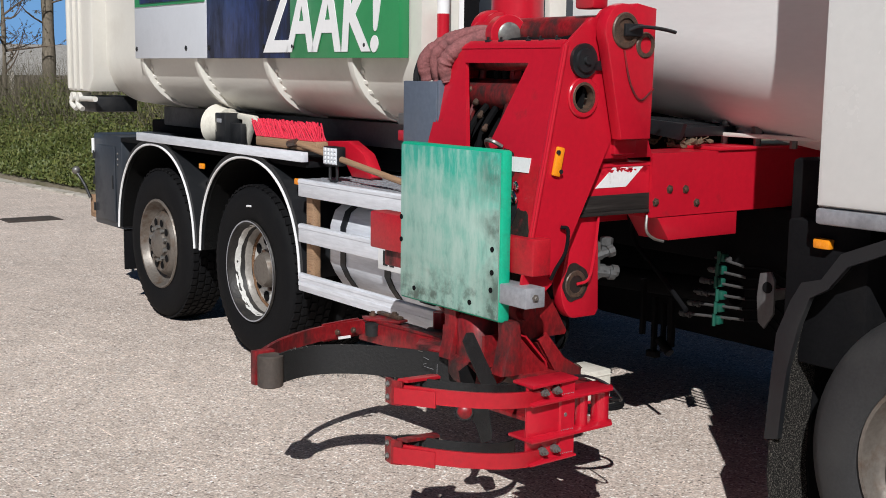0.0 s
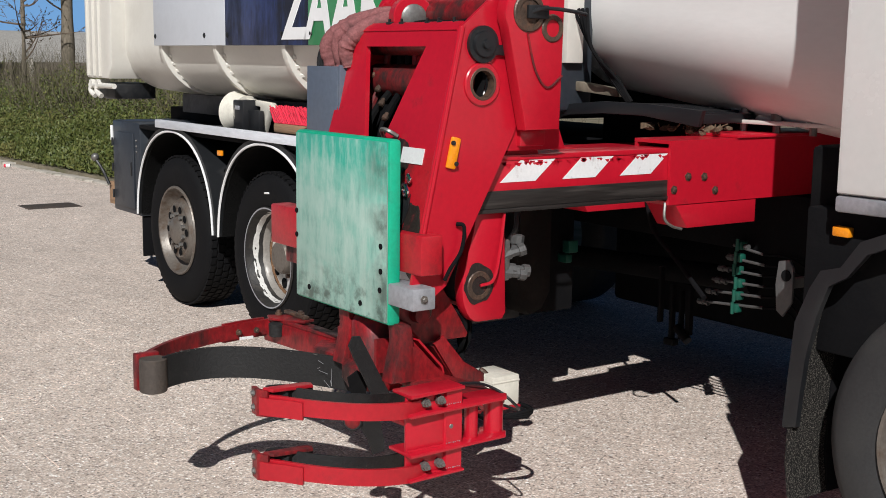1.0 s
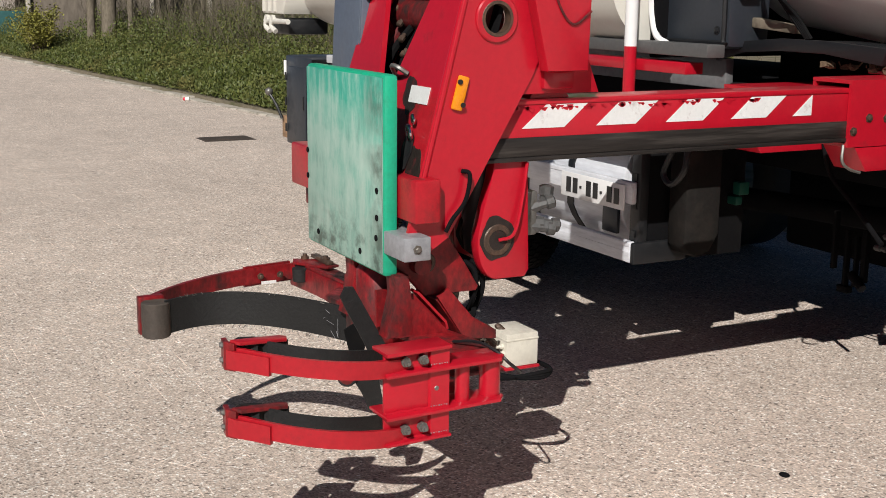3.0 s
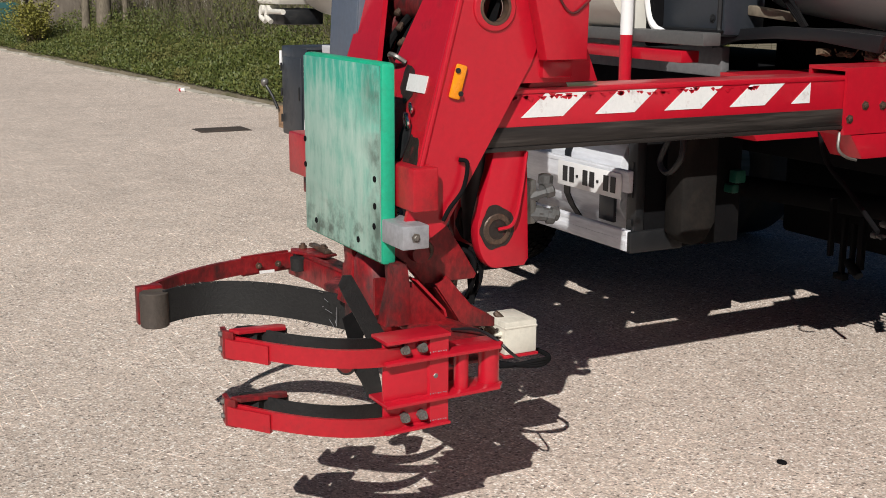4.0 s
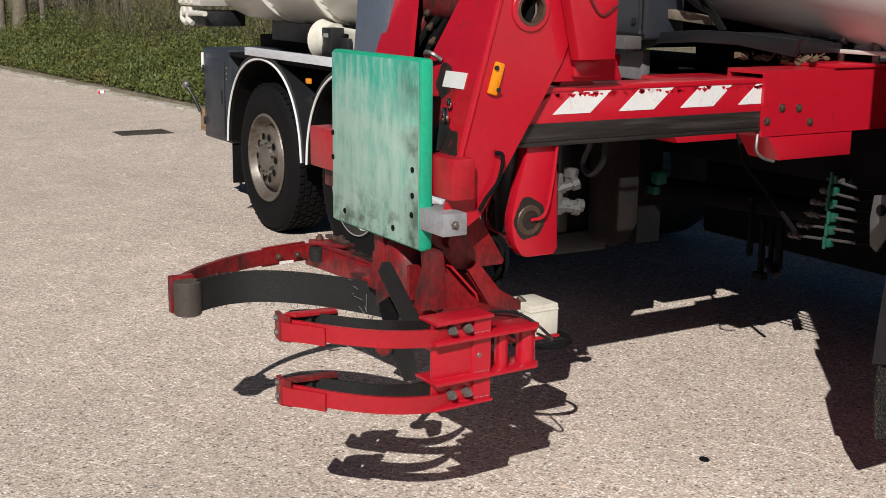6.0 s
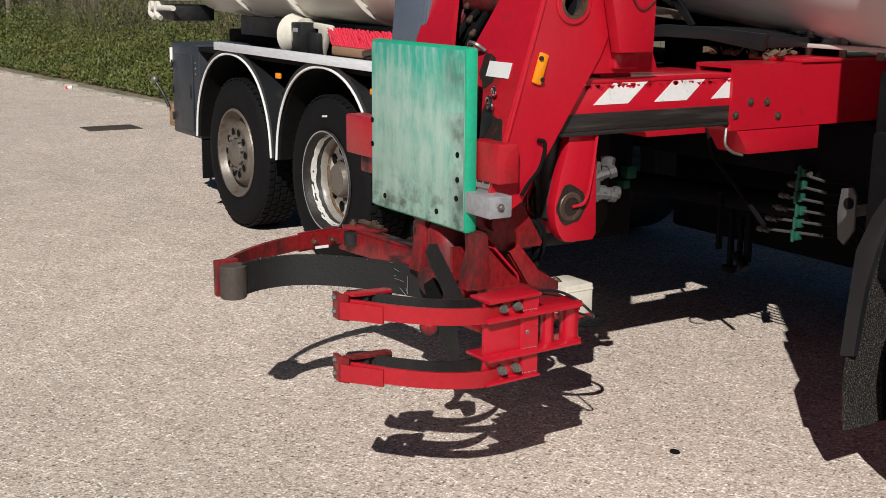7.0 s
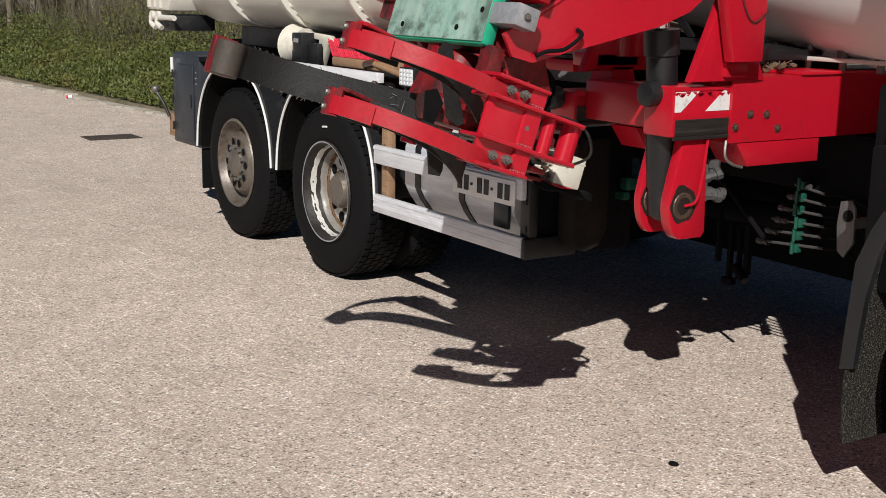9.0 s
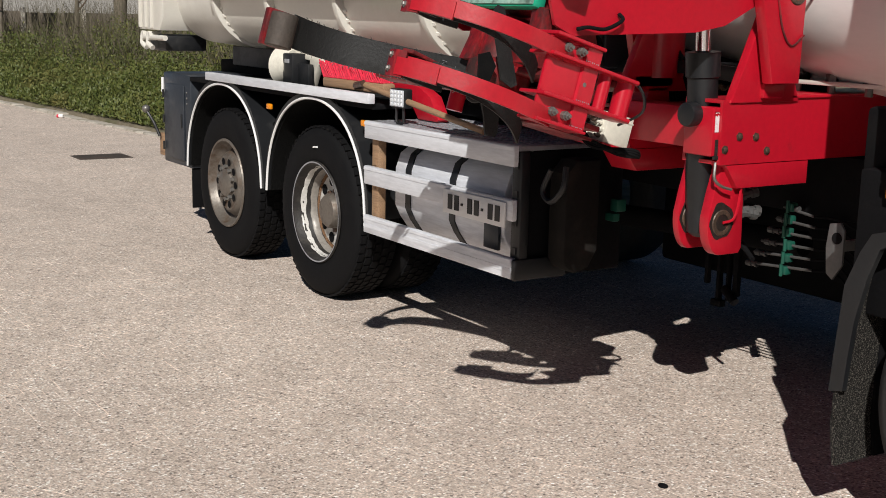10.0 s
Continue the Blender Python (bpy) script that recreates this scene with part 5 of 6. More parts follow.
hose(bm, [(2.78, -0.42, 1.40), (2.80, -0.45, 1.44), (2.84, -0.45, 1.44), (2.86, -0.42, 1.42)], 0.008, 6, 5)
part("hook", bm, STEEL, arm, "small steel hook", PIV)

# grab head, built about its joint
head = new("grab_head")
head.parent = crane
head["label"] = "grab head with a push board and curved jaws"
YB = -0.56
JS = JNT - Vector((0.055, -0.05, 0.037))
bm = bm_new()
box(bm, 2.392, 3.035, YB + 0.002, YB + 0.05, 0.793, 1.42, 0.012)
bd = part("push_board_core", bm, GREEN_EDGE, head, "thick green plastic push board", JNT)
bm = bm_new()
box(bm, 2.402, 3.025, YB - 0.002, YB + 0.004, 0.803, 1.41, 0.001)
part("board_face", bm, BOARD, bd, "scuffed pale green board face", JNT)
for x, z in ((2.407, 1.12), (2.407, 1.03), (2.99, 1.06), (2.99, 0.975), (2.50, 0.845), (2.86, 0.845), (2.985, 0.91)):
    bm = bm_new()
    turned(bm, [(0, 0.010), (0.003, 0.010), (0.003, 0.0)], (x, YB - 0.002, z), (0, -1, 0), 12)
    part("countersunk_hole", bm, BLACK_MATT, bd, "", JNT)
# side boxes and grey blocks behind the board
for x0, x1 in ((2.97, 3.15), (2.09, 2.46)):
    bm = bm_new()
    box(bm, x0, x1, -0.508, -0.42, 0.975 if x0 > 2.9 else 0.955, 1.11, 0.008)
    part("side_box", bm, RED_SOILED, head, "scraped red side box", JNT)
    if x0 < 2.9:
        bm = bm_new()
        box(bm, 2.16, 2.46, -0.48, -0.43, 0.885, 0.968, 0.008)
        part("lower_side_plate", bm, RED_WORN, head, "", JNT)
        continue
    bm = bm_new()
    box(bm, 2.98, 3.175, -0.556, -0.466, 0.868, 0.941, 0.004)
    bl = part("stop_block", bm, GALV, head, "grey stop block", JNT)
    bolt(bl, (3.175, -0.512, 0.904), (1, 0, 0), 0.010, 0.008, shift=JNT)
bm = bm_new()
box(bm, 2.42, 3.0, -0.509, -0.49, 0.80, 0.97, 0.006)
part("back_plate", bm, RED_WORN, head, "", JNT)
for x0 in (2.98, 2.50):
    bm = bm_new()
    prism(bm, [(-0.56, 0.93), (-0.34, 0.93), (-0.253, 0.80), (-0.207, 0.725), (-0.215, 0.71), (-0.404, 0.712), (-0.475, 0.79), (-0.56, 0.86)], "x", x0, x0 + 0.03, 0.005)
    part("knuckle_plate", bm, RED_WORN, head, "scraped red knuckle plate", JNT)
    bm = bm_new()
    ring(bm, (x0 + 0.015, -0.40, 0.82), (1, 0, 0), 0.02, 0.034, 0.02)
    part("bush", bm, GREASE, head, "", JNT)
bm = bm_new()
turned(bm, [(0, 0.10), (0.03, 0.12), (0.08, 0.12), (0.10, 0.09), (0.24, 0.085), (0.26, 0.07)], (XC, -0.45, 0.52), (0, 0, 1), 24)
rod(bm, (2.5, -0.43, 0.82), (3.05, -0.43, 0.82), 0.03)
part("rotator", bm, RED_WORN, head, "dirty red rotator housing", JNT)
# upright posts between the rotator and the jaw carrier
for x in (2.99, 2.66):
    bm = bm_new()
    prism(bm, [(-0.56, 0.60), (-0.465, 0.60), (-0.475, 0.735), (-0.485, 0.80), (-0.535, 0.80), (-0.53, 0.735)], "x", x, x + 0.075, 0.008)
    part("carrier_post", bm, RED_WORN, head, "rubbed red upright box post", JNT)
    bm = bm_new()
    prism(bm, [(-0.463, 0.60), (-0.35, 0.60), (-0.355, 0.625), (-0.455, 0.73), (-0.463, 0.73)], "x", x + 0.03, x + 0.044, 0.003)
    gp = part("gusset", bm, RED_WORN, head, "worn red triangular gusset", JNT)
    bm = bm_new()
    band(bm, [(-0.346, 0.605), (-0.352, 0.628), (-0.452, 0.735)], "x", x + 0.01, x + 0.064, -0.008)
    part("gusset_flange", bm, RED_PRONG, gp, "", JNT)
# slanted channel that runs back to the junction box, with the drive motor behind it
bm = bm_new()
prism(bm, [(-0.37, 0.71), (-0.33, 0.735), (-0.24, 0.63), (-0.15, 0.575), (-0.15, 0.545), (-0.27, 0.56)], "x", 3.02, 3.035, 0.003)
prism(bm, [(-0.37, 0.71), (-0.33, 0.735), (-0.24, 0.63), (-0.15, 0.575), (-0.15, 0.545), (-0.27, 0.56)], "x", 2.88, 2.895, 0.003)
prism(bm, [(-0.365, 0.695), (-0.345, 0.705), (-0.255, 0.60), (-0.15, 0.56), (-0.15, 0.548), (-0.27, 0.562)], "x", 2.896, 3.019)
part("rear_channel", bm, RED_WORN, head, "worn red channel behind the posts", JNT)
bm = bm_new()
turned(bm, [(0, 0.04), (0.01, 0.07), (0.14, 0.075), (0.15, 0.055), (0.2, 0.05), (0.21, 0.03)], (2.82, -0.27, 0.56), (0, 0.1, 1), 20)
box(bm, 2.74, 2.90, -0.36, -0.12, 0.50, 0.56, 0.01)
part("drive_motor", bm, GREASE, head, "greasy dark hydraulic motor", JNT)
# carrier with pins for the jaws
bm = bm_new()
prism(bm, [(2.45, -0.52), (3.1, -0.48), (3.36, -0.39), (3.38, -0.33), (3.2, -0.30), (2.9, -0.36), (2.6, -0.36), (2.4, -0.2), (2.2, -0.2), (2.2, -0.28)], "z", 0.576, 0.60, 0.004)
prism(bm, [(2.8, -0.50), (3.1, -0.48), (3.28, -0.41), (3.28, -0.35), (3.1, -0.32), (2.9, -0.36), (2.8, -0.38)], "z", 0.43, 0.448, 0.004)
part("carrier", bm, RED_WORN, head, "scraped red jaw carrier", JNT)
for x in (2.9, 3.05, 2.65):
    bm = bm_new()
    prism(bm, [(-0.53, 0.60), (-0.34, 0.60), (-0.47, 0.72), (-0.53, 0.72)], "x", x, x + 0.014)
    part("gusset", bm, RED_WORN, head, "", JNT)
for x, y, r in ((3.32, -0.412, 0.022), (3.305, -0.31, 0.032), (2.24, -0.24, 0.034)):
    bm = bm_new()
    rod(bm, (x, y, 0.448), (x, y, 0.562 if x > 3 else 0.67), r, seg=20)
    part("jaw_pin", bm, RED, head, "red hinge tube", JS if x > 3 else JNT)


def curve_pts(a, c, b, n=12):
    return [tuple((1 - t) ** 2 * Vector(a) + 2 * t * (1 - t) * Vector(c) + t * t * Vector(b)) for t in [i / n for i in range(n + 1)]]


# right jaw: channel bracket with two curved prongs
bm = bm_new()
box(bm, 3.328, 3.34, -0.675, -0.468, 0.362, 0.628, 0.003)
prism(bm, [(3.341, -0.535), (3.349, -0.53), (3.349, -0.47), (3.341, -0.468)], "z", 0.366, 0.624)
jb = part("jaw_bracket", bm, RED, head, "bright red jaw bracket with bolts", JS)
for z in (0.578, 0.452, 0.37):
    bm = bm_new()
    for k in range(7):
        box(bm, 3.3485, 3.3497, -0.53 + k * 0.0085, -0.527 + k * 0.0085 + 0.002 * (k % 2), z + 0.001 * (k % 3), z + 0.004)
    part("stencil_bars", bm, GALV, jb, "row of small worn white marks", JS)
for z in (0.621, 0.562, 0.449, 0.367):
    bm = bm_new()
    hose(bm, [(3.343, -0.672 + 0.025 * k, z + 0.0015 * (-1) ** k) for k in range(9)], 0.0045, 6, 2)
    part("weld_bead", bm, RED, jb, "", JS)
for pts, z0, z1 in (([(3.27, -0.68), (3.375, -0.68), (3.36, -0.467), (3.27, -0.467)], 0.624, 0.636), ([(3.25, -0.68), (3.375, -0.68), (3.36, -0.3), (3.33, -0.275), (3.25, -0.275)], 0.562, 0.574),
                    ([(3.25, -0.68), (3.375, -0.68), (3.36, -0.3), (3.33, -0.275), (3.25, -0.275)], 0.436, 0.448), ([(3.27, -0.68), (3.37, -0.68), (3.36, -0.467), (3.27, -0.467)], 0.356, 0.366)):
    bm = bm_new()
    prism(bm, pts, "z", z0, z1, 0.003)
    part("flange", bm, RED, jb, "", JS)
for z in (0.60, 0.396):
    for y in (-0.612, -0.556):
        bm = bm_new()
        turned(bm, [(0, 0.015), (0.016, 0.015), (0.016, 0.011), (0.026, 0.011), (0.026, 0.006), (0.036, 0.006)], (3.34, y, z), (1, 0, 0), 8)
        part("bolt", bm, STEEL, jb, "steel bolt with nut", JS)
bolt(jb, (3.34, -0.511, 0.507), (1, 0, 0), 0.01, 0.008, shift=JS)
PRONG = curve_pts((3.385, -0.655), (3.462, -0.90), (3.20, -1.085), 16)


def raised(bm, z, lift):
    """Lift a flat bar steadily from the bracket to its tip."""
    for v in bm.verts:
        v.co.z += z + lift * min(max((-v.co.y - 0.66) / 0.42, 0), 1)


TIP = Vector((-0.06, 0.087, 0))
for z, lift in ((0.592, 0.036), (0.385, 0.042)):
    bm = bm_new()
    band(bm, PRONG, "z", 0.0, 0.052, 0.013)
    raised(bm, z, lift)
    pr_ = part("prong", bm, RED_PRONG, head, "red curved flat-bar prong", JNT)
    # doubling plate lapped round the outside of the tip
    bm = bm_new()
    band(bm, [(3.348, -1.108), (3.305, -1.147), (3.27, -1.178), (3.24, -1.192)], "z", -0.010, 0.044, 0.016)
    bmesh.ops.translate(bm, vec=TIP, verts=bm.verts)
    raised(bm, z, lift)
    part("tip_plate", bm, RED_PRONG, pr_, "red doubling plate", JNT)
    # end clamp: upright plate, slanted top strap and the belt's loop
    bm = bm_new()
    band(bm, [(3.262, -1.178), (3.235, -1.196), (3.195, -1.19)], "z", -0.016, 0.066, 0.014)
    bmesh.ops.translate(bm, vec=TIP, verts=bm.verts)
    raised(bm, z, lift)
    cl = part("prong_tip", bm, RED_WORN, pr_, "worn prong end clamp", JNT)
    bm = bm_new()
    prism(bm, [(3.25, -1.195), (3.285, -1.178), (3.262, -1.03), (3.238, -1.022), (3.225, -1.04)], "z", 0.062, 0.074, 0.003)
    bmesh.ops.translate(bm, vec=TIP, verts=bm.verts)
    raised(bm, z, lift)
    part("top_strap", bm, RED_PRONG if z > 0.5 else RED_WORN, cl, "red slanted strap over the tip", JNT)
    bm = bm_new()
    loop = [(3.245, -1.02), (3.215, -1.06), (3.195, -1.11), (3.198, -1.155), (3.225, -1.178), (3.255, -1.165), (3.27, -1.12)]
    band(bm, loop, "z", -0.006, 0.064, 0.012)
    bmesh.ops.translate(bm, vec=TIP, verts=bm.verts)
    raised(bm, z, lift)
    part("belt_loop", bm, RUBBER_BELT, pr_, "belt looped round the prong tip", JNT)
    for dz in (0.006, 0.05):
        bolt(pr_, (3.152, -1.118, z + lift + dz), (-0.3, -1, 0), 0.008, 0.008, shift=JNT)
    bm = bm_new()
    run = curve_pts((3.20, -1.015), (3.43, -0.85), (3.14, -0.56), 16)
    band(bm, run, "z", 0.0, 0.066, 0.007)
    for v in bm.verts:
        k = min(max((v.co.y + 1.02) / 0.45, 0), 1)
        v.co.z += z + lift - 0.004 - (0.055 + lift) * k ** 1.5
    part("belt", bm, RUBBER_BELT, pr_, "black rubber gripping belt", JNT)
# left jaw: lever, knuckle and one broad prong with a wide belt
bm = bm_new()
prism(bm, [(2.62, -0.30), (2.62, -0.40), (2.1, -0.44), (1.93, -0.46), (1.90, -0.36), (2.1, -0.33)], "z", 0.515, 0.605, 0.008)
lv = part("jaw_lever", bm, RED_WORN, head, "scraped red jaw lever", JNT)
bm = bm_new()
prism(bm, [(2.62, -0.31), (2.62, -0.39), (2.12, -0.43), (1.98, -0.45), (1.97, -0.43), (2.12, -0.41), (2.56, -0.36)], "z", 0.606, 0.618, 0.002)
part("lever_flange", bm, RED_WORN, lv, "", JNT)
bm = bm_new()
prism(bm, [(1.94, -0.45), (2.0, -0.475), (2.14, -0.385), (2.12, -0.33), (2.0, -0.345)], "z", 0.615, 0.625, 0.002)
part("clevis_plate", bm, RED_WORN, lv, "red clevis plate over the joint", JNT)
bm = bm_new()
box(bm, 1.95, 2.12, -0.380, -0.350, 0.6255, 0.640, 0.004)
turned(bm, [(0, 0.016), (0.01, 0.016), (0.01, 0.010), (0.02, 0.009)], (1.965, -0.41, 0.625), (0, 0, 1), 10)
turned(bm, [(0, 0.018), (0.006, 0.018), (0.007, 0.011), (0.014, 0.011)], (2.07, -0.365, 0.640), (0, 0, 1), 10)
part("knuckle", bm, GREASE, lv, "greasy dark knuckle joint", JNT)
bm = bm_new()
turned(bm, [(0, 0.018), (0.004, 0.03), (0.055, 0.032), (0.06, 0.02)], (2.03, -0.455, 0.55), (0, 0, 1), 16)
part("bumper", bm, RUBBER_BELT, lv, "black rubber bump stop", JNT)
bm = bm_new()
box(bm, 1.985, 1.99, -0.60, -0.54, 0.545, 0.556)
part("tag", bm, WHITE_TAPE, lv, "small scuffed white tag", JNT)
bm = bm_new()
pth = curve_pts((1.95, -0.43), (1.94, -0.82), (2.25, -1.105), 16)
band(bm, pth, "z", 0.545, 0.607, -0.018)
lj = part("prong", bm, RED_WORN, head, "scraped red broad prong", JNT)
bm = bm_new()
band(bm, [(1.93, -0.46), (1.945, -0.56), (1.965, -0.66)], "z", 0.535, 0.613, -0.014)
part("doubling_plate", bm, RED_WORN, lj, "", JNT)
for y in (-0.52, -0.6):
    bolt(lj, (1.98, y, 0.575), (1, 0.1, 0), 0.009, 0.010, GREASE, shift=JNT)
bm = bm_new()
belt = curve_pts((2.315, -1.06), (2.11, -0.74), (2.74, -0.50), 20)
band(bm, belt, "z", 0.485, 0.605, 0.01)
bl_ = part("belt", bm, RUBBER_BELT, lj, "wide black ribbed rubber belt", JNT)
rn = random.Random(41)
bm = bm_new()
for k in range(46):
    i = rn.randrange(2, 19)
    (ax, ay), (bx, by) = belt[i], belt[i + 1]
    u = rn.random()
    p = Vector((ax + (bx - ax) * u + 0.006, ay + (by - ay) * u - 0.006, rn.choice((0.486, 0.486, 0.604))))
    q = p + Vector((rn.uniform(-0.015, 0.015), rn.uniform(-0.012, 0.004), rn.uniform(-0.014, -0.002) if p.z < 0.5 else rn.uniform(0.002, 0.01)))
    hose(bm, [p, q], 0.0012, 4, 2)
part("frayed_threads", bm, STEEL, bl_, "frayed threads along the belt edge", JNT)["kind"] = "stuff"
bm = bm_new()
for k in range(6):
    y = -0.56 + rn.uniform(-0.02, 0.03)
    hose(bm, [(2.62 + rn.uniform(-0.04, 0.04), y - 0.02, 0.49 + 0.11 * rn.random()), (2.63 + rn.uniform(-0.05, 0.05), y - 0.022, 0.49 + 0.11 * rn.random())], 0.0008, 4, 2)
part("torn_fibres", bm, GALV, bl_, "pale torn fibres in the belt", JNT)["kind"] = "stuff"
bm = bm_new()
turned(bm, [(0, 0.045), (0.004, 0.05), (0.121, 0.05), (0.125, 0.045)], (2.285, -1.09, 0.474), (0, 0, 1), 20)
part("prong_tip", bm, IRON, lj, "rubbed dark steel rounded tip", JNT)
bm = bm_new()
box(bm, 2.215, 2.25, -1.14, -1.05, 0.474, 0.61, 0.004)
part("end_clamp", bm, RED_WORN, lj, "", JNT)
for z in (0.51, 0.54, 0.57, 0.60):
    bolt(lj, (2.215, -1.1, z), (-1, -0.4, 0), 0.006, 0.008, shift=JNT)
# dark scraper plates inside the jaws
bm = bm_new()
prism(bm, [(-0.688, 0.735), (-0.672, 0.765), (-0.645, 0.763), (-0.61, 0.70), (-0.555, 0.60), (-0.515, 0.53), (-0.535, 0.515), (-0.585, 0.53), (-0.63, 0.62), (-0.668, 0.69)], "x", 2.985, 2.994)
part("belt_plate", bm, RUBBER_BELT, head, "torn dark belt end", JNT)
bm = bm_new()
prism(bm, [(-0.665, 0.50), (-0.60, 0.495), (-0.552, 0.46), (-0.532, 0.36), (-0.536, 0.338), (-0.578, 0.334), (-0.605, 0.40)], "x", 2.965, 2.974)
part("belt_plate", bm, RUBBER_BELT, head, "torn dark belt end", JNT)
bm = bm_new()
prism(bm, [(-0.64, 0.60), (-0.60, 0.62), (-0.56, 0.58), (-0.575, 0.50), (-0.59, 0.43), (-0.63, 0.42), (-0.615, 0.50)], "x", 2.90, 2.908)
part("belt_plate", bm, BLACK_MATT, head, "torn dark belt end", JNT)
bm = bm_new()
turned(bm, [(0, 0.016), (0.01, 0.026), (0.022, 0.027), (0.028, 0.02), (0.031, 0.006)], (2.95, -0.645, 0.462), (0.75, -0.6, 0.15), 16)
bp_ = part("bump_stop", bm, RED_WORN, head, "red round bump stop", JNT)
bm = bm_new()
ring(bm, (2.958, -0.652, 0.463), (0.75, -0.6, 0.15), 0.026, 0.034, 0.010, 18)
part("rubber_ring", bm, RUBBER_BELT, bp_, "", JNT)
# junction box and cables
bm = bm_new()
box(bm, 2.865, 3.02, -0.10, 0.025, 0.43, 0.545, 0.006)
jbx = part("junction_box", bm, CREAM, head, "cream plastic junction box", JNT)
bm = bm_new()
box(bm, 2.867, 3.022, -0.101, 0.026, 0.52, 0.527, 0.002)
part("lid", bm, CREAM, jbx, "", JNT)
for r in range(3):
    for k in range(4):
        bm = bm_new()
        turned(bm, [(0, 0.009), (0.012, 0.009), (0.012, 0.006), (0.026, 0.005)], (2.885 + 0.036 * k + 0.008 * (r % 2), -0.098, 0.452 + 0.024 * r), (0, -1, 0), 8)
        part("cable_gland", bm, CREAM if (k + r) % 3 else GREASE, jbx, "", JNT)
bm = bm_new()
box(bm, 2.862, 3.024, -0.105, 0.03, 0.420, 0.4295, 0.002)
part("box_shelf", bm, RED, head, "red shelf under the junction box", JNT)
bm = bm_new()
for k in range(3):
    hose(bm, [(2.9, -0.13, 0.48 - 0.01 * k), (3.02, -0.14, 0.42 - 0.008 * k), (3.10, -0.02, 0.41 + 0.008 * k), (3.04, 0.06, 0.415), (2.90, 0.04, 0.42), (2.8, -0.15, 0.5), (2.8, -0.3, 0.6)], 0.008, 6, 6)
part("cable", bm, BLACK_MATT, head, "black looped cable", JNT)
bm = bm_new()
box(bm, 2.80, 3.018, -0.40, -0.106, 0.42, 0.432, 0.004)
part("box_bracket", bm, RED_WORN, head, "", JNT)
rn = random.Random(21)
for k in range(4):
    bm = bm_new()
    hose(bm, [(2.85 + 0.03 * k, -0.30, 0.86 - 0.01 * k), (2.9 + 0.03 * k, -0.20 + rn.uniform(-0.03, 0.03), 0.78), (2.92 + 0.02 * k, -0.17 + rn.uniform(-0.04, 0.04), 0.68), (2.9 + rn.uniform(-0.05, 0.08), -0.2, 0.60), (2.92, -0.3, 0.55)], 0.010, 6, 5)
    part("hydraulic_hose", bm, BLACK_MATT, head, "black hydraulic hose", JNT)
for k, (y, z) in enumerate(((-0.11, 0.555), (-0.08, 0.56), (-0.13, 0.53))):
    bm = bm_new()
    turned(bm, [(0, 0.009), (0.015, 0.013), (0.035, 0.013), (0.04, 0.008)], (2.90 + 0.03 * k, y - 0.01, z), (0.3, 0.5, -0.6), 8)
    part("hose_fitting", bm, GREASE, head, "brassy hose fitting", JNT)
for k in range(1):
    bm = bm_new()
    hose(bm, [(3.2, -0.40 + 0.02 * k, 0.61), (3.28, -0.36, 0.625 + 0.01 * k), (3.36, -0.34 + 0.01 * k, 0.615), (3.40, -0.31, 0.58), (3.34, -0.24, 0.53), (3.15, -0.16, 0.49)], 0.005, 6, 6)
    part("thin_cable", bm, BLACK, head, "", JNT)


# ---- loose gear on the deck ----
broom = thing("broom", "red-bristled wooden street broom lying on the deck", "broom")
bm = bm_new()
box(bm, 0.02, 0.72, 0.03, 0.11, 1.256, 1.312, 0.012)
bh = part("broom_head", bm, WOOD, broom)
bm = bm_new()
rnd = random.Random(3)
for i in range(48):
    for j in range(7):
        x, y = 0.03 + i * 0.0143, 0.036 + j * 0.0112
        hose(bm, [(x, y, 1.312), (x - 0.05 + rnd.uniform(-0.02, 0.02), y + rnd.uniform(-0.02, 0.02), 1.395 + rnd.uniform(-0.012, 0.018))], 0.0045, 4, 1)
part("bristles", bm, BRISTLE, broom, "bright red bristles")["kind"] = "stuff"
bm = bm_new()
rod(bm, (0.45, 0.04, 1.30), (1.72, 0.0, 1.15), 0.016)
part("handle", bm, WOOD, broom, "long wooden handle")
bm = bm_new()
rod(bm, (0.43, 0.028, 1.285), (0.52, 0.028, 1.3), 0.022, seg=8)
part("socket", bm, GREASE, broom, "dark handle socket")

drum = thing("hose_reel", "white plastic reel standing on the deck", "reel")
bm = bm_new()
turned(bm, [(0, 0.02), (0, 0.12), (0.02, 0.135), (0.05, 0.12), (0.13, 0.1), (0.15, 0.11), (0.15, 0.02)], (-0.84, 0.2, 1.335), (1, 0.15, 0), 28)
part("reel_drum", bm, CREAM, drum)
bm = bm_new()
box(bm, -0.70, -0.56, 0.12, 0.28, 1.2, 1.42, 0.01)
box(bm, -0.58, -0.42, 0.16, 0.2, 1.2, 1.36, 0.008)
part("reel_bracket", bm, BLACK, drum, "black bracket")
bm = bm_new()
prism(bm, [(-0.69, 1.425), (-0.36, 1.41), (-0.22, 1.33), (-0.24, 1.30), (-0.38, 1.36), (-0.46, 1.22), (-0.52, 1.22), (-0.5, 1.38), (-0.69, 1.39)], "y", 0.21, 0.25, 0.008)
part("reel_guide", bm, CREAM, drum, "white plastic guide arm")
bm = bm_new()
box(bm, -0.66, -0.60, 0.114, 0.121, 1.36, 1.385, 0.002)
part("latch", bm, GALV, drum, "grey latch")

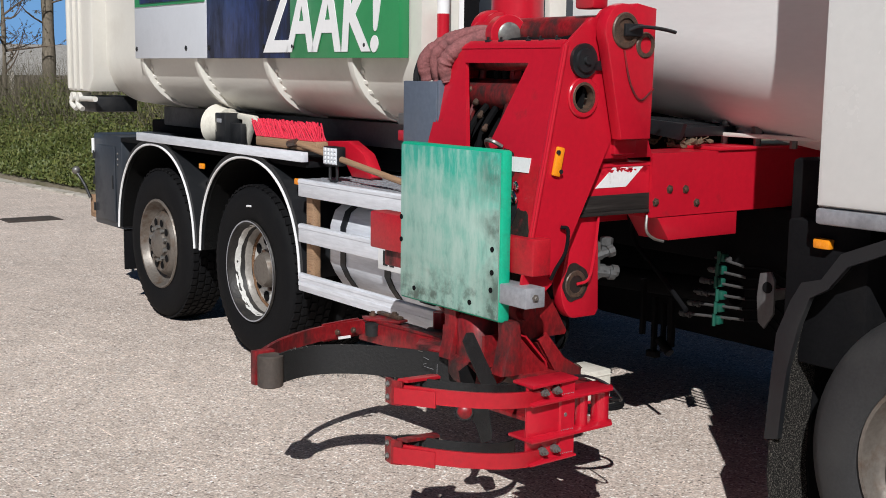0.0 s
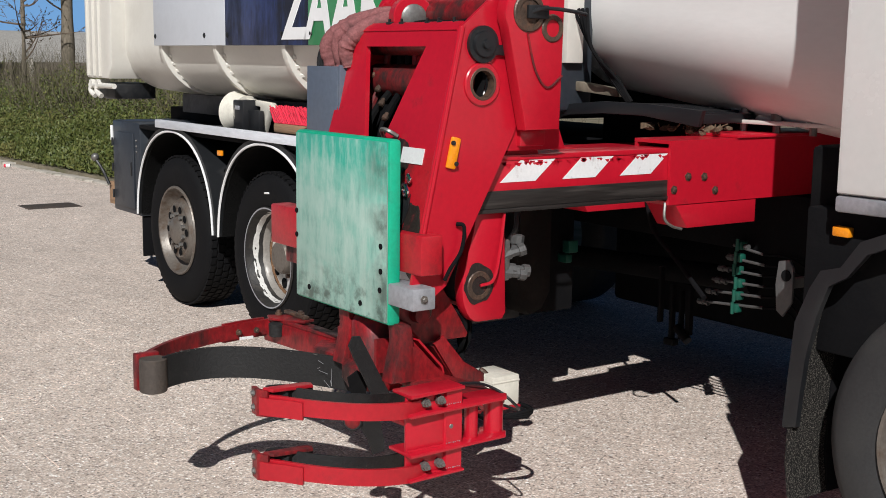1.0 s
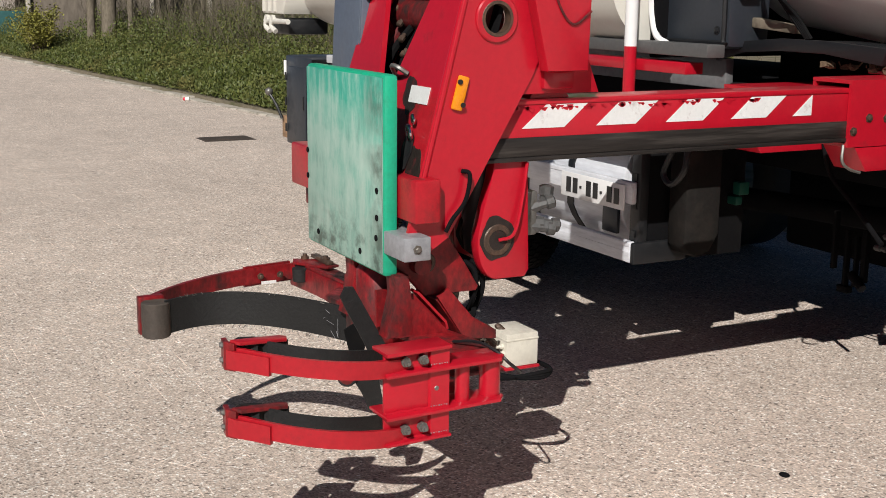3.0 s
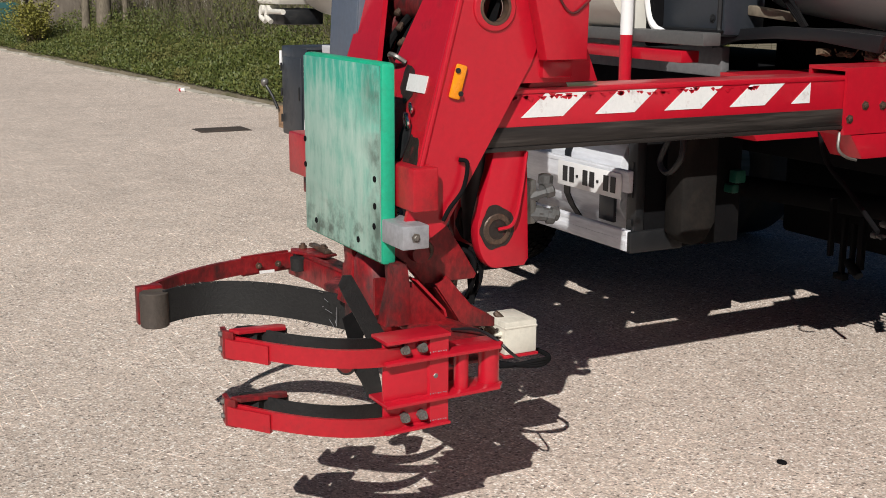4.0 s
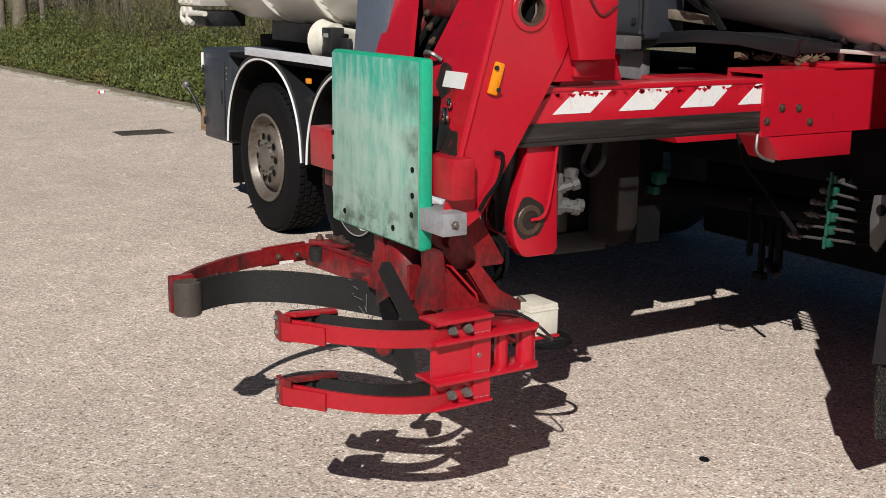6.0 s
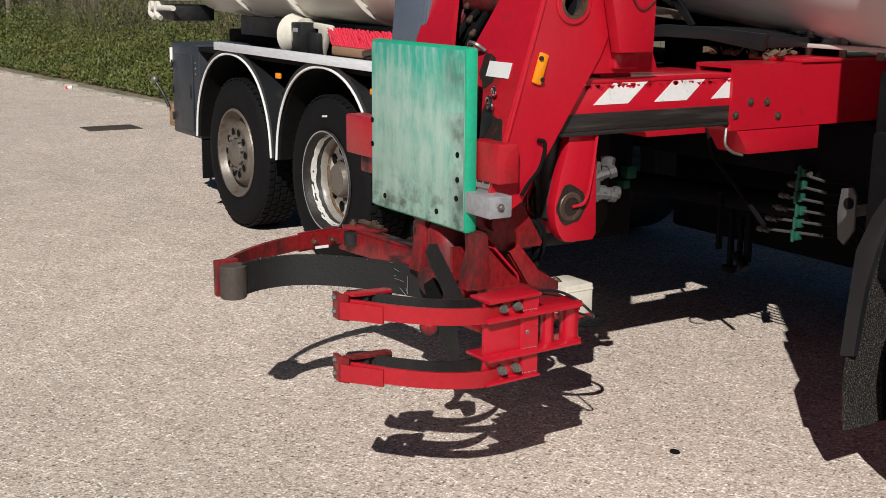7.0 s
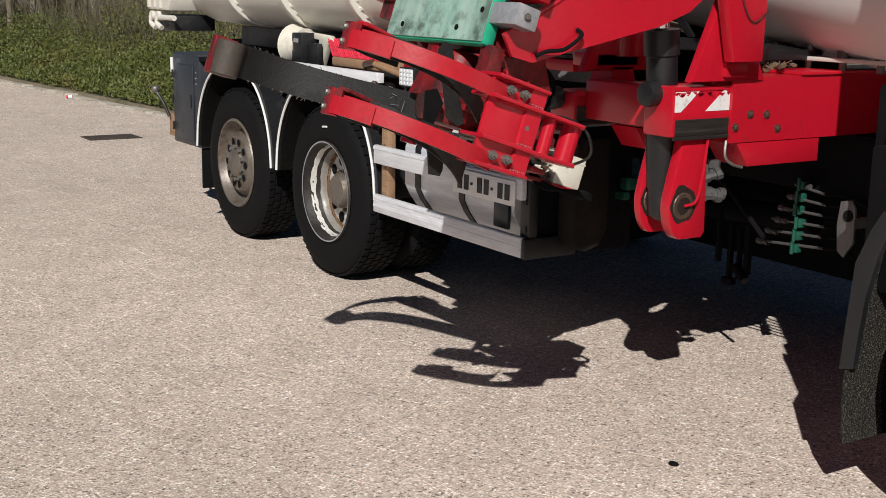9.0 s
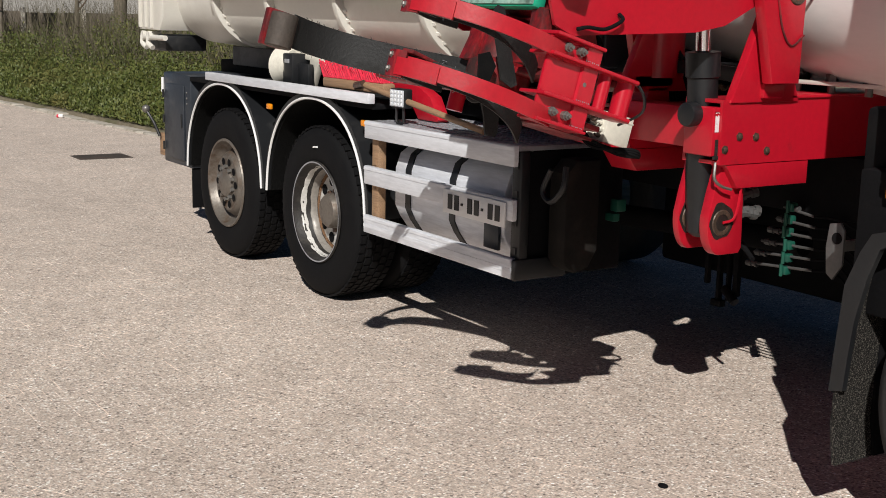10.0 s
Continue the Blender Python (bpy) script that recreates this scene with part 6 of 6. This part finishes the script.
lamp = thing("work_lamp", "small square LED work lamp on the step", "work lamp")
bm = bm_new()
box(bm, 0.845, 0.995, 0.0, 0.05, 1.20, 1.30, 0.008)
part("housing", bm, BLACK, lamp)
bm = bm_new()
box(bm, 0.852, 0.988, -0.004, 0.0, 1.207, 1.293, 0.002)
part("reflector", bm, SIGN_GREY, lamp, "pale grey reflector plate")
for i in range(4):
    for j in range(4):
        bm = bm_new()
        turned(bm, [(0, 0.0095), (0.004, 0.008)], (0.8715 + i * 0.0325, -0.004, 1.2185 + j * 0.021), (0, -1, 0), 10)
        part("lens", bm, GLASSY, lamp)
bm = bm_new()
hose(bm, [(0.885, 0.02, 1.20), (0.885, 0.02, 1.135), (0.90, 0.02, 1.118), (0.94, 0.02, 1.118), (0.955, 0.02, 1.135), (0.955, 0.02, 1.20)], 0.008, 6, 4)
part("bracket", bm, BLACK, lamp, "bent black bracket")

chest = thing("red_case", "red plastic case leaning on the step plate", "case")
bm = bm_new()
prism(bm, [(0.42, 1.296), (0.70, 1.312), (0.86, 1.25), (0.95, 1.13), (0.93, 1.117), (0.74, 1.117), (0.66, 1.2), (0.55, 1.2)], "y", 0.24, 0.32, 0.012)
part("shell", bm, RED, chest)

# warning pole
pole = thing("marker_pole", "red and white banded pole beside the crane", "pole")
for k in range(5):
    bm = bm_new()
    rod(bm, (1.67, 0.17, 1.2 + k * 0.255), (1.67, 0.17, 1.2 + (k + 1) * 0.255), 0.03, seg=16)
    part("band", bm, RED if k % 2 == 0 else SIGN_WHITE, pole)

# ---- verge, kerb, trees, fence ----
bm = bm_new()
nx = 40
for i in range(nx):
    xa, xb = -60 + i * 70 / nx, -60 + (i + 1) * 70 / nx
    rows = []
    for x in (xa, xb):
        rows.append([bm.verts.new((x, kerb_y(x) + d, h)) for d, h in ((0.12, 0.0), (0.13, 0.06), (0.9, 0.12), (3.0, 0.2), (30, 0.4))])
    for k in range(4):
        bm.faces.new((rows[0][k], rows[1][k], rows[1][k + 1], rows[0][k + 1]))
solo("verge", bm, SOIL, "grassy verge with bare soil showing", "verge", "structure")
kerb = solo("kerb", bm_new(), KERB, "worn concrete kerb edging the verge", "kerb", "structure")
bm = bm_new()
box(bm, -0.485, 0.485, -0.09, 0.09, -0.05, 0.04, 0.02)
kme = mesh_of("kerb_stone", bm, KERB)
for i in range(55):
    x = -50 + i
    k = new("kerb_stone", kme)
    k.matrix_world = pose(x, kerb_y(x) + 0.05, random.uniform(-0.03, 0.008), random.uniform(-4, 4), random.uniform(-1, 1), random.uniform(-2.5, 2.5) + math.degrees(math.atan(0.083)))
    k.parent = kerb
rnd = random.Random(7)


verts, faces = [], []
for i in range(300000):
    x = -6 - 34 * rnd.random() ** 1.6
    d = 0.15 + 5.0 * rnd.random() ** 1.3
    y = kerb_y(x) + d
    tall = 0.05 + 1.5 * min(d / 3.4, 1) ** 0.9 * (0.62 + 0.55 * noise.noise((x * 0.7, y * 0.7, 0)) + 0.25 * noise.noise((x * 3, y * 3, 2)))
    z = 0.08 + tall * rnd.random()
    a, e = rnd.uniform(0, 2 * math.pi), rnd.uniform(-0.1, 1.45)
    u = Vector((math.cos(a) * math.cos(e), math.sin(a) * math.cos(e), math.sin(e)))
    s = u.cross(Vector((rnd.uniform(-1, 1), rnd.uniform(-1, 1), rnd.uniform(-1, 1)))).normalized()
    l, w = rnd.uniform(0.03, 0.085), rnd.uniform(0.007, 0.019)
    p = Vector((x, y, z))
    k = len(verts)
    verts += [p, p + u * l * 0.5 + s * w, p + u * l, p + u * l * 0.5 - s * w]
    faces.append((k, k + 1, k + 2, k + 3))
me = bpy.data.meshes.new("weeds")
me.from_pydata([tuple(v) for v in verts], [], faces)
me.materials.append(LEAF)
tagged(new("weeds", me), "dense green spring weeds and nettles on the verge", "weeds", kind="stuff")


verts, faces = [], []
for i in range(12000):
    x = -8 - 32 * rnd.random() ** 1.3
    d = 2.6 + 4.5 * rnd.random()
    p = Vector((x, kerb_y(x) + d, 0.1))
    h = rnd.uniform(0.7, 2.1)
    u = Vector((rnd.uniform(-0.55, 0.55), rnd.uniform(-0.55, 0.55), 1)) * h
    s = Vector((rnd.uniform(-1, 1), rnd.uniform(-1, 1), 0)).normalized() * rnd.uniform(0.004, 0.009)
    k = len(verts)
    m = p + u * 0.5 + Vector((rnd.uniform(-0.2, 0.2), rnd.uniform(-0.2, 0.2), 0))
    verts += [p - s, p + s, m + s * 0.7, m - s * 0.7, p + u]
    faces += [(k, k + 1, k + 2, k + 3), (k + 3, k + 2, k + 4)]
me = bpy.data.meshes.new("brush")
me.from_pydata([tuple(v) for v in verts], [], faces)
me.materials.append(LEAF_DRY)
tagged(new("brush", me), "bare brown brush stems behind the weeds", "brush", kind="stuff")


def tree(x, y, r, height, seed, lean=0.0):
    rn = random.Random(seed)
    t = thing("tree", "bare spring tree with grey bark and budding twigs", "tree", "trees along the verge", (x, y, 0.15))
    bm = bm_new()
    hose(bm, [(0, 0, -0.2), (lean * 0.4, 0.02, height * 0.35), (lean * 0.7, -0.03, height * 0.7), (lean, 0, height)], lambda k: r * (1 - 0.6 * k) + 0.01 * math.sin(k * 37), 12, 10)
    part("trunk", bm, BARK, t)
    lv, lf, tw = [], [], bm_new()
    for i in range(20):
        h = height * rn.uniform(0.2, 0.98)
        a = rn.uniform(0, 6.28)
        L = rn.uniform(0.7, 2.0) * (1.15 - h / height * 0.6)
        p0 = Vector((lean * h / height, 0, h))
        d = Vector((math.cos(a), math.sin(a), rn.uniform(0.1, 0.9)))
        p1 = p0 + d * L * 0.5
        p2 = p0 + d * L + Vector((0, 0, rn.uniform(0, 0.5)))
        bm = bm_new()
        hose(bm, [p0, p1, p2], lambda k: 0.028 * (1 - 0.8 * k), 5, 3)
        part("limb", bm, TWIG, t)
        for j in range(8):
            q = p0.lerp(p2, rn.uniform(0.25, 1))
            e = Vector((rn.uniform(-1, 1), rn.uniform(-1, 1), rn.uniform(-0.2, 1))).normalized() * rn.uniform(0.25, 0.7)
            hose(tw, [q, q + e * 0.5 + Vector((0, 0, 0.04)), q + e], lambda k: 0.007 * (1 - 0.6 * k), 4, 2)
            for m in range(9):
                c = q + e * rn.uniform(0.2, 1.05)
                u = Vector((rn.uniform(-1, 1), rn.uniform(-1, 1), rn.uniform(-1, 1))).normalized() * 0.03
                s = u.orthogonal() * 0.5
                k = len(lv)
                lv += [tuple(c), tuple(c + u * 0.5 + s), tuple(c + u), tuple(c + u * 0.5 - s)]
                lf.append((k, k + 1, k + 2, k + 3))
    part("twigs", tw, TWIG, t)["kind"] = "stuff"
    me = bpy.data.meshes.new("buds")
    me.from_pydata(lv, [], lf)
    me.materials.append(LEAF_DRY)
    b = new("buds", me)
    b.parent = t
    b["kind"] = "stuff"
    return t


tree(-24.0, 2.94, 0.11, 7.0, 1, 0.1)
tree(-24.0, 3.38, 0.20, 8.0, 2)
tree(-24.0, 3.9, 0.08, 7.0, 3, -0.1)
tree(-24.0, 6.82, 0.18, 8.0, 4)
tree(-24.0, 5.7, 0.06, 6.0, 5, 0.3)

bm = bm_new()
fence = solo("fence", bm, PANEL_FENCE, "weathered grey-brown panel fence behind the weeds", "fence", "structure")
for i in range(15, 34):
    bm = bm_new()
    yb = -22 + i * 1.6
    box(bm, -27.0, -26.9, yb, yb + 1.54, 0.2, 1.5 + 0.05 * math.sin(i), 0.02)
    pp = part("fence_panel", bm, PANEL_FENCE, fence)
    bm = bm_new()
    box(bm, -26.95, -26.78, yb - 0.08, yb + 0.02, 0.2, 1.58, 0.02)
    part("fence_post", bm, KERB, fence)
shed = thing("shed", "low building with a pale sheet roof behind the fence", "shed")
bm = bm_new()
box(bm, -38, -31, 3.3, 34, 0, 1.42)
part("wall", bm, PANEL_FENCE, shed)
bm = bm_new()
prism(bm, [(-38.3, 1.40), (-30.7, 1.40), (-34.5, 2.42)], "y", 3.0, 34.3)
part("roof", bm, SHEET_GREY, shed)

TEAL = mat("teal_fence_paint", (0.03, 0.12, 0.12), 0.7, 0, (0.02, 0.07, 0.07), 0.6, 1.2, 12, 0.1, 0.2)
yard_fence = thing("yard_fence", "low teal panel fence across the far yard", "fence", at=(-32, 0, 0))
for i in range(6):
    bm = bm_new()
    box(bm, -0.03, 0.03, -6.0 + i * 1.45, -4.6 + i * 1.45, 0.15, 1.0, 0.01)
    part("fence_panel", bm, TEAL, yard_fence)
    bm = bm_new()
    box(bm, -0.05, 0.05, -6.05 + i * 1.45, -5.98 + i * 1.45, 0.0, 1.08, 0.01)
    part("fence_post", bm, GALV, yard_fence)
hall = thing("white_hall", "low white hall beyond the far yard", "building", at=(-48, -4, 0))
bm = bm_new()
box(bm, -6, 0, -14, 7, 0, 1.9)
part("wall", bm, WHITE, hall)
bm = bm_new()
prism(bm, [(-6.3, 1.9), (0.3, 1.9), (-3, 2.6)], "y", -14.3, 7.3)
part("roof", bm, SHEET_GREY, hall)
for i in range(7):
    bm = bm_new()
    box(bm, 0.0, 0.05, -12.5 + i * 2.8, -11.0 + i * 2.8, 0.8, 1.5)
    part("window", bm, NAVY, hall)

# flowering shrub at the end of the verge
LEAF_YELLOW = mat("yellow_green_leaf", (0.22, 0.21, 0.035), 0.6, 0, (0.12, 0.14, 0.03), 0.9, 3, 20, 0.1, 0.4)
shrub = thing("shrub", "yellow-green flowering shrub at the end of the verge", "shrub", at=(-24, 1.75, 0.1))
rn = random.Random(8)
stems, lv, lf = bm_new(), [], []
for i in range(46):
    a, e = rn.uniform(0, 6.283), rn.uniform(0.5, 1.5)
    tip = Vector((0.75 * math.cos(a) * math.cos(e), 0.75 * math.sin(a) * math.cos(e), 0.25 + rn.uniform(0.5, 1.0) * math.sin(e)))
    hose(stems, [(0.1 * math.cos(a), 0.1 * math.sin(a), 0), tip * 0.55 + Vector((0, 0, 0.08)), tip], lambda k: 0.009 * (1 - 0.7 * k), 4, 3)
    for j in range(110):
        c = tip * rn.uniform(0.35, 1.08) + Vector((rn.gauss(0, 0.07), rn.gauss(0, 0.07), rn.gauss(0, 0.06)))
        u = Vector((rn.uniform(-1, 1), rn.uniform(-1, 1), rn.uniform(-0.5, 1))).normalized() * rn.uniform(0.03, 0.06)
        q = u.orthogonal() * 0.35
        k = len(lv)
        lv += [tuple(c), tuple(c + u * 0.5 + q), tuple(c + u), tuple(c + u * 0.5 - q)]
        lf.append((k, k + 1, k + 2, k + 3))
part("stems", stems, TWIG, shrub)["kind"] = "stuff"
me = bpy.data.meshes.new("leaves")
me.from_pydata(lv, [], lf)
me.materials.append(LEAF_YELLOW)
lo_ = new("leaves", me)
lo_.parent = shrub
lo_["kind"] = "stuff"

# litter by the kerb
cup = thing("paper_cup", "crushed red and white paper cup by the kerb", "litter", at=(-12.2, 1.88, 0.0))
bm = bm_new()
turned(bm, [(0, 0.02), (0.004, 0.023), (0.03, 0.026)], (0, 0, 0.027), (0.5, 1, 0.05), 12)
part("base", bm, BRISTLE, cup, "red printed half")
bm = bm_new()
turned(bm, [(0.031, 0.026), (0.09, 0.03), (0.094, 0.032), (0.096, 0.02)], (0, 0, 0.027), (0.5, 1, 0.05), 12)
part("rim", bm, SIGN_WHITE, cup, "white paper half")

bm = bm_new()
n0 = 24
ringv = [[bm.verts.new((6 + 700 * math.cos(radians(150 + i * 2)), 700 * math.sin(radians(150 + i * 2)), z)) for i in range(n0)] for z in (-2, 75)]
for i in range(n0 - 1):
    bm.faces.new((ringv[0][i], ringv[0][i + 1], ringv[1][i + 1], ringv[1][i]))
solo("backdrop", bm, SKYBLUE, "clear pale blue spring sky", "sky", "structure")

# manhole cover and spot
mh = thing("manhole_cover", "square cast-iron drain cover in the concrete", "drain cover", at=(-7.2, 0.98, 0))
bm = bm_new()
box(bm, -0.2, 0.2, -0.3, 0.3, -0.02, 0.006, 0.002)
part("frame", bm, IRON, mh)
for i in range(6):
    bm = bm_new()
    box(bm, -0.17 + i * 0.058, -0.13 + i * 0.058, -0.27, 0.27, 0.006, 0.012)
    part("bar", bm, IRON, mh)
bm = bm_new()
bmesh.ops.create_icosphere(bm, subdivisions=2, radius=0.022, matrix=Matrix.Translation((3.31, -0.267, 0.004)) @ Matrix.Diagonal((1, 0.8, 0.4, 1)))
solo("clod", bm, BLACK_MATT, "small dark clod on the concrete", "clod")


# ---- how the crane moves ----
# seconds, carriage slide outward, arm swing, head tilt against the truck
MOVES = [
    (0.0, 0.000, 0.0, 0.0),
    (0.5, -0.267, 0.9, 0.1),
    (1.0, -0.537, 0.9, 0.0),
    (1.5, -0.785, 1.4, 0.0),
    (2.0, -0.988, 1.4, 0.0),
    (2.5, -1.087, 1.6, -0.2),
    (3.0, -1.126, 2.8, -0.1),
    (3.2, -1.126, 3.0, -0.1),
    (4.5, -1.080, 3.7, -0.1),
    (5.0, -0.974, 4.2, 0.0),
    (6.5, -0.535, 4.4, -0.3),
    (7.0, -0.382, 5.6, -0.4),
    (7.5, -0.260, 12.1, 2.4),
    (8.0, -0.129, 20.0, 5.9),
    (8.5, 0.022, 32.4, 11.0),
    (9.0, 0.162, 50.1, 17.9),
    (9.5, 0.312, 62.4, 20.6),
    (10.0, 0.422, 60.4, 15.6),
]


def swing(v, a):
    c, s = math.cos(radians(a)), math.sin(radians(a))
    return Vector((0, c * v.y + s * v.z, -s * v.y + c * v.z))


def motions():
    rc, ra, rh, rb, rp = [], [], [], [], []
    for t, s, a, b in MOVES:
        off = Vector((0, s, 0))
        rc.append((t, pose(0, s, 0)))
        ra.append((t, Matrix.Translation(PIV + off) @ pose(0, 0, 0, -a)))
        j = PIV + off + swing(JNT - PIV, a)
        rh.append((t, Matrix.Translation(j) @ pose(0, 0, 0, -b)))
        c = PIV + off + swing(CYL - PIV, a)
        low = LOW + off
        d = c - low
        tilt = -math.degrees(math.atan2(d.y, d.z))
        rb.append((t, Matrix.Translation(low) @ pose(0, 0, 0, tilt)))
        rp.append((t, Matrix.Translation(c) @ pose(0, 0, 0, tilt)))
    walk(carriage, rc)
    walk(arm, ra)
    walk(head, rh)
    walk(cylinder, rb)
    walk(piston, rp)


motions()
